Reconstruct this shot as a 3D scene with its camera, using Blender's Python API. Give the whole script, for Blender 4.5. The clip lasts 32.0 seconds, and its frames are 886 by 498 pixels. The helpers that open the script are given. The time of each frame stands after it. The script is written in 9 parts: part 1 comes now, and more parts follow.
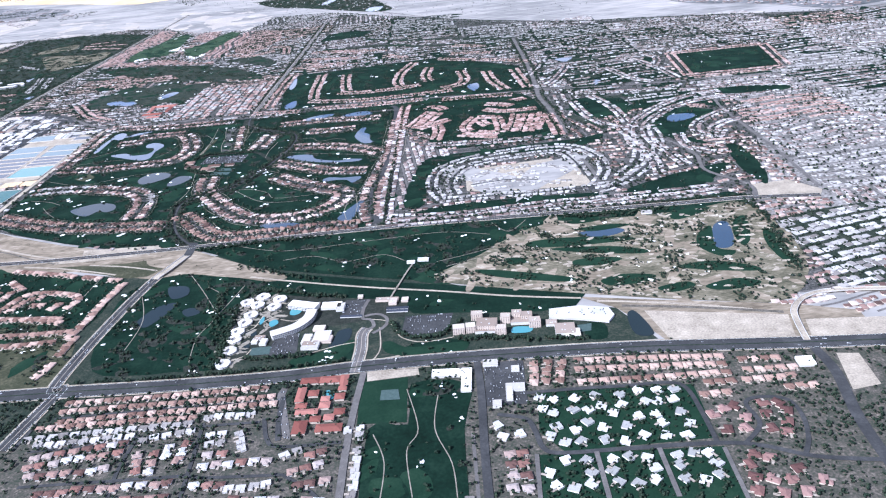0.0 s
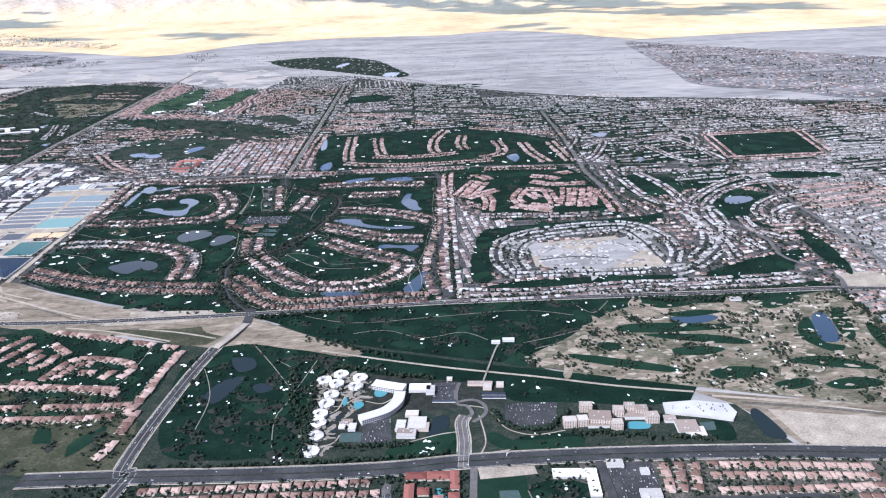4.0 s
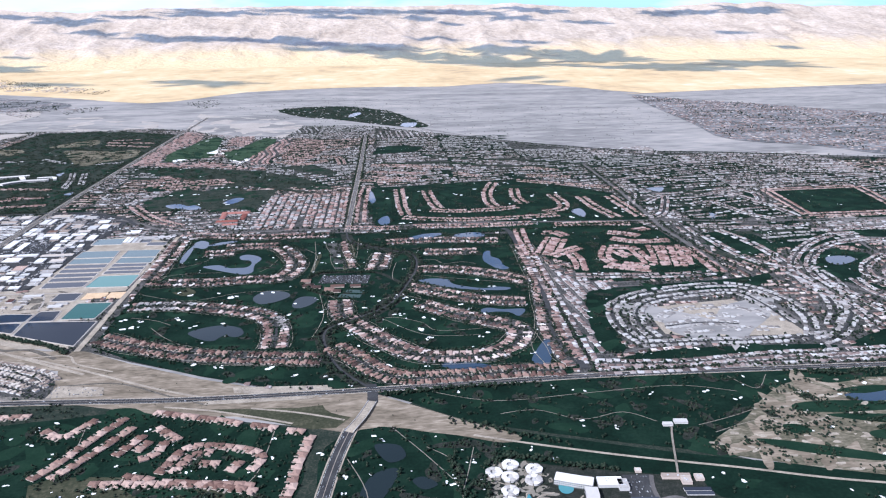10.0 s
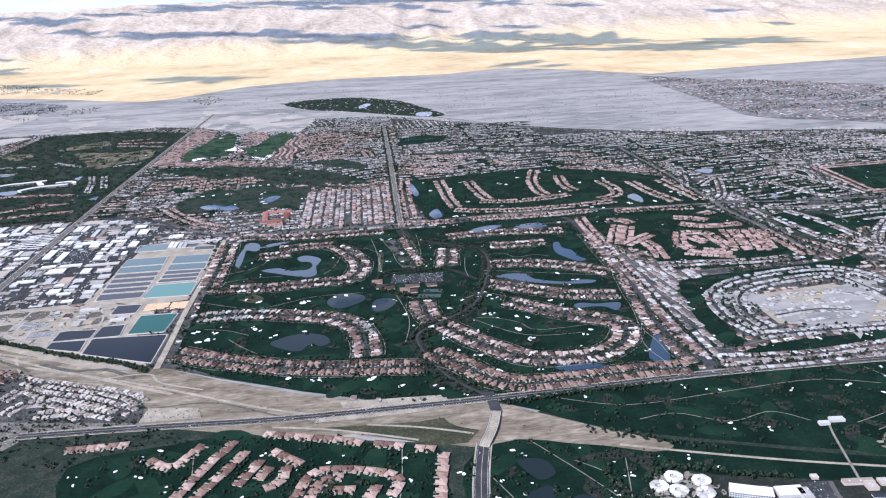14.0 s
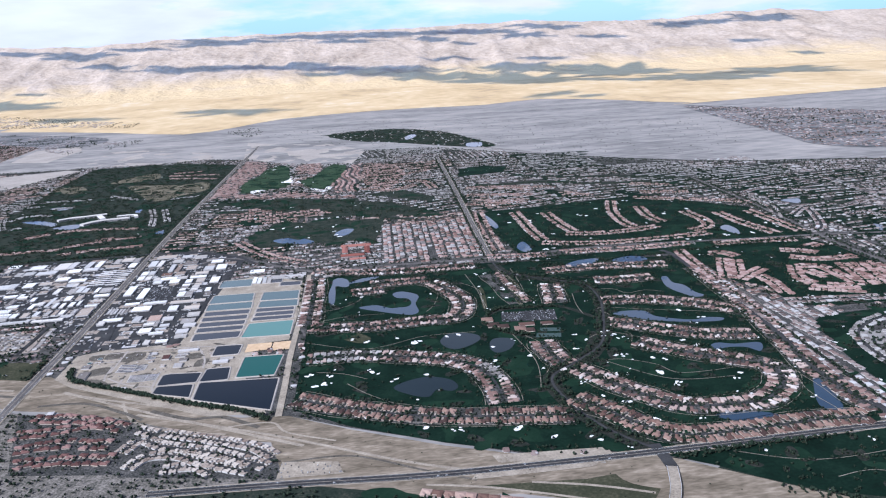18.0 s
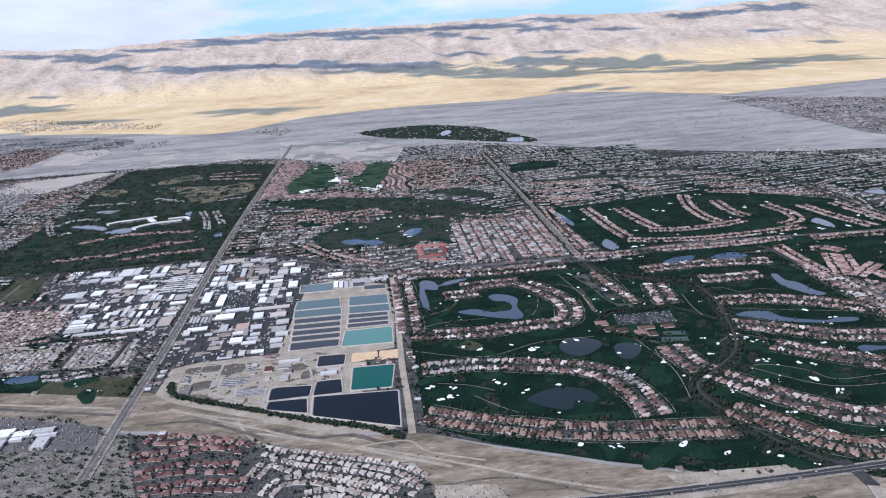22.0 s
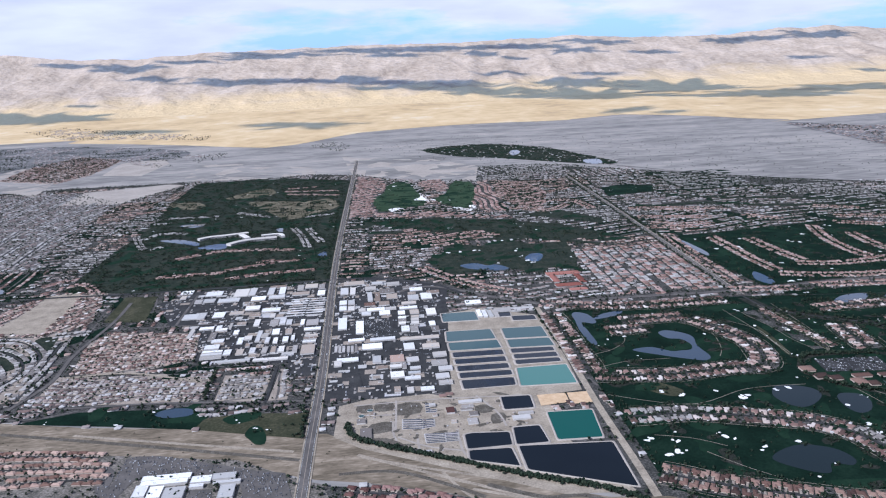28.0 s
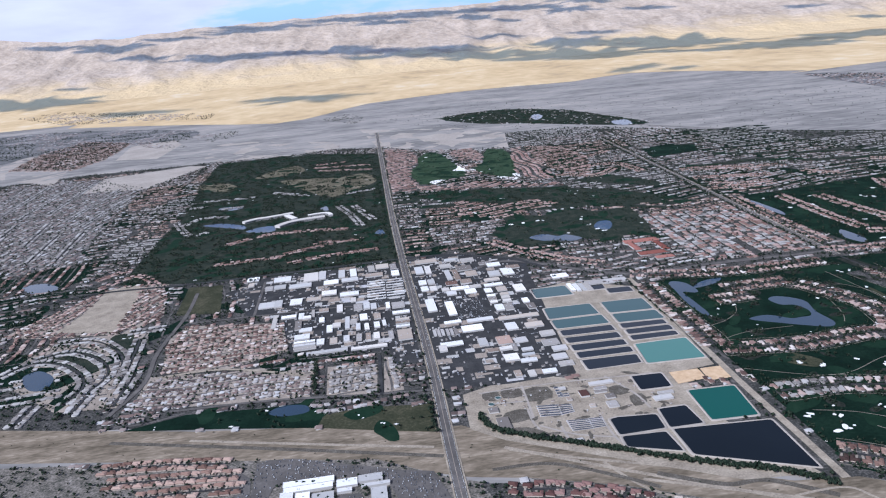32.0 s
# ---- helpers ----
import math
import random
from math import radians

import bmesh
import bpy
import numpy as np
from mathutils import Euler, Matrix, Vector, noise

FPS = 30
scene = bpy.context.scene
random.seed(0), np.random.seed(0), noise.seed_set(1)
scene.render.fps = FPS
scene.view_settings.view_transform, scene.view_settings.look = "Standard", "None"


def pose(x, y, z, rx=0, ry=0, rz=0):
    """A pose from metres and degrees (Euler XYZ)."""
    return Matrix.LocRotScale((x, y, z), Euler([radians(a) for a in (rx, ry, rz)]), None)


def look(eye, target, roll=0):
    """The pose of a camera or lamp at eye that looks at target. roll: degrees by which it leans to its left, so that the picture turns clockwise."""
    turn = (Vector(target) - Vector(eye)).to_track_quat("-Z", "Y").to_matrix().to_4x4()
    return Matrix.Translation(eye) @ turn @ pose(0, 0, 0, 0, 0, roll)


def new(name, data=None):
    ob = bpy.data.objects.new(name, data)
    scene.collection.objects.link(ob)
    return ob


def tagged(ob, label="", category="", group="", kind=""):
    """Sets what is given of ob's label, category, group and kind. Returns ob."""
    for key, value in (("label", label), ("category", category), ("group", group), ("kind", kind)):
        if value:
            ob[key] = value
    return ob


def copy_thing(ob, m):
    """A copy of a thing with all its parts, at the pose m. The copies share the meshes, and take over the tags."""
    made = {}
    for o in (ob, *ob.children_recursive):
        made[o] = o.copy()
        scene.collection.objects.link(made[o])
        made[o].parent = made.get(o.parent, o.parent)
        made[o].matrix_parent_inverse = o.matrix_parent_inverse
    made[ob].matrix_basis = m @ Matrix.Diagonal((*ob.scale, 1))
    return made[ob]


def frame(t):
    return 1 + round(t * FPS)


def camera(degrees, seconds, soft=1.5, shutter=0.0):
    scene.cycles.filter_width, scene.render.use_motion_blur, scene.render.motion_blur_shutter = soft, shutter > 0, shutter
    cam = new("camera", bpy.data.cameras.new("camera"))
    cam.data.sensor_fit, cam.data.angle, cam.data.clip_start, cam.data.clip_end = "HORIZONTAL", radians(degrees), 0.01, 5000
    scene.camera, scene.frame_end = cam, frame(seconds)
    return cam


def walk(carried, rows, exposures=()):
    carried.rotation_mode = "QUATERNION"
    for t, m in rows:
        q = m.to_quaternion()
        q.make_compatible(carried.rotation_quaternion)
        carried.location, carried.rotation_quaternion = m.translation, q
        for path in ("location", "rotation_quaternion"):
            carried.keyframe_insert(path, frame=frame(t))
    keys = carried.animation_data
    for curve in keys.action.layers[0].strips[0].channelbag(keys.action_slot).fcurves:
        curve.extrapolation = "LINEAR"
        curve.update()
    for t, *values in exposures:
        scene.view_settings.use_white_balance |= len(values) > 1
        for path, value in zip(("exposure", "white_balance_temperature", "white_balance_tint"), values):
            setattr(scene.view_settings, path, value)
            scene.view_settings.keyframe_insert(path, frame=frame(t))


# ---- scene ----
# A desert valley town with golf estates, seen from an aircraft on approach.
# Everything is built at one even model scale of about 1 : 4.4 so that the far hills stay in view.
from mathutils.geometry import tessellate_polygon

cam = camera(60.66, 32.0, soft=1.15)
walk(cam, [
    (0.0, pose(273.37, -143.02, 209.80, 64.499, 5.059, -1.346)),
    (0.5, pose(264.95, -139.26, 209.74, 65.743, 4.605, -1.630)),
    (1.0, pose(256.53, -135.44, 209.65, 67.026, 4.033, -1.729)),
    (1.5, pose(248.09, -131.55, 209.53, 68.172, 3.351, -1.754)),
    (2.0, pose(239.65, -127.60, 209.39, 69.194, 2.742, -1.755)),
    (2.5, pose(231.20, -123.59, 209.22, 69.823, 2.224, -1.727)),
    (3.0, pose(222.75, -119.52, 209.03, 69.796, 1.993, -1.878)),
    (3.5, pose(214.28, -115.39, 208.81, 69.340, 1.975, -2.062)),
    (5.5, pose(180.36, -98.37, 207.75, 69.710, 1.053, -2.568)),
    (6.0, pose(171.86, -94.00, 207.45, 70.744, 0.786, -2.740)),
    (6.5, pose(163.35, -89.58, 207.12, 71.624, 0.619, -3.005)),
    (7.0, pose(154.83, -85.11, 206.79, 72.291, 0.708, -3.323)),
    (7.5, pose(146.31, -80.61, 206.44, 72.536, 0.773, -3.666)),
    (8.0, pose(137.77, -76.07, 206.09, 72.508, 0.874, -3.939)),
    (8.5, pose(129.23, -71.50, 205.72, 72.459, 0.900, -4.192)),
    (9.0, pose(120.68, -66.89, 205.34, 72.526, 0.796, -4.291)),
    (9.5, pose(112.12, -62.25, 204.96, 72.761, 0.785, -4.345)),
    (10.0, pose(103.55, -57.58, 204.58, 72.991, 0.765, -4.491)),
    (10.5, pose(94.98, -52.88, 204.19, 72.943, 0.809, -4.748)),
    (11.0, pose(86.39, -48.16, 203.79, 72.601, 0.991, -5.186)),
    (11.5, pose(77.80, -43.42, 203.40, 71.903, 1.361, -5.670)),
    (12.0, pose(69.19, -38.65, 203.00, 71.278, 1.692, -6.104)),
    (12.5, pose(60.58, -33.86, 202.61, 70.957, 1.957, -6.370)),
    (13.0, pose(51.95, -29.06, 202.22, 71.115, 2.185, -6.462)),
    (13.5, pose(43.32, -24.24, 201.83, 71.508, 2.337, -6.470)),
    (14.0, pose(34.68, -19.41, 201.45, 72.118, 2.545, -6.284)),
    (14.5, pose(26.03, -14.57, 201.07, 72.637, 2.628, -6.154)),
    (16.5, pose(-8.68, 4.86, 199.66, 73.629, 2.863, -5.754)),
    (17.0, pose(-17.39, 9.73, 199.34, 73.884, 2.960, -5.624)),
    (17.5, pose(-26.10, 14.59, 199.03, 74.192, 3.016, -5.499)),
    (18.0, pose(-34.83, 19.46, 198.74, 74.487, 3.015, -5.403)),
    (18.5, pose(-43.56, 24.31, 198.46, 74.720, 3.184, -5.331)),
    (19.0, pose(-52.31, 29.16, 198.20, 74.895, 3.502, -5.259)),
    (19.5, pose(-61.07, 34.00, 197.96, 74.972, 3.742, -5.273)),
    (20.0, pose(-69.84, 38.82, 197.74, 75.009, 3.823, -5.306)),
    (20.5, pose(-78.62, 43.63, 197.55, 74.982, 3.863, -5.383)),
    (21.0, pose(-87.41, 48.43, 197.38, 74.866, 3.896, -5.413)),
    (21.5, pose(-96.21, 53.21, 197.23, 74.594, 3.937, -5.464)),
    (22.0, pose(-105.03, 57.97, 197.11, 74.250, 3.937, -5.415)),
    (22.5, pose(-113.85, 62.71, 197.01, 73.968, 4.001, -5.335)),
    (23.0, pose(-122.69, 67.42, 196.95, 73.883, 3.897, -5.190)),
    (23.5, pose(-131.54, 72.10, 196.91, 74.070, 3.757, -4.868)),
    (24.0, pose(-140.40, 76.76, 196.91, 74.426, 3.583, -4.608)),
    (24.5, pose(-149.28, 81.39, 196.93, 74.777, 3.399, -4.428)),
    (25.0, pose(-158.16, 85.99, 197.00, 74.950, 3.268, -4.348)),
    (25.5, pose(-167.06, 90.55, 197.09, 74.905, 3.217, -4.334)),
    (27.5, pose(-202.79, 108.41, 197.86, 75.101, 2.752, -4.171)),
    (28.0, pose(-211.75, 112.77, 198.16, 75.693, 2.620, -4.171)),
    (28.5, pose(-220.73, 117.08, 198.49, 76.064, 2.721, -4.409)),
    (29.0, pose(-229.72, 121.34, 198.87, 76.014, 3.055, -4.754)),
    (29.5, pose(-238.72, 125.55, 199.30, 75.460, 3.334, -5.074)),
    (30.0, pose(-247.74, 129.71, 199.78, 74.618, 3.732, -5.478)),
    (30.5, pose(-256.77, 133.81, 200.30, 73.685, 4.164, -5.699)),
    (31.0, pose(-265.81, 137.86, 200.87, 73.139, 4.582, -5.851)),
    (31.5, pose(-274.87, 141.85, 201.49, 73.021, 4.897, -5.847)),
    (32.0, pose(-283.94, 145.78, 202.17, 73.147, 5.030, -5.720)),
], exposures=[(0.0, 1.5, 5080, 14), (3.0, 1.24, 5220, 14), (6.0, 1.16, 5220, 14), (9.0, 0.98, 5220, 14), (13.0, 1.0, 5220, 14), (19.0, 0.68, 5220, 14), (25.0, 0.56, 5220, 14), (32.0, 0.5, 5220, 14)])

# ---- sky, sun ----
SUN_EL, SUN_AZ = 40.0, 232.0          # elevation, compass bearing from +y clockwise
world = bpy.data.worlds.new("sky")
scene.world = world
world.use_nodes = True
_n, _l = world.node_tree.nodes, world.node_tree.links
_sky = _n.new("ShaderNodeTexSky")
_sky.sky_type, _sky.sun_disc = "NISHITA", False
_sky.sun_elevation, _sky.sun_rotation = radians(SUN_EL), radians(SUN_AZ)
_sky.altitude, _sky.dust_density, _sky.ozone_density = 300, 1.5, 1.0
# broken cloud: noise on a flat layer overhead, thicker towards the horizon
_tc = _n.new("ShaderNodeTexCoord")
_sep = _n.new("ShaderNodeSeparateXYZ")
_l.new(_tc.outputs["Generated"], _sep.inputs[0])


def _math(op, a, b):
    m = _n.new("ShaderNodeMath")
    m.operation = op
    for k, v in enumerate((a, b)):
        if isinstance(v, (int, float)):
            m.inputs[k].default_value = v
        else:
            _l.new(v, m.inputs[k])
    return m.outputs[0]


_flat = _n.new("ShaderNodeCombineXYZ")
_l.new(_sep.outputs[0], _flat.inputs[0])
_l.new(_sep.outputs[1], _flat.inputs[1])
_l.new(_math("MULTIPLY", _sep.outputs[2], 5.0), _flat.inputs[2])
_cn = _n.new("ShaderNodeTexNoise")
_cn.inputs["Scale"].default_value, _cn.inputs["Detail"].default_value, _cn.inputs["Roughness"].default_value = 3.0, 9, 0.6
_l.new(_flat.outputs[0], _cn.inputs["Vector"])
_cr = _n.new("ShaderNodeMapRange")
_cr.inputs[1].default_value, _cr.inputs[2].default_value = 0.43, 0.55
_l.new(_math("ADD", _cn.outputs["Fac"], _math("MULTIPLY", _math("SUBTRACT", _sep.outputs[2], 0.03), 3.0)), _cr.inputs[0])
_shade = _n.new("ShaderNodeTexNoise")
_shade.inputs["Scale"].default_value, _shade.inputs["Detail"].default_value = 9.0, 6
_l.new(_flat.outputs[0], _shade.inputs["Vector"])
_cc = _n.new("ShaderNodeMix")
_cc.data_type = "RGBA"
_cc.inputs[6].default_value, _cc.inputs[7].default_value = (3.5, 3.45, 4.0, 1), (6.2, 6.0, 6.2, 1)
_l.new(_shade.outputs["Fac"], _cc.inputs[0])
_blue = _n.new("ShaderNodeMix")
_blue.data_type = "RGBA"
_blue.inputs[0].default_value = 0.8
_blue.inputs[7].default_value = (2.7, 4.2, 6.0, 1)
_l.new(_sky.outputs["Color"], _blue.inputs[6])
_mixed = _n.new("ShaderNodeMix")
_mixed.data_type = "RGBA"
_l.new(_cr.outputs[0], _mixed.inputs[0])
_l.new(_blue.outputs[2], _mixed.inputs[6])
_l.new(_cc.outputs[2], _mixed.inputs[7])
# the cloud base overhead is greyer than the bright band near the horizon
_dim = _n.new("ShaderNodeMapRange")
for _k, _v in enumerate((0.25, 0.43, 0.0, 1.0)):
    _dim.inputs[_k + 1].default_value = _v
_l.new(_sep.outputs[2], _dim.inputs[0])
_over = _n.new("ShaderNodeMix")
_over.data_type, _over.blend_type = "RGBA", "MULTIPLY"
_over.inputs[7].default_value = (0.305, 0.37, 0.475, 1)
_l.new(_dim.outputs[0], _over.inputs[0])
_l.new(_mixed.outputs[2], _over.inputs[6])
_l.new(_over.outputs[2], _n["Background"].inputs["Color"])
_n["Background"].inputs["Strength"].default_value = 0.12
_sun = bpy.data.lights.new("sun", "SUN")
_sun.energy, _sun.angle, _sun.color = 3.9, radians(2.0), (1.0, 0.93, 0.83)
sun = new("sun", _sun)
_az, _el = radians(SUN_AZ), radians(SUN_EL)
SUN_WAY = Vector((math.sin(_az) * math.cos(_el), math.cos(_az) * math.cos(_el), math.sin(_el)))
sun.matrix_world = look(SUN_WAY * 900, (0, 0, 0))

RNG = np.random.default_rng(7)


# ---- materials ----
def ramp_node(nt, stops, interp="LINEAR"):
    r = nt.nodes.new("ShaderNodeValToRGB")
    r.color_ramp.interpolation = interp
    e = r.color_ramp.elements
    while len(e) < len(stops):
        e.new(0.5)
    for k, (p, c) in enumerate(stops):
        e[k].position, e[k].color = p, (*c, 1)
    return r


def surface(name, stops, scale=0.3, fine=6.0, rough=0.9, bump=0.3, island=0.0, objects=0.0, detail=6.0, stretch=None,
            spec=0.03, metal=0.0, fine_mix=0.3, relief=1.0):
    """A ground, wall or roof colour that varies in large patches and in fine grain."""
    m = bpy.data.materials.new(name)
    m.use_nodes = True
    nt = m.node_tree
    b = nt.nodes["Principled BSDF"]
    geo = nt.nodes.new("ShaderNodeNewGeometry")
    mp = nt.nodes.new("ShaderNodeMapping")
    nt.links.new(geo.outputs["Position"], mp.inputs["Vector"])
    if stretch:
        mp.inputs["Scale"].default_value = stretch
    n1 = nt.nodes.new("ShaderNodeTexNoise")
    n1.inputs["Scale"].default_value, n1.inputs["Detail"].default_value = scale, detail
    n1.inputs["Roughness"].default_value = 0.62
    n2 = nt.nodes.new("ShaderNodeTexNoise")
    n2.inputs["Scale"].default_value, n2.inputs["Detail"].default_value = fine, 3
    for n in (n1, n2):
        nt.links.new(mp.outputs["Vector"], n.inputs["Vector"])
    mix = nt.nodes.new("ShaderNodeMix")
    mix.inputs[0].default_value = fine_mix
    nt.links.new(n1.outputs["Fac"], mix.inputs[2])
    nt.links.new(n2.outputs["Fac"], mix.inputs[3])
    value = mix.outputs[0]
    if island or objects:
        src = nt.nodes.new("ShaderNodeObjectInfo").outputs["Random"] if objects else geo.outputs["Random Per Island"]
        mi = nt.nodes.new("ShaderNodeMix")
        mi.inputs[0].default_value = objects or island
        nt.links.new(value, mi.inputs[2])
        nt.links.new(src, mi.inputs[3])
        value = mi.outputs[0]
    r = ramp_node(nt, stops)
    nt.links.new(value, r.inputs["Fac"])
    nt.links.new(r.outputs["Color"], b.inputs["Base Color"])
    b.inputs["Roughness"].default_value = rough
    b.inputs["Specular IOR Level"].default_value = spec
    b.inputs["Metallic"].default_value = metal
    if bump:
        bn = nt.nodes.new("ShaderNodeBump")
        bn.inputs["Strength"].default_value, bn.inputs["Distance"].default_value = bump, relief
        nt.links.new(mix.outputs[0], bn.inputs["Height"])
        nt.links.new(bn.outputs["Normal"], b.inputs["Normal"])
    return m


def water(name, colour, rough=0.03, spec=0.5):
    m = bpy.data.materials.new(name)
    m.use_nodes = True
    nt = m.node_tree
    b = nt.nodes["Principled BSDF"]
    b.inputs["Base Color"].default_value = (*colour, 1)
    b.inputs["Roughness"].default_value = rough
    b.inputs["Specular IOR Level"].default_value = spec
    n = nt.nodes.new("ShaderNodeTexNoise")
    n.inputs["Scale"].default_value, n.inputs["Detail"].default_value = 0.8, 4
    geo = nt.nodes.new("ShaderNodeNewGeometry")
    nt.links.new(geo.outputs["Position"], n.inputs["Vector"])
    bn = nt.nodes.new("ShaderNodeBump")
    bn.inputs["Strength"].default_value, bn.inputs["Distance"].default_value = 0.05, 0.1
    nt.links.new(n.outputs["Fac"], bn.inputs["Height"])
    nt.links.new(bn.outputs["Normal"], b.inputs["Normal"])
    return m


def stops3(a, b, c, lo=0.3, mid=0.5, hi=0.7):
    return [(lo, a), (mid, b), (hi, c)]


# cloud shade over the plain is put into this grey
M_DESERT = surface("desert_in_cloud_shade_grey", [(0.3, (0.12, 0.116, 0.11)), (0.43, (0.2, 0.188, 0.175)), (0.52, (0.28, 0.26, 0.24)), (0.6, (0.33, 0.3, 0.27)), (0.72, (0.46, 0.41, 0.36))], 0.008, 0.06, stretch=(0.45, 1.5, 1), fine_mix=0.4)
# this yellow holds the sunlight on the far sand
M_DUNE = surface("sunlit_yellow_dune_sand", [(0.3, (0.358, 0.272, 0.171)), (0.44, (0.528, 0.389, 0.218)), (0.56, (0.622, 0.474, 0.28)), (0.7, (0.684, 0.583, 0.427))], 0.005, 0.03, stretch=(0.8, 0.5, 1), fine_mix=0.35)
M_FIELD = surface("pale_fallow_field", stops3((0.259, 0.228, 0.198), (0.346, 0.306, 0.266), (0.432, 0.384, 0.334)), 0.02, 0.2, fine_mix=0.4)
M_SOUTH = surface("south_yards_and_lawns", [(0.28, (0.0248, 0.0339, 0.0239)), (0.44, (0.0471, 0.0497, 0.0384)), (0.54, (0.0805, 0.0708, 0.059)), (0.64, (0.15, 0.128, 0.106)), (0.78, (0.318, 0.274, 0.227))], 0.16, 0.9, fine_mix=0.5)
M_BANKSIDE = surface("bankside_yards", [(0.28, (0.025, 0.034, 0.026)), (0.42, (0.075, 0.072, 0.06)), (0.52, (0.16, 0.142, 0.122)), (0.62, (0.26, 0.23, 0.2)), (0.75, (0.4, 0.36, 0.32))], 0.16, 0.9, fine_mix=0.5)
M_WASH = surface("wash_sand", [(0.3, (0.07, 0.0566, 0.0404)), (0.42, (0.135, 0.11, 0.0785)), (0.54, (0.22, 0.178, 0.131)), (0.7, (0.389, 0.325, 0.247))], 0.1, 0.6, stretch=(0.35, 1.1, 1), fine_mix=0.35)
M_LOT = surface("bare_sandy_lot", [(0.3, (0.152, 0.126, 0.0935)), (0.45, (0.261, 0.22, 0.171)), (0.58, (0.351, 0.299, 0.233)), (0.72, (0.482, 0.416, 0.337))], 0.1, 1.0, fine_mix=0.45)
M_SANDTURF = surface("sandy_desert_rough", [(0.3, (0.034, 0.0357, 0.0238)), (0.44, (0.085, 0.0782, 0.0527)), (0.55, (0.153, 0.132, 0.0918)), (0.7, (0.323, 0.281, 0.221))], 0.09, 0.8, stretch=(0.5, 1.2, 1), fine_mix=0.4)
M_DIRT = surface("yard_dirt_and_gravel", stops3((0.17, 0.14, 0.115), (0.286, 0.24, 0.198), (0.424, 0.36, 0.304)), 0.12, 1.6, fine_mix=0.55)
# yard tones are lifted to stand in for haze over the far town
M_YARD = surface("gardens_and_yards", stops3((0.015, 0.019, 0.016), (0.056, 0.054, 0.05), (0.185, 0.17, 0.157)), 0.1, 0.9, fine_mix=0.6)
M_GARDEN = surface("dense_planting", stops3((0.01, 0.016, 0.012), (0.024, 0.032, 0.024), (0.07, 0.065, 0.048)), 0.12, 0.9, fine_mix=0.5)
M_GOLF = surface("mown_golf_turf", stops3((0.0035, 0.008, 0.0055), (0.0065, 0.017, 0.011), (0.014, 0.03, 0.019)), 0.05, 0.6, fine_mix=0.35)
M_FAIRWAY = surface("pale_fairway_turf", stops3((0.007, 0.018, 0.011), (0.011, 0.027, 0.016), (0.019, 0.039, 0.023)), 0.07, 0.8)
M_MEADOW = surface("light_green_turf", stops3((0.018, 0.034, 0.018), (0.032, 0.055, 0.03), (0.055, 0.078, 0.045)), 0.06, 1.2, bump=0.2)
M_DRYTURF = surface("dry_dormant_turf", stops3((0.0225, 0.0273, 0.0165), (0.045, 0.0468, 0.0285), (0.105, 0.0936, 0.0615)), 0.06, 0.6, fine_mix=0.4)
M_SOIL = surface("dark_damp_soil", stops3((0.05, 0.044, 0.036), (0.1, 0.088, 0.072), (0.2, 0.18, 0.15)), 0.2, 1.6, fine_mix=0.5)
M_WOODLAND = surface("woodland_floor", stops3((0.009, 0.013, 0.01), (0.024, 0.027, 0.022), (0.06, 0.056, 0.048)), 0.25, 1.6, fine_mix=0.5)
M_BUNKER = surface("white_bunker_sand", stops3((0.62, 0.6, 0.56), (0.74, 0.72, 0.68), (0.82, 0.8, 0.77)), 0.4, 3.0, bump=0.1)
M_ASPHALT = surface("asphalt", stops3((0.028, 0.028, 0.029), (0.045, 0.0445, 0.045), (0.075, 0.073, 0.072)), 0.08, 1.0)
M_STREET = surface("worn_street_asphalt", stops3((0.0735, 0.068, 0.0636), (0.11, 0.1, 0.0931), (0.168, 0.152, 0.141)), 0.1, 1.2)
M_CONCRETE = surface("pale_concrete", stops3((0.33, 0.315, 0.292), (0.42, 0.4, 0.374), (0.5, 0.476, 0.527)), 0.1, 1.5)
M_PAINT = surface("white_road_paint", stops3((0.62, 0.62, 0.6), (0.72, 0.72, 0.7), (0.8, 0.8, 0.78)), 1.0, 4.0, bump=0)
M_PATH = surface("cart_path_concrete", stops3((0.13, 0.115, 0.09), (0.2, 0.175, 0.14), (0.3, 0.265, 0.22)), 0.2, 1.5, bump=0)
ROOFS = {
    "pink": surface("pink_clay_tile_roof", [(0.2, (0.14, 0.0842, 0.0702)), (0.5, (0.281, 0.176, 0.148)), (0.82, (0.436, 0.323, 0.288))], 0.3, 4, island=0.6),
    "brown": surface("brown_clay_tile_roof", [(0.12, (0.068, 0.046, 0.04)), (0.4, (0.165, 0.102, 0.086)), (0.6, (0.285, 0.19, 0.16)), (0.78, (0.43, 0.33, 0.285)), (0.92, (0.64, 0.59, 0.545))], 0.3, 4, island=0.8),
    "red": surface("red_clay_tile_roof", [(0.25, (0.24, 0.075, 0.055)), (0.5, (0.38, 0.13, 0.09)), (0.8, (0.5, 0.22, 0.16))], 0.3, 4, island=0.5),
    "white": surface("white_flat_roof", [(0.2, (0.13, 0.113, 0.102)), (0.45, (0.26, 0.235, 0.216)), (0.85, (0.48, 0.455, 0.43))], 0.3, 3, island=0.6),
    "mixed": surface("mixed_roofs", [(0.18, (0.09, 0.071, 0.065)), (0.38, (0.19, 0.135, 0.118)), (0.55, (0.265, 0.21, 0.187)), (0.72, (0.34, 0.305, 0.285)), (0.9, (0.5, 0.485, 0.47))], 0.3, 4, island=0.8),
}
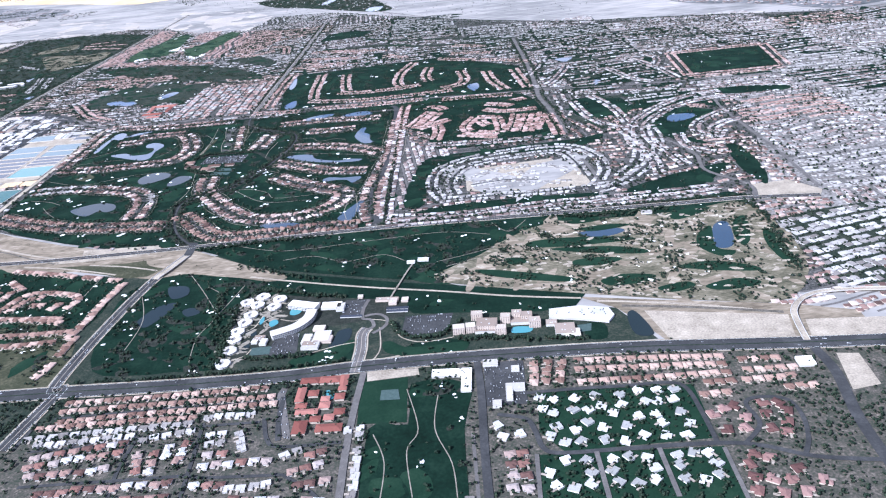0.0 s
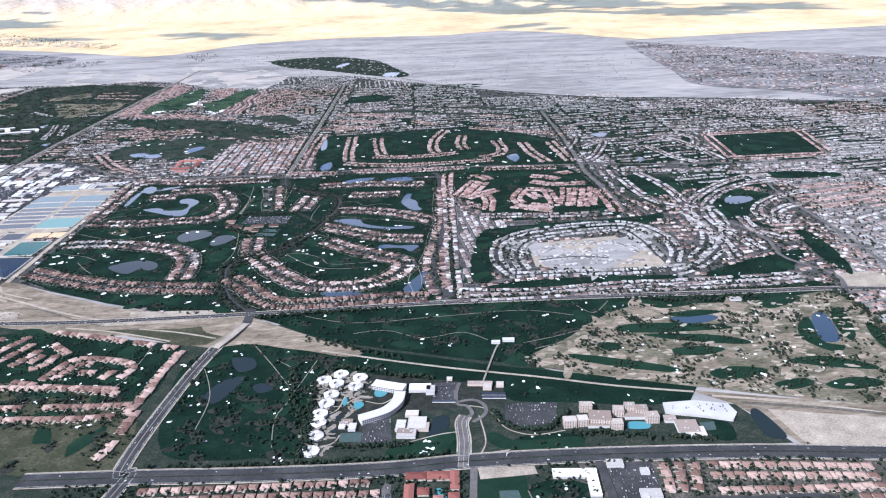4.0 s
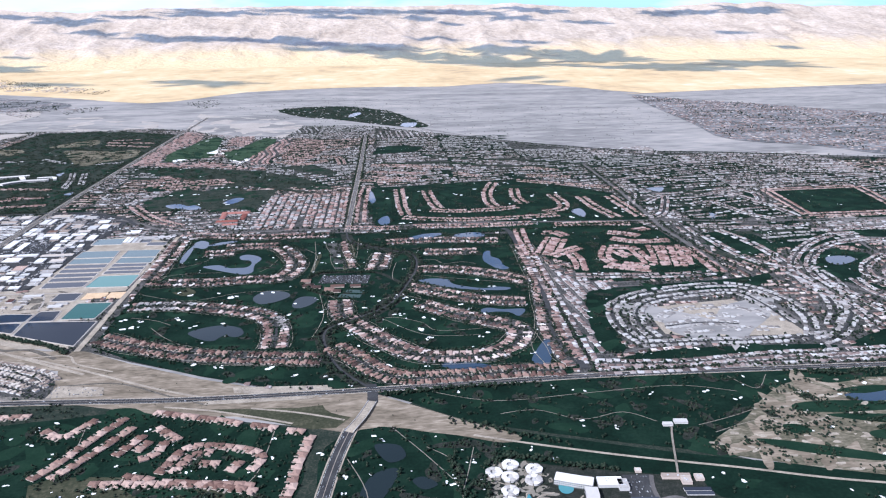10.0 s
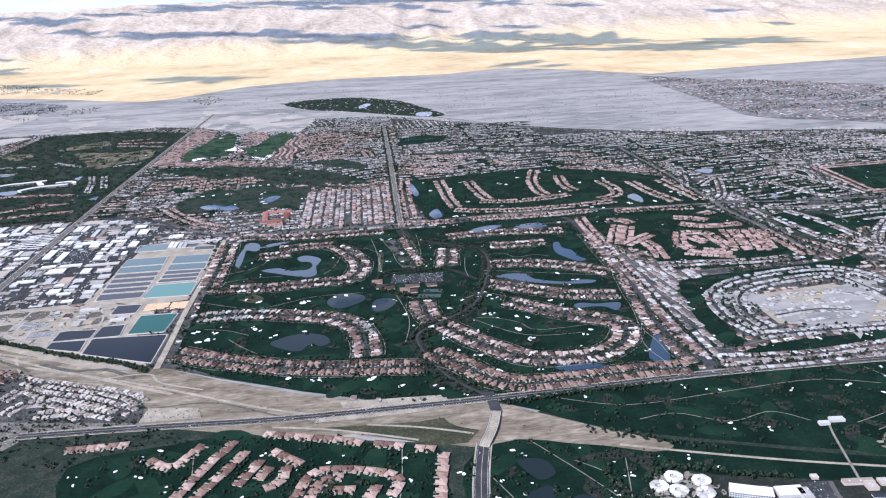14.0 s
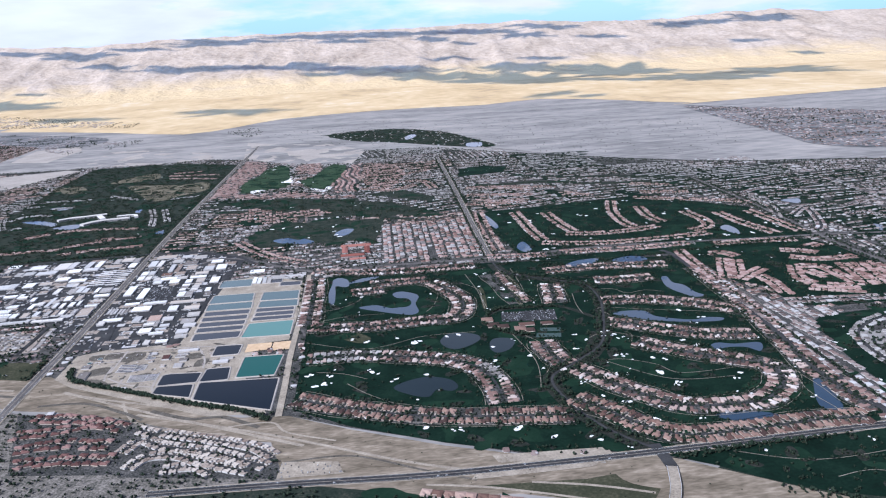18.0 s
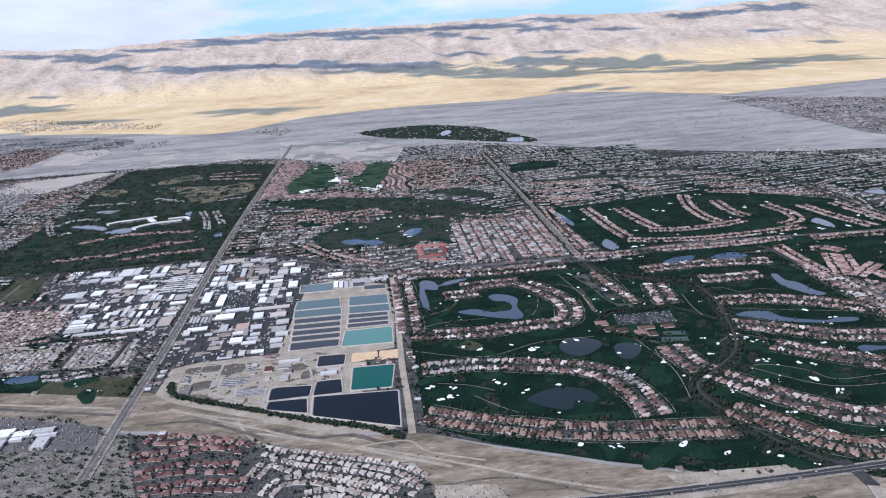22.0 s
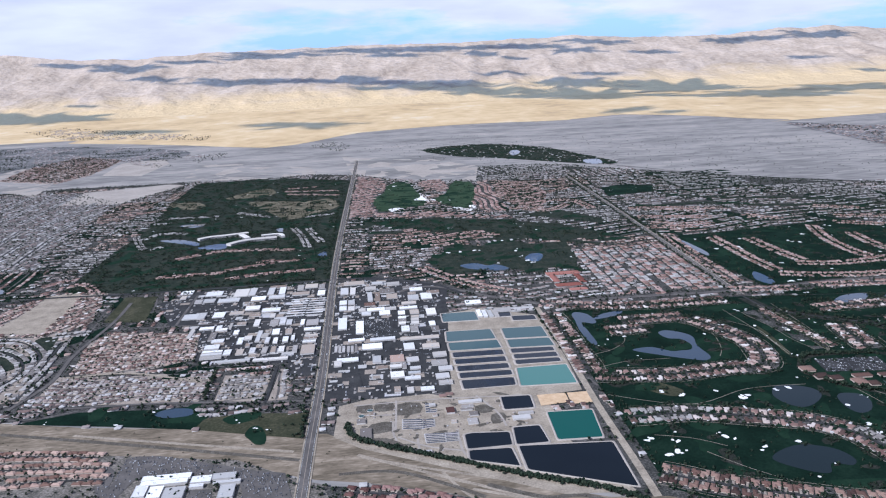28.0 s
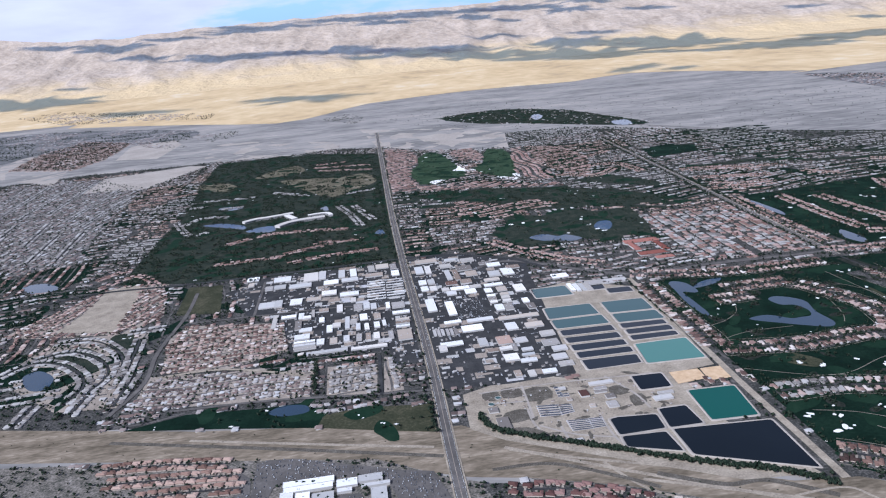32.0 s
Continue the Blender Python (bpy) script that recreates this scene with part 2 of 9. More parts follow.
WALLS = {
    "pink": surface("warm_stucco", stops3((0.36, 0.28, 0.232), (0.44, 0.36, 0.304), (0.512, 0.44, 0.384)), 0.4, 4, island=0.3),
    "white": surface("pale_stucco", stops3((0.385, 0.364, 0.336), (0.462, 0.441, 0.42), (0.532, 0.518, 0.497)), 0.4, 4, island=0.3),
}
ROOFS_ONE = {k: surface("single_" + k + "_roof", v, 0.6, 5, objects=0.78) for k, v in {
    "pink": [(0.22, (0.14, 0.084, 0.066)), (0.5, (0.26, 0.168, 0.133)), (0.8, (0.4, 0.285, 0.232))],
    "brown": [(0.22, (0.06, 0.039, 0.034)), (0.5, (0.135, 0.08, 0.064)), (0.82, (0.26, 0.172, 0.137))],
    "brick": [(0.25, (0.15, 0.056, 0.045)), (0.5, (0.215, 0.085, 0.067)), (0.8, (0.31, 0.145, 0.118))],
    "red": [(0.25, (0.085, 0.045, 0.04)), (0.5, (0.15, 0.08, 0.069)), (0.8, (0.25, 0.155, 0.135))],
    "white": [(0.2, (0.17, 0.15, 0.136)), (0.5, (0.31, 0.283, 0.262)), (0.8, (0.48, 0.455, 0.435))],
    "chalk": [(0.2, (0.25, 0.24, 0.225)), (0.45, (0.38, 0.365, 0.35)), (0.75, (0.55, 0.54, 0.525))],
    "bright": [(0.2, (0.4, 0.385, 0.37)), (0.45, (0.62, 0.605, 0.59)), (0.75, (0.8, 0.79, 0.775))],
    "cream": [(0.2, (0.36, 0.33, 0.3)), (0.45, (0.54, 0.5, 0.455)), (0.75, (0.72, 0.68, 0.63))],
    "mixed": [(0.2, (0.1, 0.058, 0.049)), (0.36, (0.2, 0.105, 0.085)), (0.54, (0.25, 0.168, 0.14)), (0.7, (0.31, 0.26, 0.235)), (0.86, (0.45, 0.435, 0.42))],
    "sand": [(0.2, (0.222, 0.172, 0.139)), (0.5, (0.345, 0.285, 0.236)), (0.8, (0.493, 0.431, 0.37))],
    "dark": [(0.25, (0.03, 0.034, 0.045)), (0.5, (0.045, 0.05, 0.065)), (0.8, (0.07, 0.075, 0.09))],
    "grey": [(0.25, (0.3, 0.3, 0.31)), (0.5, (0.5, 0.5, 0.5)), (0.8, (0.74, 0.74, 0.74))],
}.items()}
M_GLASS = surface("dark_window_glass", stops3((0.02, 0.025, 0.03), (0.03, 0.035, 0.045), (0.05, 0.06, 0.07)), 2, 8, rough=0.15, bump=0, spec=0.6)
M_METAL = surface("grey_roof_unit", stops3((0.35, 0.35, 0.36), (0.45, 0.45, 0.46), (0.55, 0.55, 0.56)), 2, 8, rough=0.5, bump=0)
M_CANVAS = surface("dark_solar_canopy", stops3((0.03, 0.035, 0.05), (0.05, 0.055, 0.075), (0.08, 0.085, 0.1)), 1, 6, rough=0.3, bump=0)
M_COURT = surface("green_sports_court", stops3((0.04, 0.058, 0.054), (0.056, 0.08, 0.074), (0.074, 0.1, 0.092)), 0.6, 4, bump=0)
M_CAR = surface("car_paint", [(0.25, (0.02, 0.02, 0.022)), (0.5, (0.08, 0.08, 0.09)), (0.7, (0.22, 0.22, 0.23)), (0.9, (0.6, 0.6, 0.6))], 0.3, 1, island=0.9, rough=0.3, bump=0, spec=0.5)
M_TREE = surface("tree_leaves", [(0.2, (0.008, 0.014, 0.01)), (0.5, (0.02, 0.031, 0.021)), (0.85, (0.046, 0.056, 0.036))], 0.5, 5, island=0.5, bump=0)
M_TRUNK = surface("bark", stops3((0.08, 0.06, 0.045), (0.13, 0.1, 0.075), (0.2, 0.16, 0.12)), 1, 8, bump=0)
# base blue includes part of the sky's reflection
W_LAKE = water("sky_tinted_lake_water", (0.018, 0.036, 0.058), spec=0.8)
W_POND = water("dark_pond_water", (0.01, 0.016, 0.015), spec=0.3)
W_DARK = water("dark_settling_water", (0.004, 0.006, 0.008), spec=0.25)
W_TEAL = water("teal_settling_water", (0.01, 0.075, 0.058), 0.1, 0.2)
W_PALE = water("pale_teal_water", (0.085, 0.19, 0.16), 0.12, 0.3)
W_GREY = water("grey_blue_water", (0.045, 0.085, 0.08), 0.06, 0.5)
W_SLATE = water("slate_settling_water", (0.016, 0.017, 0.018), 0.06, 0.5)
W_POOL = water("pool_water", (0.07, 0.21, 0.23), 0.05)


# ---- mesh helpers ----
def mesh_object(name, verts, faces, mats, parent=None, face_mats=None, smooth=False):
    me = bpy.data.meshes.new(name)
    me.from_pydata([tuple(map(float, v)) for v in verts], [], faces)
    for m in (mats if isinstance(mats, (list, tuple)) else [mats]):
        me.materials.append(m)
    if face_mats is not None:
        me.polygons.foreach_set("material_index", np.array(face_mats, dtype=np.int32))
    if smooth:
        me.polygons.foreach_set("use_smooth", np.ones(len(me.polygons), dtype=bool))
    me.update()
    ob = new(name, me)
    if parent:
        ob.parent = parent
    return ob


def soft_loop(pts, n=6, closed=True):
    """A smooth outline through a few corner points."""
    p = np.array(pts, float)
    k = len(p)
    out = []
    for i in range(k if closed else k - 1):
        if closed:
            a, b, c, d = p[(i - 1) % k], p[i], p[(i + 1) % k], p[(i + 2) % k]
        else:
            a, b, c, d = p[max(i - 1, 0)], p[i], p[i + 1], p[min(i + 2, k - 1)]
        for s in np.arange(n) / n:
            out.append(0.5 * (2 * b + (c - a) * s + (2 * a - 5 * b + 4 * c - d) * s**2 + (3 * b - a - 3 * c + d) * s**3))
    if not closed:
        out.append(p[-1])
    return np.array(out)


def signed_area(p):
    x, y = np.asarray(p)[:, 0], np.asarray(p)[:, 1]
    return 0.5 * float(np.sum(x * np.roll(y, -1) - y * np.roll(x, -1)))


_STEP = [0]


def layer(z):
    """Flush sheets lie a few millimetres above one another."""
    _STEP[0] = (_STEP[0] + 1) % 15
    return z + 0.002 * _STEP[0]


def sheet(name, outline, z, material, thick=0.0, parent=None):
    """A patch of ground, with an edge that goes down by thick."""
    z = layer(z) if z < 0.6 else z
    p = np.array(outline, float)
    if signed_area(p) < 0:
        p = p[::-1]
    n = len(p)
    tris = tessellate_polygon([[Vector((x, y, 0)) for x, y in p]])
    fs = []
    for a, b, c in tris:
        ar = (p[b][0] - p[a][0]) * (p[c][1] - p[a][1]) - (p[b][1] - p[a][1]) * (p[c][0] - p[a][0])
        fs.append((a, b, c) if ar > 0 else (a, c, b))
    vs = [(x, y, z) for x, y in p]
    if thick:
        vs += [(x, y, z - thick) for x, y in p]
        fs += [(i, n + i, n + (i + 1) % n, (i + 1) % n) for i in range(n)]
    return mesh_object(name, vs, fs, material, parent)


def inside(pts, poly):
    pts, poly = np.asarray(pts, float), np.asarray(poly, float)
    x, y = pts[:, 0], pts[:, 1]
    hit = np.zeros(len(pts), bool)
    for (x1, y1), (x2, y2) in zip(poly, np.roll(poly, -1, 0)):
        c = (y1 > y) != (y2 > y)
        with np.errstate(divide="ignore", invalid="ignore"):
            hit ^= c & (x < (x2 - x1) * (y - y1) / (y2 - y1) + x1)
    return hit


def near_line(pts, line, reach):
    pts, line = np.asarray(pts, float), np.asarray(line, float)
    out = np.zeros(len(pts), bool)
    if not len(pts):
        return out
    lo, hi = pts.min(0) - reach, pts.max(0) + reach
    for a, b in zip(line[:-1], line[1:]):
        if (np.maximum(a, b) < lo).any() or (np.minimum(a, b) > hi).any():
            continue
        d = b - a
        s = np.clip(((pts - a) @ d) / max(d @ d, 1e-9), 0, 1)
        out |= np.linalg.norm(pts - a - s[:, None] * d, axis=1) < reach
    return out


def ribbon_edges(line, width):
    p = np.array(line, float)
    d = np.gradient(p, axis=0)
    d /= np.linalg.norm(d, axis=1, keepdims=True) + 1e-9
    nrm = np.stack([-d[:, 1], d[:, 0]], 1)
    return p + nrm * width / 2, p - nrm * width / 2


def ribbon(name, line, width, z, material, thick=0.0, parent=None, zs=None):
    """A road, path or strip along a line; zs lifts it point by point."""
    a, b = ribbon_edges(line, width)
    n = len(a)
    h = np.full(n, layer(z)) if zs is None else np.asarray(zs)
    vs = [(*q, hh) for q, hh in zip(a, h)] + [(*q, hh) for q, hh in zip(b, h)]
    fs = [(n + i, n + i + 1, i + 1, i) for i in range(n - 1)]
    if thick:
        vs += [(*q, hh - thick) for q, hh in zip(a, h)] + [(*q, hh - thick) for q, hh in zip(b, h)]
        fs += [(i, i + 1, 2 * n + i + 1, 2 * n + i) for i in range(n - 1)]
        fs += [(3 * n + i, 3 * n + i + 1, n + i + 1, n + i) for i in range(n - 1)]
    return mesh_object(name, vs, fs, material, parent)


def along(line, step, start=0.0):
    """Points and headings every step along a line."""
    p = np.array(line, float)
    seg = np.linalg.norm(np.diff(p, axis=0), axis=1)
    cum = np.r_[0, np.cumsum(seg)]
    s = np.arange(start, cum[-1], step)
    xy = np.stack([np.interp(s, cum, p[:, k]) for k in (0, 1)], 1)
    k = np.clip(np.searchsorted(cum, s, "right") - 1, 0, len(seg) - 1)
    d = (p[k + 1] - p[k]) / seg[k][:, None]
    return xy, np.arctan2(d[:, 1], d[:, 0])


def bulk_mesh(name, verts, faces_per, nv_per, mats, face_mats, count, parent=None):
    """count copies of one face pattern, joined into one mesh. verts: count x nv_per x 3."""
    me = bpy.data.meshes.new(name)
    loops = np.array([v for f in faces_per for v in f])
    lens = np.array([len(f) for f in faces_per])
    all_loops = (loops[None] + (np.arange(count) * nv_per)[:, None]).ravel()
    all_lens = np.tile(lens, count)
    me.vertices.add(count * nv_per)
    me.vertices.foreach_set("co", np.asarray(verts, np.float32).ravel())
    me.loops.add(len(all_loops))
    me.loops.foreach_set("vertex_index", all_loops.astype(np.int32))
    me.polygons.add(len(all_lens))
    me.polygons.foreach_set("loop_start", np.r_[0, np.cumsum(all_lens)[:-1]].astype(np.int32))
    for m in mats:
        me.materials.append(m)
    me.polygons.foreach_set("material_index", np.tile(np.array(face_mats, np.int32), count))
    me.update(calc_edges=True)
    me.validate()
    ob = new(name, me)
    if parent:
        ob.parent = parent
    return ob


HOUSE_FACES = [(0, 1, 5, 4), (1, 2, 6, 5), (2, 3, 7, 6), (3, 0, 4, 7), (8, 9, 13, 12), (10, 11, 12, 13), (9, 10, 13), (11, 8, 12)]
HOUSE_MATS = [0, 0, 0, 0, 1, 1, 1, 1]


def bulk_houses(name, xy, ang, length, width, wall_h, roof_h, walls, roofs, label, category="houses"):
    n = len(xy)
    if not n:
        return None
    L, W = np.broadcast_to(length, n) / 2, np.broadcast_to(width, n) / 2
    h, r = np.broadcast_to(wall_h, n), np.broadcast_to(roof_h, n)
    z0 = np.zeros(n)
    over = 1.12
    cx = [(-1, -1), (1, -1), (1, 1), (-1, 1)]
    loc = []
    for zz in (z0, h):
        loc += [(sx * L, sy * W, zz) for sx, sy in cx]
    loc += [(sx * L * over, sy * W * over, h - 0.02) for sx, sy in cx]
    ridge = np.maximum(L - W * 0.85, L * 0.15)
    loc += [(-ridge, z0, h + r), (ridge, z0, h + r)]
    v = np.stack([np.stack(np.broadcast_arrays(*q), -1) for q in loc], 1)
    c, s = np.cos(ang)[:, None], np.sin(ang)[:, None]
    out = np.stack([v[..., 0] * c - v[..., 1] * s + xy[:, :1], v[..., 0] * s + v[..., 1] * c + xy[:, 1:], v[..., 2]], -1)
    ob = bulk_mesh(name, out, HOUSE_FACES, 14, [walls, roofs], HOUSE_MATS, n)
    return tagged(ob, label, category, kind="stuff")


_CROWN = [(0, 1, 2), (0, 2, 3), (0, 3, 4), (0, 4, 1), (4, 3, 2, 1)]


def bulk_trees(name, xy, size, label, category="trees", lift=0.0, clumps=4):
    """Many small trees in one mesh: a tapered trunk and a few uneven leaf clumps each."""
    n = len(xy)
    if not n:
        return None
    size = np.broadcast_to(size, n)
    rng = np.random.default_rng(len(name) + n)
    parts, faces, fm = [], [], []
    zz = np.zeros(n)
    for k in range(3):
        a = 2 * math.pi * k / 3
        parts.append(np.stack([0.07 * size * math.cos(a), 0.07 * size * math.sin(a), zz], -1))
    parts.append(np.stack([zz, zz, 0.7 * size], -1))
    faces += [(0, 1, 3), (1, 2, 3), (2, 0, 3)]
    fm += [1] * 3
    for k in range(clumps):
        a = rng.uniform(0, 2 * math.pi, n)
        d = (0.0 if k == 0 else 0.3) * size
        c = np.stack([d * np.cos(a), d * np.sin(a), size * (rng.uniform(0.55, 0.8, n) + (0.12 if k == 0 else 0))], -1)
        r = size * rng.uniform(0.26, 0.42, n) * (1.6 if clumps == 1 else 1.25 if clumps < 4 else 1.0)
        base = 4 + 5 * k
        t = rng.uniform(0, 1.5, n)
        ring = [(np.cos(t + q * math.pi / 2), np.sin(t + q * math.pi / 2)) for q in range(4)]
        parts.append(c + np.stack([zz, zz, r * rng.uniform(0.6, 1.0, n)], -1))
        for qx, qy in ring:
            f = r * rng.uniform(0.75, 1.25, n)
            parts.append(c + np.stack([f * qx, f * qy, r * rng.uniform(-0.6, 0.0, n)], -1))
        faces += [tuple(base + i for i in f) for f in _CROWN]
        fm += [0] * 5
    v = np.stack(parts, 1)
    v[..., 0] += xy[:, :1]
    v[..., 1] += xy[:, 1:]
    v[..., 2] += lift
    ob = bulk_mesh(name, v, faces, 4 + 5 * clumps, [M_TREE, M_TRUNK], fm, n)
    return tagged(ob, label, category, kind="stuff")


# ---- where nothing may be scattered ----
KEEP_OUT, LINES = [], []


def clear_of(xy, margin=0.0, lines=True):
    xy = np.asarray(xy, float)
    ok = np.ones(len(xy), bool)
    if not len(xy):
        return ok
    lo, hi = xy.min(0), xy.max(0)
    for poly in KEEP_OUT:
        if (poly.max(0) > lo).all() and (poly.min(0) < hi).all():
            ok &= ~inside(xy, poly)
    if lines:
        for line, reach in LINES:
            if (line.max(0) + 9 > lo).all() and (line.min(0) - 9 < hi).all():
                ok &= ~near_line(xy, line, reach + margin)
    return ok


def scatter(poly, density):
    p = np.array(poly)
    lo, hi = p.min(0), p.max(0)
    n = int(np.prod(hi - lo) * density)
    xy = RNG.uniform(lo, hi, (n, 2))
    return xy[inside(xy, p)]


# ---- ground ----
GROUND_N = 4750
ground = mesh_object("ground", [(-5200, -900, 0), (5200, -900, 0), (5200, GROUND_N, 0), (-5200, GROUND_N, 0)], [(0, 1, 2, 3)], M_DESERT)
tagged(ground, "desert plain reaching to the hills, cloud shade painted in as grey", "ground", kind="structure")

# ================= the plan =================
CITY = ([(-493.6, 545.3), (-567.5, 557.6), (-759.8, 906.6)] + [(-1073.8, 1390.3), (-894.2, 1462.8), (-788.3, 1485.1), (-600, 1480.6), (-447.2, 1524.3), (-288.3, 1464)] + [(-58.4, 1463.9), (73.8, 1443.7), (179.3, 1333.4), (403, 1141.7)]
        + [(551.4, 1072.4), (723.5, 1020.4), (847, 982.1)] + [(1150, 1050), (1150, 400), (760, 215), (560, 215)] + [(450.1, 206.4), (459.9, 261), (475.7, 332.1), (424.5, 336), (312.6, 342.9), (221.5, 341.9), (147.5, 332.2), (89.7, 328.1)]
        + [(82.3, 336.1), (32.6, 344.4), (-60.3, 390.2), (-95.2, 410.4)] + [(-102.7, 409.8), (-164.3, 444.5), (-219.6, 469.7), (-250, 489.7), (-267.1, 492.4), (-340.3, 524.3)])
tagged(sheet("town_ground", CITY, 0.04, M_YARD), "dusty town ground of yards and streets", "ground", kind="structure")
EAST = [(482, 345), (520, 420), (560, 560), (535, 680), (690, 820), (700, 960), (850, 980), (1148, 1048), (1148, 402), (760, 217), (562, 217), (476, 262)]
M_DUSTY = surface("dusty_yards", [(0.3, (0.03, 0.032, 0.028)), (0.42, (0.085, 0.08, 0.072)), (0.5, (0.17, 0.155, 0.142)), (0.6, (0.27, 0.25, 0.23)), (0.75, (0.42, 0.39, 0.37))], 0.05, 0.5, fine_mix=0.5)
tagged(sheet("east_town_ground", EAST, 0.072, M_DUSTY), "pale dusty town ground of yards and lots", "ground", kind="structure")
SOUTH = [(38.6, 174.5), (75.8, 168.3), (183.1, 166.7), (227.6, 168.2), (277.7, 167.8), (376.6, 166.1), (436.4, 159.5), (470.8, 154.9)] + [(700, 120), (600, -260), (-100, -260), (60, 60)]
tagged(sheet("south_town_ground", SOUTH, 0.04, M_SOUTH), "dusty town ground of yards and streets", "ground", kind="structure")
WEST_BANK = [(-534.2, 518.5), (-392.2, 493.5), (-301.6, 473.7), (-266.9, 449.5), (-220.1, 426.9)] + [(-232.2, 441.4), (-193.4, 426.8), (-127.3, 390.4), (-95.3, 371.3)] + [(-89.8, 340.8), (-56, 321.4)] + [(-20, 270), (-40, 150), (-700, 150), (-700, 460)]
tagged(sheet("west_bank_ground", WEST_BANK, 0.045, M_BANKSIDE), "dusty ground of yards and streets by the wash", "ground", kind="structure")

for _p in ([(-255, 442), (-231.4, 438.1), (-185.3, 422.1), (-181.5, 409.9), (-174.3, 364.3), (-230.6, 373.2)], [(-183.4, 413.1), (-158.8, 405.1), (-127.2, 386.8), (-94.5, 365.4), (-94.8, 346.5), (-173.9, 362)]):
    tagged(sheet("house_garden", _p, 0.07, M_YARD), "dark planted gardens round the houses", "garden", kind="structure")

# the dry river wash, its grassed middle reach and the resort side
WASH = ([(-568.6, 569.2), (-405, 526.5), (-334.9, 503.2), (-266.1, 482.9), (-237.3, 475.4), (-191.9, 448.7), (-150.9, 427.2), (-122.4, 413.6)] + [(-95.2, 410.4), (-60.1, 388.2), (-11.9, 362.4), (32.5, 343.8), (53.7, 336)]
        + [(85.8, 322.2), (127.4, 292.3), (126, 274.8), (63.2, 297.3), (18.2, 314.3), (-22.1, 319.8), (-90, 342.1), (-101.6, 382.4), (-137.9, 396.2), (-175.9, 410.7)]
        + [(-127.3, 390.4), (-193.4, 426.8), (-232.2, 441.4)] + [(-258.6, 448.2), (-276, 456.1), (-301.6, 473.7), (-392.2, 493.5), (-539, 525.7)])
tagged(sheet("wash_sand", WASH, 0.08, M_WASH), "pale sandy bed of a dry river wash with tyre tracks", "riverbed", kind="structure")
for _p in ([(-273.5, 496.8), (-257.1, 495.2), (-244.7, 485), (-231.6, 472.9), (-216.2, 462.7), (-243.9, 466.1), (-267.2, 474.8)], [(-394.3, 524), (-343.8, 514.7), (-312.7, 505.8), (-270.5, 498.5), (-270.2, 490.1), (-342.6, 505.4), (-391.3, 511.2)], [(-392.3, 515.6), (-336.9, 507.5), (-300.4, 498), (-270.7, 493.7), (-268.4, 479.5), (-311.7, 488.7), (-346.9, 493.2), (-388.7, 500.3)], [(88.8, 304.9), (125.4, 292.1), (145.6, 280.3), (136.3, 271.2), (101.5, 288.6), (83.3, 296.3)], [(337.6, 222.2), (375.2, 212.1), (443.6, 195.4), (472.8, 183.9)] + [(471.8, 156.7), (437, 160.9), (372.7, 171.3), (365.8, 187.5), (355.8, 206.7)]):
    KEEP_OUT.append(np.array(_p))
    tagged(sheet("wash_sand", _p, 0.09, M_WASH), "pale sandy bed of a dry river wash with tyre tracks", "riverbed", kind="structure")
_lines_1 = []
_lines_1 += [([(-400.8, 515.6), (-333, 495.3), (-273, 478)], 2.2, M_LOT), ([(-445.1, 524), (-357.7, 497.3), (-269, 468.7)], 3.0, M_SOIL), ([(-239.1, 469.3), (-185.7, 435.5), (-138.9, 407.5), (-84.2, 375.8)], 2.4, M_LOT), ([(-196.6, 446.2), (-183.8, 421.8), (-161.8, 406.8), (-127.3, 395.7)], 1.6, M_LOT), ([(-183.6, 429.2), (-104.2, 391.3), (-32.6, 351.1), (17.5, 329.8)], 2.0, M_LOT), ([(-92.4, 360.8), (-58.9, 361.1), (-25.3, 342.4), (-0.1, 328.9)], 1.6, M_SOIL), ([(-176.2, 432.1), (-151.1, 417.6), (-133.4, 416.7), (-110.3, 400.3)], 3.2, M_SOIL), ([(-127.4, 403.9), (-104.4, 404.6), (-93.8, 391.3), (-67.6, 377.9)], 1.4, M_LOT), ([(-237.1, 466.6), (-203, 450.4), (-165.9, 434.4), (-141.7, 420.1)], 2.0, M_LOT), ([(-247.8, 451.8), (-219.8, 450.2), (-193.1, 433.5), (-178.4, 421.7)], 2.6, M_SOIL)]
_lines_1 += [([(347.4, 215.7), (387, 205.7), (423.3, 193.1)], 2.0, M_LOT), ([(359.3, 208.2), (398.4, 199.4), (437, 188)], 2.4, M_SOIL)]
for _line, _w, _m in _lines_1:
    tagged(ribbon("wash_channel", soft_loop(_line, 6, False), _w, 0.11, _m), "dried water channel in the sand", "riverbed", kind="structure")
tagged(sheet("wash_grass", [(2.6, 323.7), (50.0, 320.9), (83.9, 324.8), (80.9, 308.8), (72.7, 297.3), (59.3, 296.9), (26.7, 312.3)], 0.115, M_DRYTURF), "dry brownish grass beside the riverside road", "grass", kind="structure")
_lines_1 = [(_q, 1.6, M_LOT) for _q in [[(24.6, 322.8), (47.5, 316.6), (63.8, 310.5), (76.6, 304.8)], [(-23.8, 329.0), (2.9, 322.4), (26.4, 313.6), (49.4, 303.9)]]]
for _line, _w, _m in _lines_1:
    tagged(ribbon("wash_track", soft_loop(_line, 5, False), _w, 0.15, _m), "pale sandy track in dry grass", "track", kind="structure")
CHANNEL = [(105.9, 317.7), (160.4, 285.9), (238.7, 257.3), (305.2, 237.9), (343.9, 226.2), (333.6, 209.5), (293.2, 219.6), (232.5, 237.7), (175.5, 252.6), (142.3, 268.4), (108.6, 296.3)]
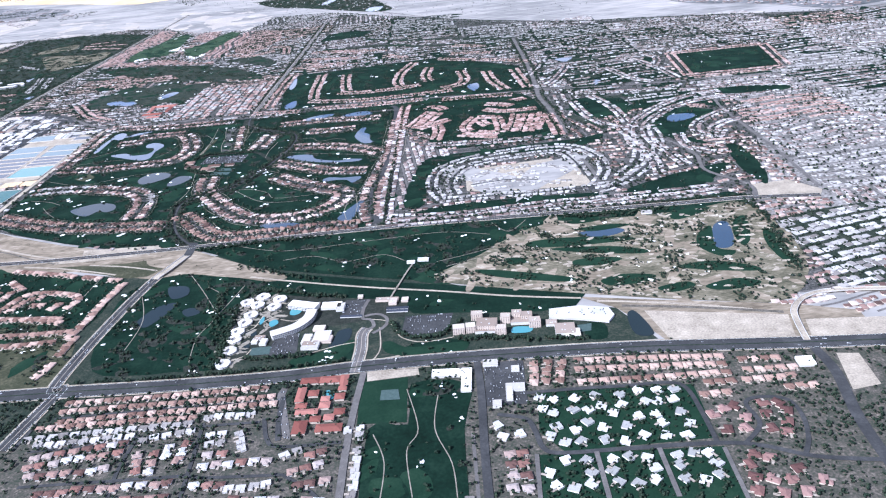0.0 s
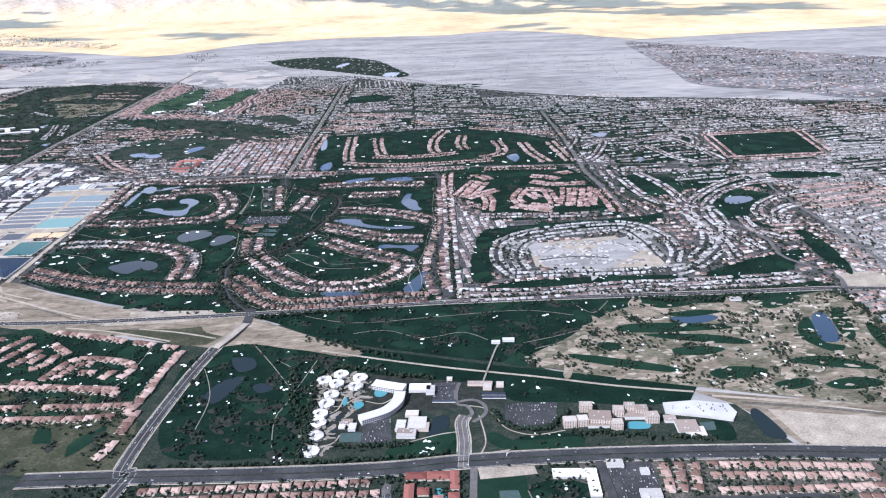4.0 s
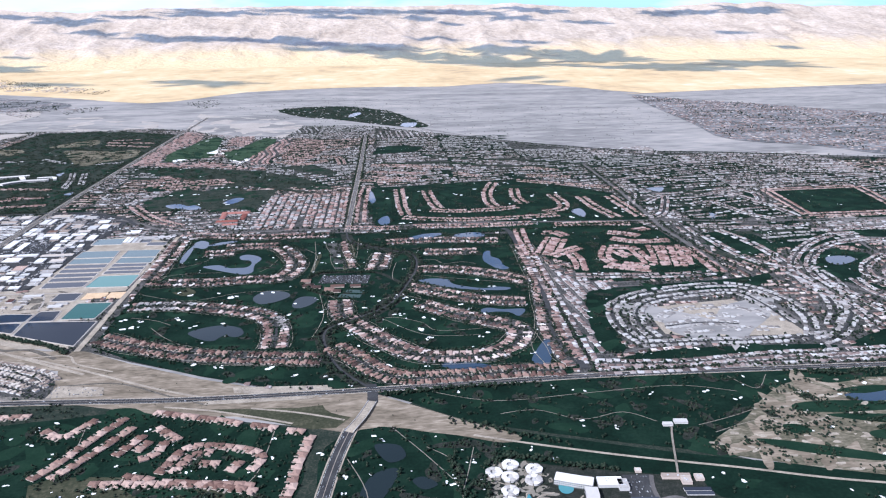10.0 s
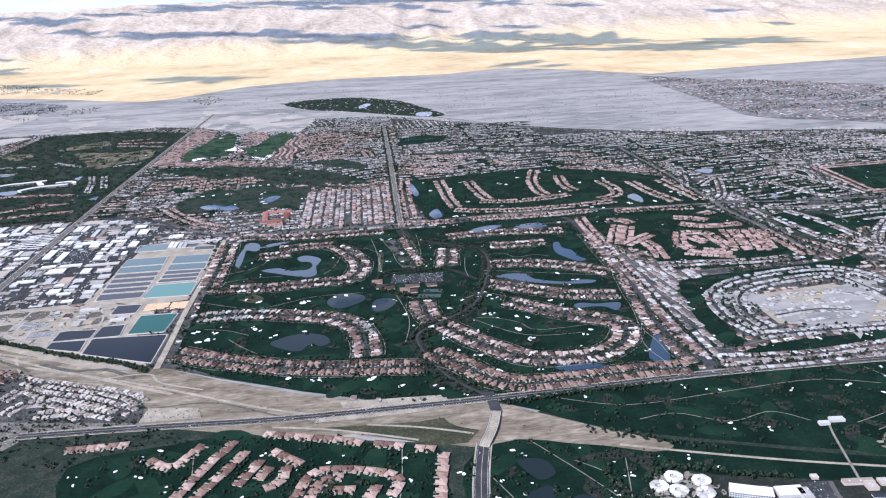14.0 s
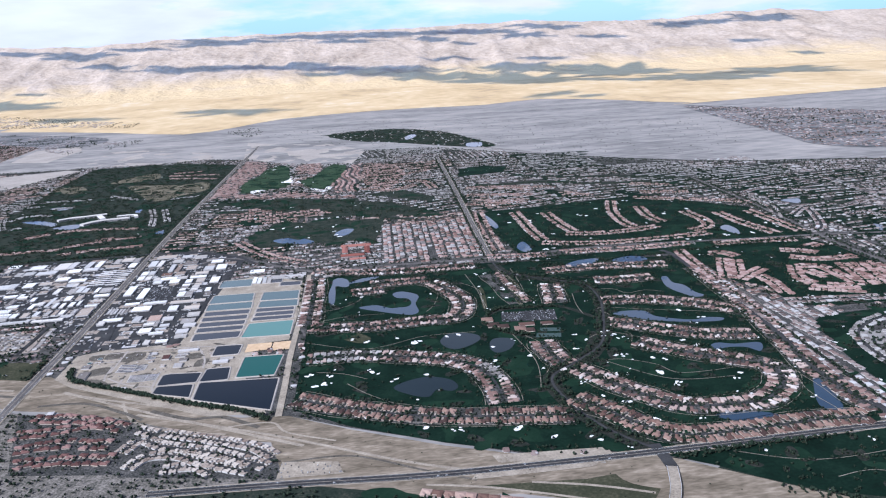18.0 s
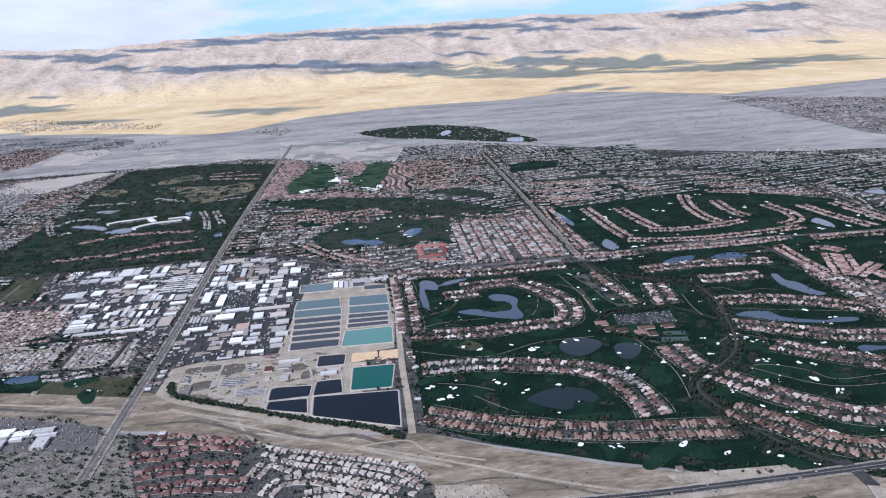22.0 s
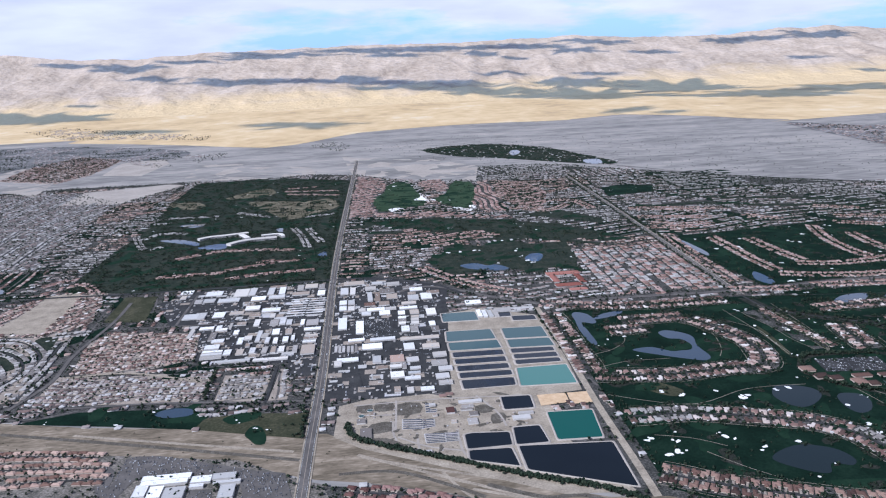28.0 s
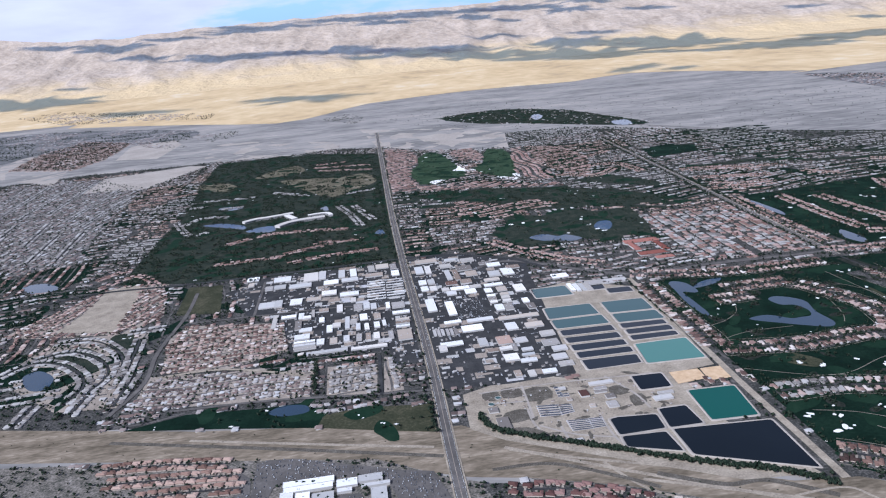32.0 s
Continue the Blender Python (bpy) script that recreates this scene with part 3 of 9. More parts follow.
tagged(sheet("channel_grass", CHANNEL, 0.19, M_GOLF), "green grass floor of a wide flood channel", "grass", kind="structure")
tagged(sheet("wash_sand", soft_loop([(64.5, 340.1), (90.1, 333.4), (112.6, 318), (140.8, 297.3), (166.8, 279.6), (157.5, 274), (135.3, 283.2), (115.7, 289.8), (84.6, 304.9), (65.8, 317)], 4), 0.24, M_WASH), "pale sandy tongue of the dry river wash", "riverbed", kind="structure")
tagged(ribbon("channel_track", soft_loop([(143.2, 282.6), (179, 268.8), (220.3, 254.6), (265.2, 241.3), (302.1, 229.1), (339.6, 219.8)], 5, False), 1.7, 0.3, M_LOT), "pale sandy service track", "track", kind="structure")
RESORT = [(82.4, 173), (79.7, 226.8), (99.7, 292), (158.7, 269.4), (299.9, 222.8), (355.8, 206.7), (369.1, 173.5), (278.1, 174.7), (221.6, 173.5), (125.3, 172.4)]
tagged(sheet("resort_garden", RESORT, 0.12, M_GARDEN), "dense dark planting round the resort", "garden", kind="structure")

tagged(sheet("bank_garden", [(-147.9, 343.8), (-90, 342.1), (-22.1, 319.8), (63.2, 298.3), (83.5, 302.8)] + [(130, 330), (330, 215), (250, 150), (-60, 120), (-260, 180)], 0.055, M_GARDEN), "dark planted ground along the wash", "garden", kind="structure")
tagged(sheet("resort_paving", [(143.9, 250.4), (176.8, 254.2), (209.9, 241.9), (223.1, 242.6), (245.1, 233.1), (241.9, 216.8), (220.5, 216.3), (203.9, 213.7), (187.8, 214.8), (173.8, 210.7), (171.3, 190.1), (158.3, 187.8), (147.1, 179.9), (145.7, 191.8), (144.6, 236.4)], 0.15, M_WOODLAND), "dark planted and paved ground of the resort", "garden", kind="structure")
for _p in ([(304.2, 138.6), (373.7, 134.9), (372.2, 98.3), (310.1, 97.7), (301.7, 111.2)], [(298.6, 97.1), (372.7, 93.1), (371.7, 64.7), (370.3, 44.2), (295.5, 52.2)]):
    tagged(sheet("court_lawn", _p, 0.1, M_FAIRWAY), "mown lawn between the court houses", "lawn", kind="structure")
for _p in ([(185, 184), (199, 187.9), (207.4, 194.8), (216.6, 196.7), (214.2, 184.9), (202.8, 175.9), (185.7, 175.1)], [(231.1, 190.7), (235.3, 192.9), (244, 185.7), (259.1, 185.5), (274.5, 186.1), (272.6, 178.2), (254.4, 177.1), (235.4, 180.7)]):
    tagged(sheet("fairway", soft_loop(_p, 4), 0.24, M_FAIRWAY), "green fairway beside the resort", "fairway", kind="structure")
KEEP_OUT += [np.array(WASH), np.array(CHANNEL), np.array(RESORT)]
ESTATE = [(-93.8, 417.1), (-94.7, 506.7), (-98.8, 664.9), (-36.9, 679.8), (61.9, 674.8), (128.7, 665.6), (224.9, 651.8), (227.6, 491.9), (227.2, 416.8), (221.8, 360.5), (207.7, 343.9), (148.8, 341.5), (90.4, 339), (32.8, 346), (-11.8, 365.3), (-60.3, 391.5)]
GOLFS = []
GOLFS += [("estate", ESTATE, M_GOLF, 90), ("pink_estate", [(231.4, 670.6), (303.7, 693), (363, 669.4), (374.6, 587), (378.9, 512.8), (344.8, 505.1), (265.7, 508.6), (257.3, 558), (240.6, 576.7)], M_GOLF, 16), ("ring_west", [(247.8, 461.1), (260, 484.8), (298.1, 491.1), (385.6, 500.4), (413.4, 508.7), (390.8, 480.5), (297.5, 474.1), (268.9, 458.7), (255.5, 431.5), (253.5, 379.1), (240.8, 373.4), (238.4, 402.4)], M_GOLF, 10), ("ring_south", [(250.2, 367.2), (285.7, 373.9), (379.3, 371.2), (373.9, 361), (280.6, 358.9), (250.6, 355.4)], M_GOLF, 8), ("ring_east", [(395.9, 366.7), (427.3, 386.9), (465.3, 403.1), (488.8, 405.9), (452.6, 365.2), (417.5, 358.2)], M_GOLF, 6), ("north_course", [(70.1, 871.2), (128.4, 886.6), (278.4, 911.7), (373.2, 813.5), (373.6, 684.1), (300.6, 679.6), (185.6, 708.2), (90.4, 697.2)], M_GOLF, 30)]
GOLFS += [("west_course", [(-187.2, 842.4), (-166.6, 872), (-160, 914.2), (-123.1, 891.8), (-96.1, 916.1), (-67.8, 885.1), (-32.7, 890.1), (-34.6, 831.9), (-47, 779.9), (-67.9, 794.3), (-81.2, 777.3), (-111.6, 802.7), (-139.8, 796), (-161.9, 787.9), (-172.7, 816)], M_GARDEN, 12), ("rough_course", [(-527.1, 813.3), (-530.1, 943), (-529.4, 1089.2), (-549.8, 1277.2), (-555.2, 1458.4), (-418.6, 1476.3), (-279.4, 1395.1), (-280.2, 975.6), (-274.9, 787.7), (-359.7, 787.8), (-439.1, 790.5)], M_GARDEN, 40), ("far_course", [(-243.8, 1172.1), (-244.3, 1209.5), (-228.2, 1251.5), (-224.2, 1314.9), (-208.1, 1353.8), (-189.0, 1356.0), (-177.6, 1247.3), (-168.1, 1182.7), (-170.4, 1138.1), (-190.3, 1134.2), (-205.3, 1119.8), (-220.3, 1110.0), (-234.5, 1112.3)], M_MEADOW, 2), ("far_course", [(-157.8, 1177.8), (-134.8, 1226.0), (-124.3, 1291.8), (-112.0, 1333.2), (-88.6, 1314.4), (-88.7, 1245.2), (-101.2, 1150.7), (-108.4, 1109.4), (-121.9, 1098.7), (-141.9, 1124.9)], M_MEADOW, 2), ("mid_course", [(-212.2, 953.6), (-200.2, 995.8), (-159.3, 960.2), (-118.8, 965.3), (-94.6, 933), (-134.2, 922.7), (-160.2, 895.5), (-198.3, 926.4)], M_GARDEN, 4)]
GOLFS += [("far_oasis", [(-146.0, 1771.4), (-61.8, 1825.3), (28.8, 1806.9), (117.9, 1694.9), (159.9, 1552.0), (189.6, 1451.3), (161.8, 1419.7), (87.6, 1483.2), (-2.1, 1576.0), (-80.0, 1636.1)], M_GARDEN, 12), ("east_frame_course", [(565.5, 802.7), (663, 798.8), (650.7, 697), (549.7, 692.6)], M_GOLF, 5), ("east_mid_course", [(407.9, 631.4), (454.9, 621.5), (452.1, 568.7), (414.7, 555.9), (400.2, 583.9)], M_GOLF, 5), ("east_lake_course", [(459.7, 542.2), (507, 562), (522.1, 543), (494.7, 514.2), (462.9, 510.4)], M_GOLF, 5), ("north_strip", [(90.8, 681.7), (159.9, 679.6), (229.8, 679.6), (300.6, 679.6), (297.1, 664.5), (181, 658.9), (128.7, 666.4), (102.6, 670.2)], M_GOLF, 6)]
GOLFS += [("north_strip", [(-259.8, 1049.7), (-157.9, 1049.8), (-21.8, 977.3), (29.1, 898), (-34.8, 896.3), (-159.4, 951.2)], M_GARDEN, 6), ("far_woods", [(-977.1, 1636.2), (-999.3, 1833.9), (-963.8, 1994.8), (-827.5, 1885), (-815, 1663.7), (-841.3, 1566.9)], M_GARDEN, 4), ("far_woods", [(-55.5, 1314.9), (-10.8, 1284.5), (6.3, 1185.9), (-22.0, 1069.4), (-54.5, 1105.9), (-63.8, 1205.9)], M_GARDEN, 4), ("far_green", [(-10.9, 1064.3), (21.1, 1017.6), (37.8, 983.9), (27.4, 963.6), (-23.9, 1011.2), (-55.1, 1036.4)], M_GARDEN, 2), ("far_green", [(-208.8, 905.6), (-195.7, 943.1), (-166.2, 952.6), (-171.7, 905.2), (-182.4, 892.9)], M_GOLF, 1), ("far_green", [(90.3, 1195.7), (133.3, 1212.0), (166.0, 1188.5), (152.1, 1141.8), (82.1, 1127.4)], M_GOLF, 3), ("far_green", [(159.5, 977.7), (188.2, 987.7), (199.6, 966.8), (185.9, 901.6), (140.2, 911.5)], M_GOLF, 3), ("far_green", [(260.9, 938.4), (278.2, 894.6), (316.1, 857.8), (323.0, 871.2), (290.7, 910.1), (270.5, 953.0)], M_GOLF, 2), ("far_woods", [(117.5, 1024.1), (176.4, 983), (198.3, 900.5), (143.9, 894.8), (101.7, 947.2)], M_GOLF, 4), ("channel_course", [(96.5, 337.7), (188.2, 337.1), (231.9, 343.7), (341.1, 342.1), (415.4, 342.4), (478.1, 342), (405.8, 224.5), (334.3, 237.5), (250.9, 257.6), (160.4, 289.2), (133.9, 303.4), (112.3, 321)], M_GOLF, 34), ("resort_course", [(68.3, 278.7), (97.3, 295.8), (141.1, 277.2), (188.4, 257.3), (150.8, 254.5), (143.5, 223.1), (147.4, 183.4), (124.1, 181.8), (105.8, 181.5), (79.7, 189), (68.5, 229.7)], M_GOLF, 34)]
GOLFS += [("resort_lawn", [(187.6, 176.6), (192.3, 186.5), (213.7, 189.3), (219, 182), (213.7, 174.5)], M_GOLF, 6), ("resort_lawn", [(237.9, 180.5), (252.7, 190.5), (275, 187.7), (272.3, 179), (254.4, 177.1)], M_GOLF, 4), ("resort_lawn", [(336.9, 193.4), (346.5, 191.4), (344.8, 178.2), (335.4, 179.6)], M_GOLF, 0), ("resort_lawn", [(247, 238.2), (281.8, 227.9), (320.5, 217.7), (317.2, 209.7), (270, 216.3), (246.2, 220.4)], M_GOLF, 5), ("villas_course", [(-25.1, 320.3), (41, 301.2), (57.6, 296.7), (58, 279.4), (58.1, 240.3), (31.4, 207.9), (-35.5, 228), (-98.7, 259.3), (-117.9, 309.6), (-72.9, 321.2), (-42.9, 325.2)], M_GOLF, 40), ("villas_course", [(-20.9, 261.1), (1.8, 252.9), (45, 237.4), (59.5, 214.6), (60.5, 177.5), (22.5, 176.4), (-29, 197.9), (-66.7, 259.2)], M_DRYTURF, 14)]
GOLFS += [("park", [(222.2, 158.1), (245, 159.4), (245.1, 125.2), (223, 126.6)], M_FAIRWAY, 0), ("south_course", [(246.7, 153.6), (273.9, 149.6), (270.2, 117.2), (270, 71.2), (268.2, 45.1), (231.8, 48.9), (228.3, 122.8), (245.7, 123.6)], M_GOLF, 9), ("river_park", [(-442.4, 535.5), (-409.3, 546), (-360.8, 541.9), (-340.1, 543.1), (-331.1, 525.6), (-330.3, 511.2), (-383.1, 523.5)], M_GOLF, 4), ("river_park", [(-329.5, 525.2), (-309.3, 528.2), (-270.1, 522.4), (-271.2, 492.1), (-303.2, 502), (-333.4, 512)], M_DRYTURF, 3), ("brown_field", [(-455.4, 715.5), (-459.4, 783.8), (-429.9, 780.8), (-419.6, 709.9)], M_DRYTURF, 0), ("west_loop", [(-529.8, 653.6), (-513.6, 673), (-490.7, 651.6), (-484.7, 627.1), (-501.3, 627.5)], M_GARDEN, 2), ("west_loop", [(-494.8, 682.8), (-479.6, 686.6), (-465.7, 658.6), (-468.8, 635.8)], M_GARDEN, 2)]
BELTS = [([(-265.9, 1018.6), (-221.3, 1038.1), (-162.6, 1038.4), (-96.7, 1013.6), (-64.1, 1010.4)], 16), ([(-258.3, 989.4), (-202.0, 979.5), (-167.8, 988.3), (-125.6, 994.3)], 12), ([(-62.7, 974.6), (-25.6, 926.6), (9.1, 888.3), (35.3, 889.5)], 16), ([(-158.6, 931.5), (-105.8, 919.5), (-53.9, 907.7), (-0.1, 869.1)], 11),
         ([(94.6, 1048.4), (139.9, 1043.8), (187.4, 1047.0), (244.6, 1010.2), (313.7, 993.4), (359.0, 962.6)], 14), ([(69.6, 928.5), (140.2, 911.5), (180.8, 890.7), (225.3, 884.5)], 18), ([(157.6, 1113.6), (226.0, 1069.0), (297.5, 1046.7), (380.0, 1004.3)], 14), ([(395.3, 778.2), (427.8, 756.6), (451.7, 716.7)], 10), ([(428.7, 642.8), (447.7, 627.0), (508.4, 633.3)], 10), ([(395.2, 574.4), (408.5, 545.7), (428.9, 517.1)], 9), ([(424.9, 838.0), (456.0, 814.5), (485.7, 792.1)], 14)]
for _line, _w in BELTS:
    _a, _b = ribbon_edges(soft_loop(_line, 3, False), _w)
    GOLFS.append(("green_belt", [tuple(q) for q in _a] + [tuple(q) for q in _b[::-1]], M_GARDEN, 2))
SANDY = [(288.4, 285.5), (305.2, 303), (338.6, 324.6), (400.6, 322.3), (439.5, 326.9), (473.5, 327.7), (475.3, 249.2), (446.5, 200.4), (401.7, 206.5), (349.5, 222.3), (282.1, 245.3), (258.7, 260.3)]
GOLFS.append(("desert_course", SANDY, M_SANDTURF, 0))
GOLFS += [("east_mid_course", _q, M_GOLF, 4) for _q in [[(501.6, 449.1), (511.5, 440.8), (509.0, 390.7), (499.0, 359.0), (494.6, 370.1), (493.4, 402.1)], [(467.6, 567.6), (525.9, 551.0), (500.5, 512.1), (479.2, 486.0), (492.4, 454.5), (476.4, 466.8), (454.7, 502.2)], [(557.7, 627.1), (620.6, 612.1), (612.4, 595.8), (552.6, 601.2)], [(453.3, 591.8), (521.9, 595.5), (492.2, 575.6), (442.3, 573.4)]]]
COURSES = []
for _name, _poly, _mat, _nb in GOLFS:
    _p = soft_loop(_poly, 3) if _name not in ("park", "estate", "brown_field", "river_park", "rough_course", "west_course", "mid_course", "far_course", "north_course", "north_strip", "far_woods", "far_green", "green_belt") else np.array(_poly)
    KEEP_OUT.append(_p)
    COURSES.append((_name, _p, _nb))
    tagged(sheet("golf_course" if _mat is not M_DRYTURF else "field", _p, 0.22 if _name == "desert_course" else 0.16, _mat),
           {M_GOLF: "dark mown golf turf with paler patches", M_FAIRWAY: "bright mown green turf", M_MEADOW: "light green mown turf", M_GARDEN: "dark wooded golf ground"}.get(_mat, "dry dormant brownish turf"), "golf course", kind="structure")

LOTS = []
LOTS += [[(-252.3, 528.1), (-211.7, 544.8), (-185.1, 528.2), (-130, 530.6), (-127.8, 467.2), (-108.4, 416.2), (-142.1, 418.8), (-191.9, 448.7), (-237.3, 475.4), (-253.1, 490.2)], [(-185.9, 677.1), (-148.5, 690.2), (-101.7, 659.8), (-106.7, 526.6), (-131.6, 522.9), (-185.1, 528.2)], [(-260.2, 575.1), (-235.2, 576.2), (-227, 561.4), (-236, 548.4), (-262.3, 537.4)], [(-542.9, 708.5), (-535.4, 747.8), (-534.8, 802.8), (-507, 808.2), (-498.8, 761.9), (-496.2, 694)], [(286.5, 444.9), (357.2, 454.9), (377.6, 423.6), (379.8, 387.1), (310.5, 389.8), (285.8, 397.3)], [(-593.1, 1484.5), (-609.4, 1712), (-560.3, 1726.6), (-370.6, 1591.1), (-351.8, 1502), (-419.4, 1473)]]
LOTS += [[(-317.8, 1732.7), (-148.8, 1643.1), (-56.7, 1485.9), (-79, 1324.7), (-211, 1383.6), (-285.3, 1470.5)], [(485.8, 360.5), (514.7, 362.4), (529, 340.4), (521.1, 327), (483.7, 333.1)], [(369.4, 201.2), (438.2, 185.2), (432.6, 163.1), (375, 169.9)], [(444.2, 179.6), (482.3, 175.8), (471.8, 156.7), (439.5, 160.4)], [(224.9, 166.2), (249.9, 166.2), (250.5, 160.4), (225.4, 158.6)], [(444.6, 148.9), (454.2, 147.4), (451.6, 123.5), (438.3, 121.3)], [(-1021.1, 1597.5), (-1039, 1924.4), (-890.9, 1773.5), (-813.3, 1408.7)]]
LOTS += [[(-735.6, 1309.2), (-737.1, 1427.1), (-607.2, 1470.7), (-573.1, 1452.4), (-635.4, 1291.7)], [(-783.4, 1636.7), (-809.1, 1829.5), (-729.2, 1873), (-691.5, 1780.9), (-697.2, 1604.3)]]
for _p in LOTS:
    KEEP_OUT.append(np.array(_p))
    tagged(sheet("bare_lot", _p, 0.12, M_FIELD if np.mean(_p, 0)[1] > 900 else M_LOT), "bare pale sandy ground with tracks", "ground", kind="structure")
YARDS = [  # works and shops: paved ground
    [(-423.4, 756.8), (-389.7, 789.4), (-284.8, 796.2), (-274.4, 778.8), (-272.3, 578.7), (-288.4, 575.1), (-291.1, 601.6), (-339.1, 606.8), (-358.7, 619.9), (-368.8, 681.6), (-395.5, 693.7)],
    [(-268.8, 790), (-228.6, 795.3), (-170.2, 752.1), (-174.8, 697), (-183.8, 552.9), (-184.5, 537.6), (-225.1, 534.2), (-263.9, 537.8), (-265.4, 576.7)],
]
for _p in YARDS:
    KEEP_OUT.append(np.array(_p))
    tagged(sheet("works_yard", _p, 0.125, M_ASPHALT), "worn grey paved yards between workshops", "pavement", kind="structure")
PARKING = []
PARKING += [([(173.2, 208.4), (185.1, 209), (186.6, 188.7), (170.3, 189)], 3), ([(242.7, 216.7), (268.7, 216.4), (265.5, 199.5), (248.7, 195), (241, 202)], 3), ([(241.3, 179.1), (234, 173.8), (232.4, 177.7)], 0), ([(-361.1, 484.1), (-336.8, 481.6), (-310.6, 468.8), (-310.1, 461.3), (-342.8, 464.8), (-350.2, 460.8), (-354.7, 441.7), (-359.9, 442.9)], 2), ([(-292.5, 459.2), (-277.6, 456.8), (-275, 438.5), (-288.4, 439.7)], 2), ([(281.8, 167.2), (301.1, 166.6), (299.4, 130.9), (281, 131.4)], 3), ([(-241.3, 681), (-221.9, 680.6), (-219.9, 638.9), (-239.9, 640)], 3), ([(-301, 464.9), (-274.9, 457.1), (-268.8, 434.2), (-290.2, 433)], 2)]
PARKING += [([(-357.1, 485.8), (-342.7, 484.1), (-310.6, 470.4), (-294.4, 463.6), (-299.2, 459.8), (-322.4, 462.6), (-348.6, 467.6), (-354.4, 461.7)], 2), ([(-291.6, 456.1), (-283.0, 457.0), (-272.5, 449.8), (-273.4, 428.7), (-293.4, 433.1)], 2), ([(-319.8, 448.5), (-309.3, 447.0), (-305.6, 435.7), (-319.0, 438.6)], 2), ([(-374.1, 473.4), (-370.0, 480.0), (-362.2, 470.7), (-359.6, 447.5), (-364.9, 448.7)], 2)]
PARKING += [([(187.9, 171.7), (186.7, 153.3), (194.7, 119.6), (190.6, 122.1), (182.5, 153.9)], 2), ([(207.5, 241), (221.3, 240), (217.3, 221.4), (206.5, 223.1)], 3), ([(-93.5, 361.5), (-65.6, 356.8), (-62.4, 345.6), (-94.8, 346.5)], 1)]
for _p, _k in PARKING:
    KEEP_OUT.append(np.array(_p))
    tagged(sheet("car_park", _p, 0.2, M_STREET if _k == 2 else M_ASPHALT if _k > 1 else M_LOT), "dark asphalt car park" if _k > 1 else "pale gravel yard", "car park", kind="structure")

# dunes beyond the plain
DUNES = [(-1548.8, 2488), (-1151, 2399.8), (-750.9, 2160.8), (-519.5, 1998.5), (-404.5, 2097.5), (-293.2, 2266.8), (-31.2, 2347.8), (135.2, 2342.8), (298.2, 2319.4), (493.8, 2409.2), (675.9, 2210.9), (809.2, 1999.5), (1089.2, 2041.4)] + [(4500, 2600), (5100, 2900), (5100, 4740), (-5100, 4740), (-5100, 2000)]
tagged(sheet("dune_field", soft_loop(DUNES, 2), 0.4, M_DUNE), "yellow sand dunes and flats, sunlight painted into the colour", "dunes", kind="structure")
FAR_TOWNS = [[(753.4, 1919.8), (850.4, 1816.6), (954, 1719.9), (1052.1, 1586.3), (1157.9, 1447.3), (1103.2, 1148.4), (883.6, 1001.4), (788.5, 1102.1), (684.6, 1193.6), (701.8, 1386.3)],
             [(-1519.7, 2933.5), (-1407.8, 3047.7), (-1048.6, 2690.5), (-726.3, 2387.2), (-730.5, 2263.6), (-961.5, 2412.9), (-1189.8, 2497.7)], [(-1308.1, 2265.4), (-1216.4, 2329.9), (-956, 2206.1), (-715.2, 2018.4), (-714.9, 1866.9), (-903, 1868.2), (-1019.1, 1824.2), (-1057.2, 1755.5)],
             [(-413.8, 1972.2), (-342.8, 2039.1), (-301.4, 1894.7), (-329.7, 1819.6)], [(-849.6, 1894.4), (-734.1, 1937.2), (-570.8, 1907.5), (-596.8, 1787.5), (-690.8, 1694.4)]]
M_FARTOWN = surface("far_town_mottle", [(0.34, (0.05, 0.055, 0.055)), (0.46, (0.11, 0.11, 0.108)), (0.54, (0.2, 0.19, 0.185)), (0.7, (0.36, 0.335, 0.32))], 0.012, 0.12, stretch=(0.6, 2.0, 1), fine_mix=0.45)
for _p in (FAR_TOWNS[0], FAR_TOWNS[2]):
    tagged(sheet("far_town_ground", soft_loop(_p, 4), 0.44, M_FARTOWN), "mottled ground of a far desert town", "ground", kind="structure")

# ---- lakes ----
LAKES = []
LAKES += [[(-35.7, 433), (-28.1, 441.1), (-14.7, 444.9), (-1.6, 438.8), (2.5, 428.3), (-2, 422.9), (-10.3, 426.2), (-15.7, 418.1), (-24.9, 421.5)], [(-58.3, 580.7), (-45.1, 584.0), (-34.2, 574.8), (-27.6, 574.5), (-20.1, 575.3), (-17.0, 583.9), (-20.1, 594.2), (-28.1, 597.6), (-31.0, 608.3), (-24.8, 612.6), (-15.8, 607.4), (-10.4, 597.4), (-13.7, 580.4), (-12.6, 561.9), (-18.6, 555.9), (-30.3, 561.2), (-43.0, 569.2)], [(31.6, 491.9), (37.1, 496.8), (46.3, 493.7), (47.1, 485.5), (41.0, 475.1), (33.0, 472.2), (29.7, 479.5)], [(7.7, 512.9), (22.9, 507.3), (25.5, 497.4), (16.4, 487.4), (6.5, 483.7), (-0.4, 491.1), (-1.2, 502.4)], [(-68.8, 645.3), (-56.8, 656.8), (-41.9, 659.5), (-45.9, 652.3), (-56.7, 647.0)]]
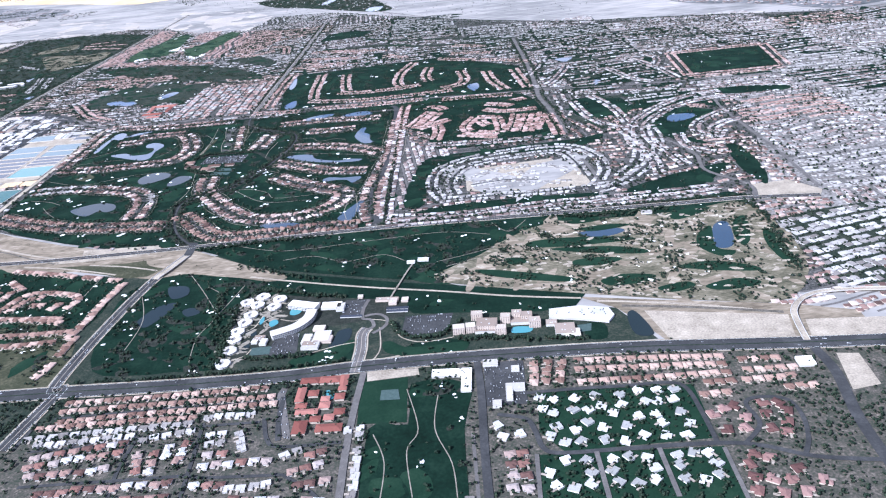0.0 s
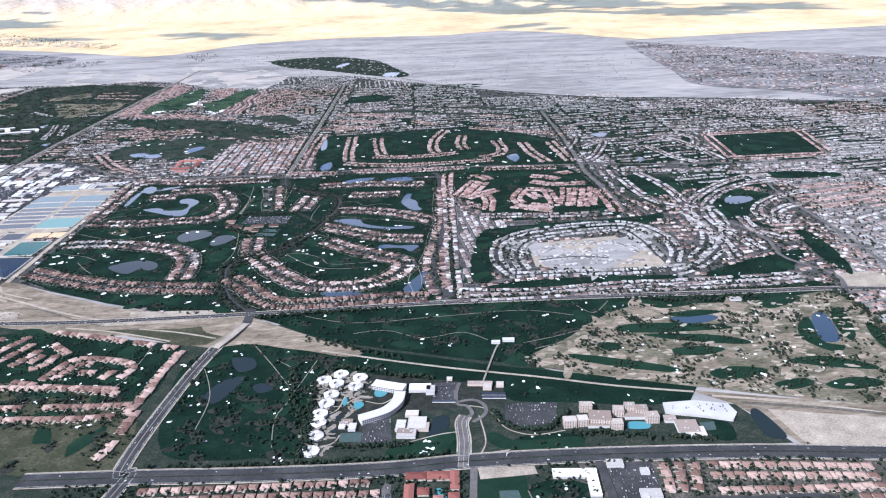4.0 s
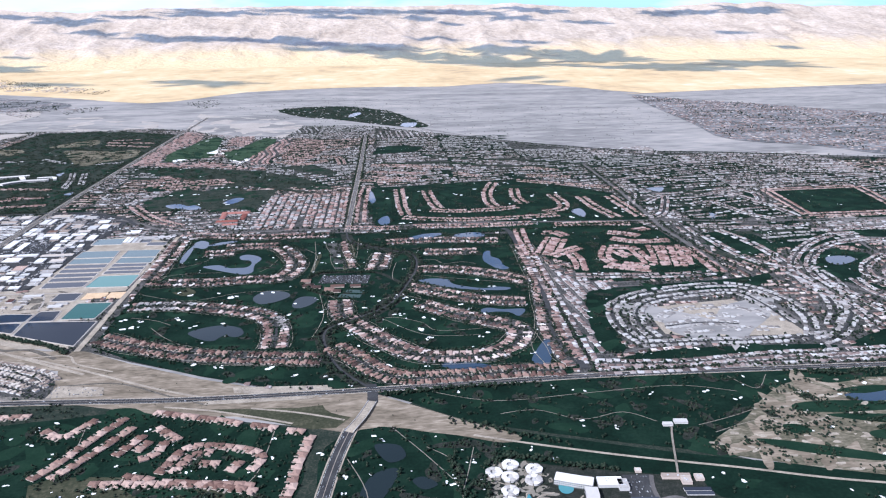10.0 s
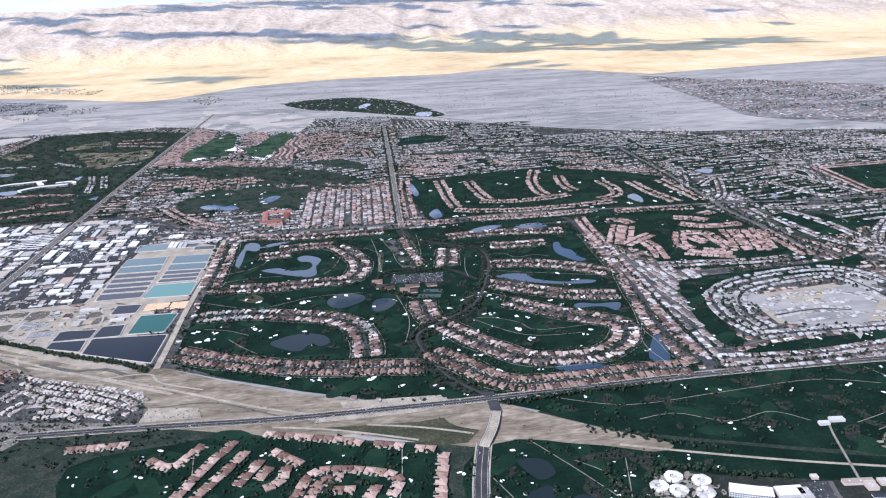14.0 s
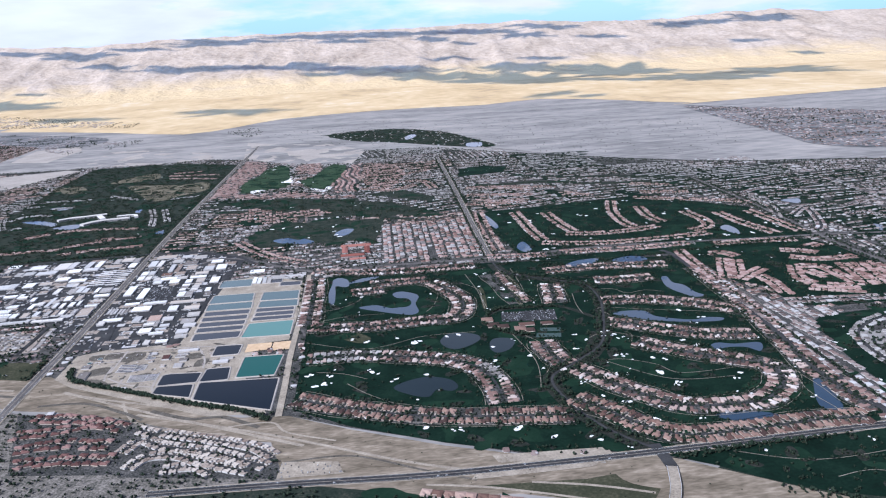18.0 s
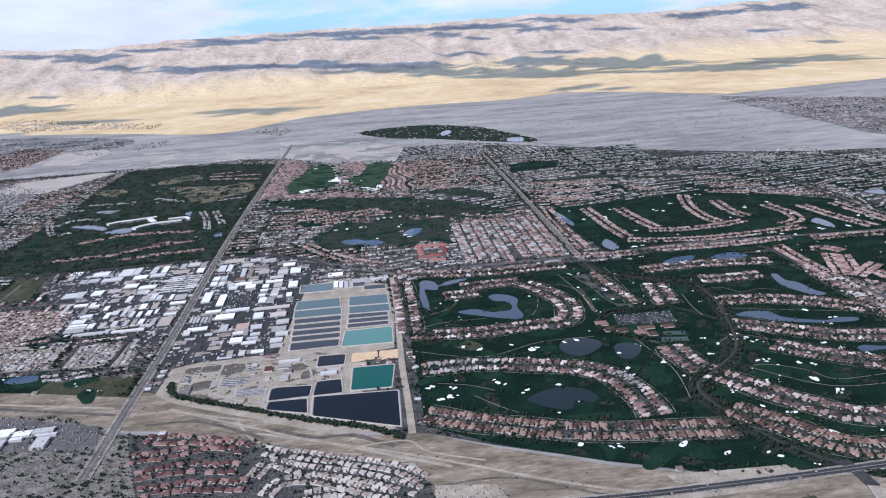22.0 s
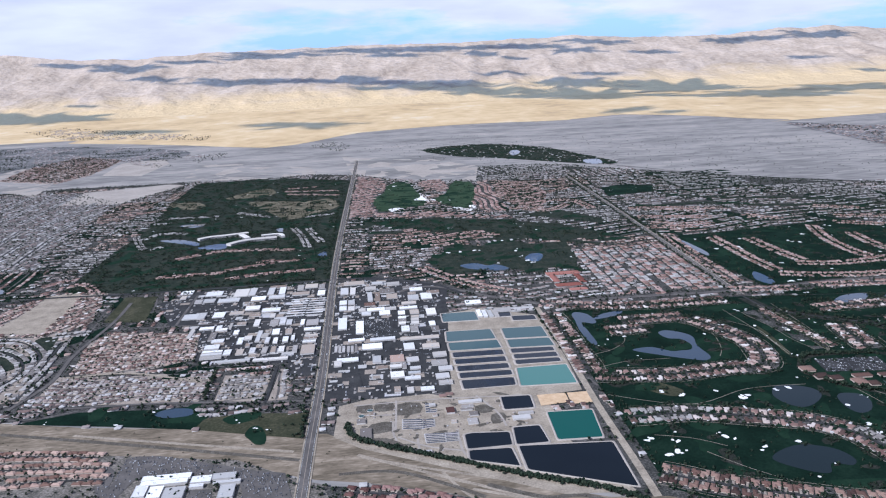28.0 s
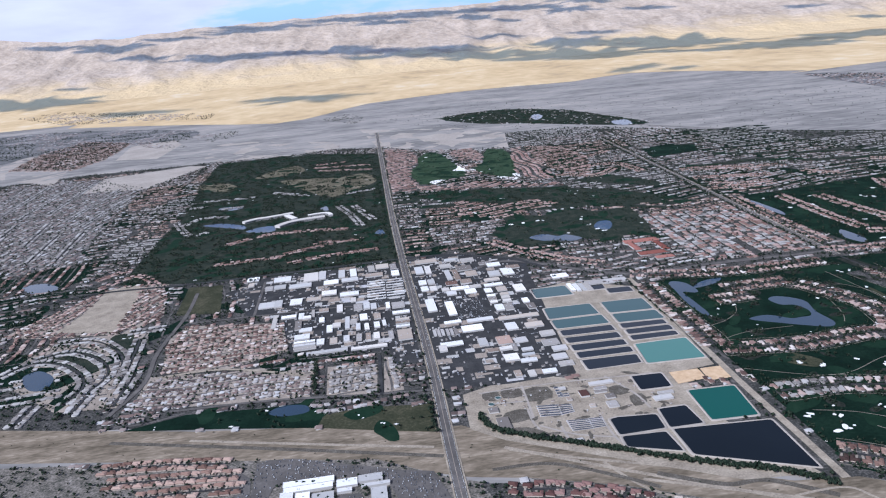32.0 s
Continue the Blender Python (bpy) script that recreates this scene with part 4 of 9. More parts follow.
LAKES += [[(189.7, 595.1), (195.1, 596.8), (194.0, 581.7), (199.7, 572.9), (201.5, 555.3), (205.2, 546.2), (196.8, 544.3), (190.3, 555.4), (185.5, 572.1)], [(126.6, 523.7), (136.2, 527.4), (149.9, 524.1), (154.0, 512.4), (167.1, 503.6), (177.8, 499.9), (187.1, 502.2), (197.7, 498.6), (193.5, 493.9), (179.8, 494.9), (165.0, 498.4), (147.5, 505.9), (134.5, 515.9)], [(168.9, 454.4), (175.0, 457.8), (184.4, 453.8), (199.3, 453.3), (200.0, 447.5), (194.1, 439.6), (188.7, 447.2), (178.6, 449.4), (169.6, 447.7)], [(205.9, 400.5), (206.7, 392.5), (200, 361.5), (189.5, 367)], [(-81.9, 645.5), (-81.5, 658.3), (-76.8, 663.7), (-69.1, 656.7), (-67.2, 640.2), (-71.0, 636.4), (-78.3, 639.9), (-78.0, 621.6), (-77.9, 597.5), (-81.9, 597.1), (-83.7, 623.1)], [(123.0, 649.6), (136.1, 660.5), (152.5, 663.3), (156.3, 658.5), (145.2, 647.1), (129.2, 644.4)], [(165.8, 652.2), (180.6, 661.0), (193.2, 659.4), (197.1, 647.1), (177.4, 643.6)], [(132.3, 367.1), (154.2, 366.7), (163.5, 359.6), (141.3, 358.9)], [(303.3, 732.4), (315.4, 743.8), (316.9, 722.9), (309.9, 706.5)]]
LAKES += [[(92.7, 720.1), (102.8, 738.2), (105.5, 709), (97.3, 700.9)], [(-152.6, 819.1), (-137.8, 824.5), (-126.8, 813.7), (-118.0, 815.3), (-107.7, 799.4), (-118.2, 793.7), (-131.2, 799.8), (-144.2, 804.7)], [(-87.7, 828.3), (-78.0, 847.0), (-67.4, 844.4), (-70.7, 826.9), (-79.0, 816.5)], [(483.9, 544.3), (502.7, 545.4), (503.6, 533.7), (484.9, 523.1), (477, 528.8)], [(438.8, 297), (449.1, 300), (441.4, 268.5), (430.3, 267.5)], [(353.7, 304.3), (377.2, 307.1), (382.9, 300.7), (365, 294.7)], [(359.7, 198.2), (364.8, 200.9), (368.6, 178.8), (359.4, 179.3)], [(86.6, 236.5), (92, 251.9), (102.6, 257.1), (103.5, 249.6), (94.8, 230.7)]]
LAKES += [[(-491.6, 1093.2), (-477.3, 1099.5), (-458.6, 1087.3), (-472, 1077.6)], [(-493.8, 1012.2), (-479.2, 999.7), (-459.4, 986.2), (-440.1, 973), (-444.3, 990.6), (-470.5, 1011.8)], [(-437.4, 961.6), (-424.4, 974.4), (-408.1, 972.8), (-404.9, 950.7), (-420.9, 949.6)], [(-360, 1033.5), (-353.2, 1044.4), (-349.8, 1018.1)], [(-297, 896.1), (-290.3, 908.9), (-286.9, 888.8)], [(-361.7, 535.5), (-354.4, 541.5), (-341.4, 539.4), (-339.2, 530.9), (-353.2, 529.4)], [(421.1, 832.4), (443.7, 835.8), (431.9, 811.7)], [(446.1, 706.1), (452.2, 697.9), (440.1, 680.2)], [(-1136.4, 1916.4), (-1086, 1943.9), (-1023.7, 1889.4), (-1053, 1794.7)], [(28.6, 1661.5), (46.9, 1692.1), (50.6, 1649), (27.2, 1604.1)], [(140.8, 1489.6), (168.3, 1491.9), (159.2, 1431.2), (136, 1443.2)], [(92.7, 278.1), (104.7, 277), (108, 266.1), (99.4, 262.2)]]
LAKES += [[(205.5, 203.7), (207.1, 208.1), (212.9, 209.1), (214.1, 203.0), (212.1, 195.9), (205.7, 192.2), (202.5, 193.3), (204.8, 198.0)], [(-623.7, 841.7), (-605.2, 846.3), (-584.3, 824.7), (-603.2, 816.1)], [(79.6, 846.7), (84.7, 862.6), (89.9, 814.1), (84.9, 799.7)], [(110.5, 246), (116.1, 248.5), (122.1, 241.9), (115.3, 238.5)], [(153.8, 213.4), (158.5, 217.7), (161.3, 212), (158.7, 209.9)], [(153.6, 201.4), (157.4, 205.5), (160.1, 198.8), (156.4, 195.7)], [(-534.5, 628.3), (-526.8, 636.5), (-512, 622), (-511, 605.5), (-522, 607)]]
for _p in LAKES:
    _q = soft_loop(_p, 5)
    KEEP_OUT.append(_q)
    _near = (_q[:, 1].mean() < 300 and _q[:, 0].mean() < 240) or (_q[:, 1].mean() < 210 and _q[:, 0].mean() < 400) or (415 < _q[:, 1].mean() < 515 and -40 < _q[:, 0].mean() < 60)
    tagged(sheet("lake", _q, 0.26, W_POND if _near else W_LAKE), "still golf course lake, the blue ones tinted like reflected sky", "lake", kind="structure")

# ---- roads ----
ROADS = []
ROADS += [("boulevard", [(-263.9, 399.7), (-264.2, 425), (-265.2, 482.8), (-266.6, 590), (-273.2, 790.2), (-277.9, 1036.2), (-283.3, 1654.9)], 5.2, M_STREET, 1), ("avenue_north", [(62.4, 678.8), (63.5, 796.2), (66.1, 1001.7), (68.7, 1339.1)], 4.4, M_STREET, 1), ("avenue_east", [(381.3, 517.1), (381.8, 550.9), (380.0, 603.9), (376.4, 651.1), (379.6, 707.7), (382.9, 788.0), (384.6, 879.3), (385.7, 1000.5)], 4.5, M_STREET, 0), ("cross_street", [(-217.7, 743.2), (-180.5, 755.1), (-103.4, 691), (-35.7, 691.1), (61.7, 689.7)] + [(184.8, 698.9), (302.6, 688.5), (379.4, 683.3), (505.8, 667.1), (637.4, 664.2)], 4.5, M_STREET, 0), ("cross_street", [(-160, 732.3), (-182.7, 763.6), (-228.9, 791.9), (-269.4, 797.2), (-380.3, 793.9), (-463.9, 792.9), (-537.6, 796.3), (-587.9, 778.2)], 4.0, M_ASPHALT, 0)]
ROADS += [("estate_road", [(218.3, 672.2), (223.4, 654.5), (222.9, 562.1), (220.3, 440.9), (219.3, 351.4)], 5.0, M_ASPHALT, 0), ("plant_road", [(-104.2, 680.9), (-102.5, 589.7), (-102.9, 503), (-101.5, 445.8), (-101.1, 410.5)], 4.0, M_LOT, 0), ("riverside_road", [(-154.5, 343.7), (-89.8, 340.8), (-18.8, 336.4), (51, 336.6), (89.9, 337.4), (147.8, 339.4), (208.3, 341.9)] + [(274.4, 341.6), (349.9, 339.7), (425.2, 337.8), (474.3, 337), (523.1, 330.5)], 5.0, M_ASPHALT, 1), ("bridge_road", [(61.8, 129.2), (66.1, 152.8), (70.1, 174.7)] + [(65.3, 175), (66.7, 206.5), (73.5, 261.8), (80.3, 295.3)], 6.0, M_ASPHALT, 1), ("bridge_road", [(91.4, 322.1), (91.2, 333.8), (90.3, 344.4)], 6.0, M_ASPHALT, 0)]
ROADS += [("highway", [(22, 173.2), (74.3, 171.8), (126.3, 169.4), (182.7, 168.7), (221.7, 171.5), (277.9, 171.7), (349.7, 168.4), (402.8, 162.9), (438.9, 159), (479.5, 155.4)], 9.5, M_ASPHALT, 2), ("entry_road", [(218.5, 167.4), (220.2, 186.5), (219.9, 201.3), (222.2, 207.8)], 5.0, M_STREET, 1), ("entry_road", [(220.2, 196.6), (222.1, 205.3), (225.5, 209.5), (223.5, 216.5), (218.9, 218.8), (218.6, 229.3), (221.0, 239.4)], 2.0, M_STREET, 0), ("entry_road", [(225.3, 202.0), (230.4, 206.6), (232.6, 211.3), (231.8, 217.7), (226.8, 222.0), (219.8, 221.0)], 2.0, M_STREET, 0), ("park_road", [(223.2, 166.4), (221, 139.8), (219.6, 109.2), (219.5, 82.3), (219.2, 55.2)], 3.2, M_STREET, 0), ("south_road", [(278.8, 166.7), (279.1, 140.1), (277.8, 101.8), (277.6, 70.3), (278.3, 49)], 3.6, M_ASPHALT, 0), ("east_road", [(437.0, 154.2), (437.4, 134.1), (431.3, 102.9), (428.9, 70.1)], 5.0, M_ASPHALT, 0), ("loop_road", [(285, 124.9), (296.8, 120.5), (300, 111.3), (301.7, 101.1), (307.9, 97), (332.7, 96.2), (370.9, 95), (387.4, 91.2), (404.8, 82.8), (428, 78)], 2.4, M_ASPHALT, 0)]
ROADS += [("loop_road", [(283.5, 138.3), (317.1, 138.6), (342.4, 137.6), (362.8, 137.4), (370, 132), (371.2, 113), (370.9, 95)], 2.2, M_ASPHALT, 0), ("loop_road", [(381.6, 93.6), (391.5, 104.3), (390.9, 118.1), (397.8, 121.6), (408.5, 118.5), (410.2, 107.4), (406.5, 93.7), (401.4, 84.8)], 2.0, M_ASPHALT, 0), ("loop_road", [(322.5, 96), (322, 68)], 2.0, M_STREET, 0), ("loop_road", [(347.5, 95), (347.5, 68)], 2.0, M_STREET, 0), ("loop_road", [(298.6, 97.4), (296.5, 70)], 1.8, M_STREET, 0), ("loop_road", [(372.5, 92), (371.2, 60)], 1.8, M_STREET, 0), ("estate_drive", [(90.4, 339), (72.3, 364.2), (61, 396.6), (58.8, 427.7), (77.8, 446.7), (100.7, 469.9), (113.1, 501.9), (126.4, 556.9), (123.6, 595.3), (101.9, 612), (68.9, 640.6), (61.9, 674.8)], 1.6, M_ASPHALT, 0), ("freeway", [(198, 1338.5), (326.7, 1216.4), (489.4, 1103.4), (612.6, 1068), (847, 982.1)], 5.0, M_ASPHALT, 0)]
ROADS += [("parkway", [(481.1, 567.5), (453.4, 547.1), (437.8, 517.8), (441.2, 488.2), (460.0, 473.5), (471.0, 432.7), (467.2, 395.9), (485.8, 360.6), (482.4, 338.0)], 3.2, M_STREET, 0), ("parkway", [(382.7, 446.9), (385.6, 412.0), (384.0, 377.9), (376.9, 350.0)], 3.0, M_STREET, 0), ("parkway", [(545.1, 613.4), (534.9, 553.4), (534.2, 489.3), (532.7, 411.9), (528.8, 345.4)], 3.0, M_STREET, 0)]
ROADS += [("hill_road", [(154.6, 1433.6), (291.8, 1246.5), (407.7, 1150.7), (510.5, 1061.6)], 3.0, M_STREET, 0), ("west_road", [(-456.3, 554.9), (-446.6, 595.7), (-450.3, 644.3), (-446.1, 712.5), (-448.4, 765.4)], 3.0, M_STREET, 0), ("works_road", [(-240.3, 553.4), (-244.1, 605.8), (-221.8, 639.6), (-218.2, 757.5)], 2.4, M_ASPHALT, 0), ("works_road", [(-187.6, 538.4), (-183.9, 587.4), (-183.1, 649.3), (-178.4, 712.3)], 2.4, M_ASPHALT, 0), ("works_road", [(-266.9, 654.2), (-220.2, 650.2), (-180.5, 642.7)], 2.2, M_ASPHALT, 0), ("works_road", [(-269.4, 678.3), (-327, 691.4), (-395.5, 693.7), (-441.9, 693.6)], 2.2, M_STREET, 0), ("works_road", [(-391.4, 694.7), (-392.9, 775.1)], 2.2, M_STREET, 0), ("quiet_road", [(-265.5, 538.2), (-306, 542.3), (-361.8, 550.3), (-420.3, 552.2)], 2.4, M_STREET, 0), ("quiet_road", [(-344.4, 578.9), (-396.7, 602), (-439.4, 601.7)], 2.4, M_LOT, 0), ("quiet_road", [(-297.6, 540), (-297.9, 594.7)], 2.0, M_ASPHALT, 0)]
for _name, _line, _w, _mat, _marks in ROADS:
    _l2 = soft_loop(_line, 6, closed=False)
    LINES.append((_l2, _w / 2 + 1.4))
    _r = tagged(ribbon("road_" + _name, _l2, _w, 0.36, _mat), "worn asphalt road with pale edge lines" if _marks else "worn grey asphalt road", "road", kind="structure")
    if _marks:
        _a, _b = ribbon_edges(_l2, _w - 0.5)
        for _e in (_a, _b):
            ribbon("edge_line", _e, 0.08, 0.41, M_PAINT, parent=_r)
        ribbon("verge", ribbon_edges(_l2, _w + 1.2)[0], 0.8, 0.32, M_LOT, parent=_r)
        ribbon("verge", ribbon_edges(_l2, _w + 1.2)[1], 0.8, 0.32, M_LOT, parent=_r)
        ribbon("median", _l2, 0.3 if _marks == 1 else 0.9, 0.415, M_DIRT if _marks == 1 else M_GARDEN, parent=_r)
for _p in ([(10.2, 348.6), (33.1, 347.6), (64.8, 346.1), (66.2, 340.2), (37.5, 340.2), (12.2, 341.1)], [(0.4, 334.4), (36.6, 335), (60.5, 334.8), (56.6, 330.2), (27.3, 329.5), (-2.8, 329)], [(-12.4, 336.4), (36.1, 342.2), (67.5, 343.1), (68.7, 336.6), (31.5, 333.1)]):
    tagged(sheet("flood_bank", _p, 0.3, M_LOT), "pale bare flood bank", "embankment", kind="structure")


# ---- parts and buildings ----
def part(name, verts, faces, material, parent, label=""):
    ob = mesh_object(name, verts, faces, material, parent)
    return tagged(ob, label) if label else ob


def box_mesh(x0, x1, y0, y1, z0, z1):
    v = [(x0, y0, z0), (x1, y0, z0), (x1, y1, z0), (x0, y1, z0), (x0, y0, z1), (x1, y0, z1), (x1, y1, z1), (x0, y1, z1)]
    f = [(3, 2, 1, 0), (4, 5, 6, 7), (0, 1, 5, 4), (1, 2, 6, 5), (2, 3, 7, 6), (3, 0, 4, 7)]
    return v, f


def joined(*pieces):
    vs, fs = [], []
    for v, f in pieces:
        fs += [tuple(i + len(vs) for i in q) for q in f]
        vs += v
    return vs, fs


def hip(x0, x1, y0, y1, z0, rise, over=0.25, thick=0.08):
    """A hipped roof with a thick eave."""
    x0, x1, y0, y1 = x0 - over, x1 + over, y0 - over, y1 + over
    w, d = x1 - x0, y1 - y0
    v = [(x0, y0, z0), (x1, y0, z0), (x1, y1, z0), (x0, y1, z0), (x0, y0, z0 + thick), (x1, y0, z0 + thick), (x1, y1, z0 + thick), (x0, y1, z0 + thick)]
    m = min(w, d) / 2 * 0.92
    if w >= d:
        v += [(x0 + m, (y0 + y1) / 2, z0 + thick + rise), (x1 - m, (y0 + y1) / 2, z0 + thick + rise)]
        top = [(4, 5, 9, 8), (6, 7, 8, 9), (5, 6, 9), (7, 4, 8)]
    else:
        v += [((x0 + x1) / 2, y0 + m, z0 + thick + rise), ((x0 + x1) / 2, y1 - m, z0 + thick + rise)]
        top = [(5, 6, 9, 8), (7, 4, 8, 9), (4, 5, 8), (6, 7, 9)]
    return v, [(3, 2, 1, 0), (0, 1, 5, 4), (1, 2, 6, 5), (2, 3, 7, 6), (3, 0, 4, 7)] + top


def flat_roof(x0, x1, y0, y1, z0, lip=0.14):
    """A flat roof behind a low parapet."""
    t = 0.12
    v = [(x0, y0, z0), (x1, y0, z0), (x1, y1, z0), (x0, y1, z0), (x0, y0, z0 + lip), (x1, y0, z0 + lip), (x1, y1, z0 + lip), (x0, y1, z0 + lip),
         (x0 + t, y0 + t, z0 + lip), (x1 - t, y0 + t, z0 + lip), (x1 - t, y1 - t, z0 + lip), (x0 + t, y1 - t, z0 + lip),
         (x0 + t, y0 + t, z0 + 0.04), (x1 - t, y0 + t, z0 + 0.04), (x1 - t, y1 - t, z0 + 0.04), (x0 + t, y1 - t, z0 + 0.04)]
    f = [(0, 1, 5, 4), (1, 2, 6, 5), (2, 3, 7, 6), (3, 0, 4, 7), (12, 13, 14, 15)]
    for k in range(4):
        n = (k + 1) % 4
        f += [(4 + k, 4 + n, 8 + n, 8 + k), (8 + k, 8 + n, 12 + n, 12 + k)]
    return v, f


PROTO = {}
KINDS = {"villas by the wash": "villa", "villas along the lawns": "golf_villa", "pale houses round the courts": "patio_house", "white-roofed court houses": "court_house", "red-roofed terraces by the boulevard": "terraced_house",
         "mixed houses of the south side": "bungalow", "houses of the golf estate": "estate_house", "red-roofed houses of the east side": "ranch_house"}


def house_proto(roof, size, kind, kind_name):
    """A low stucco house on an L-shaped plan: wall, roof, chimney, drive."""
    key = (roof, size, kind, kind_name)
    if key in PROTO:
        return PROTO[key]
    L, W = size
    flat = roof in ("white", "grey", "sand", "bright", "chalk")
    h = 0.85
    m = [(-L / 2, L / 2, -W * 0.15, W / 2)]
    m.append([(-L / 2, -L * 0.05, -W / 2, W * 0.1), (L * 0.08, L / 2, -W / 2, W * 0.1), (-L * 0.25, L * 0.22, -W / 2, W * 0.1)][kind])
    if W > 5:
        m = [(-L * 0.46, L * 0.42, -W * 0.08, W * 0.27), [(-L * 0.46, -L * 0.06, -W * 0.46, 0), (L * 0.05, L * 0.42, -W * 0.46, 0), (-L * 0.2, L * 0.2, -W * 0.4, 0)][kind], [(L * 0.08, L * 0.42, W * 0.2, W * 0.46), (-L * 0.46, -L * 0.12, W * 0.2, W * 0.44), (-L * 0.46, -L * 0.16, W * 0.2, W * 0.4)][kind]]
    root = new(kind_name)
    walls = joined(*[box_mesh(a, b, c, d, -0.05, h + 0.02 * i) for i, (a, b, c, d) in enumerate(m)])
    part("wall", *walls, WALLS["white" if flat or roof == "mixed" else "pink"], root)
    if flat:
        r = joined(*[flat_roof(a - 0.05, b + 0.05, c - 0.05, d + 0.05, h + 0.06 * i) for i, (a, b, c, d) in enumerate(m)])
        part("roof", *r, ROOFS_ONE[roof], root)
    else:
        r = joined(*[hip(a, b, c, d, h + 0.03 * i, 0.55 - 0.1 * i) for i, (a, b, c, d) in enumerate(m)])
        part("roof", *r, ROOFS_ONE[roof], root)
    side = [1, -1, 1][kind]
    part("driveway", *box_mesh(side * L * 0.24 - 0.55, side * L * 0.24 + 0.55, -W / 2 - 1.1, -W * 0.15 - 0.02, 0.2, 0.34), M_DIRT, root)
    PROTO[key] = root
    root["spare"] = 1
    return root


def place_houses(xy, ang, roof, size, label, group):
    for k, ((x, y), a) in enumerate(zip(xy, ang)):
        kind = KINDS.get(group, "house")
        p = house_proto(roof, size, int(RNG.integers(3)), kind)
        m = pose(x, y, 0, 0, 0, math.degrees(a))
        if p.get("spare"):
            del p["spare"]
            p.matrix_world = m
            o = p
        else:
            o = copy_thing(p, m)
        tagged(o, label, kind.replace("_", " "), group)


def building(name, x, y, w, d, h, turn, roof, label, category, units=2, wall="white", windows=0, hipped=False, group="", z0=0.0):
    """A block with walls, a roof behind a parapet, roof units and rows of windows."""
    root = new(name)
    root.matrix_world = pose(x, y, z0, 0, 0, turn)
    part("wall", *box_mesh(-w / 2, w / 2, -d / 2, d / 2, -0.05, h), WALLS[wall], root)
    if hipped:
        part("roof", *hip(-w / 2, w / 2, -d / 2, d / 2, h, 0.14 * min(w, d), 0.3), ROOFS_ONE[roof], root)
    else:
        part("roof", *flat_roof(-w / 2 - 0.04, w / 2 + 0.04, -d / 2 - 0.04, d / 2 + 0.04, h), ROOFS_ONE[roof], root)
        for _ in range(units):
            ux, uy, us = RNG.uniform(-w * 0.36, w * 0.36), RNG.uniform(-d * 0.3, d * 0.3), RNG.uniform(0.25, 0.55)
            part("roof_unit", *box_mesh(ux, ux + us * 1.4, uy, uy + us, h + 0.03, h + 0.03 + us * 0.7), M_METAL, root)
    if windows:
        storey = h / windows
        nx = max(2, int(w / 1.1))
        first = None
        for face in (0, 1):
            span, off = (w, d) if face == 0 else (d, w)
            nx = max(2, int(span / 1.1))
            for s in range(windows):
                for k in range(nx):
                    c = -span / 2 + (k + 0.5) * span / nx
                    if first is None:
                        first = part("window", *box_mesh(-0.2, 0.2, -0.05, 0.04, 0, storey * 0.45), M_GLASS, root)
                        o = first
                    else:
                        o = new("window", first.data)
                        o.parent = root
                    if face == 0:
                        o.matrix_local = pose(c, -d / 2, s * storey + storey * 0.25)
                    else:
                        o.matrix_local = pose(-w / 2, c, s * storey + storey * 0.25, 0, 0, -90)
    return tagged(root, label, category, group)


# ---- treatment ponds ----
PONDS = []
PONDS += [([(-182.3, 482.1), (-178.2, 483.3), (-157.8, 481.4), (-158.3, 467.2), (-182.1, 466.2)], W_DARK), ([(-181.7, 465), (-159.4, 464.4), (-157.9, 445.7), (-182.1, 455.4)], W_DARK), ([(-155.2, 486.1), (-140.5, 486.4), (-138.9, 467.2), (-156.3, 466.9)], W_DARK), ([(-155.6, 465.6), (-106.6, 462.7), (-106.7, 419.7), (-154.9, 442)], W_DARK), ([(-133.4, 500.9), (-107.6, 500.2), (-110.1, 468.1), (-134.1, 468.8)], W_TEAL), ([(-156.4, 524.8), (-138.8, 524.2), (-139.2, 507.6), (-156.6, 507.6)], W_DARK), ([(-140, 565.3), (-107.2, 565.9), (-107.1, 536.5), (-141.9, 537.6)], W_PALE), ([(-181.2, 681.5), (-154.1, 681.5), (-152.9, 661), (-180.8, 661.5)], W_GREY), ([(-180.3, 640.3), (-147, 639.7), (-145.7, 619.6), (-181, 619.6)], W_GREY), ([(-180.4, 617.3), (-145.2, 617.2), (-144.2, 601.7), (-180, 602.2)], W_GREY), ([(-139, 639.4), (-109.1, 638.3), (-108.5, 616.9), (-138.9, 618.2)], W_GREY)]
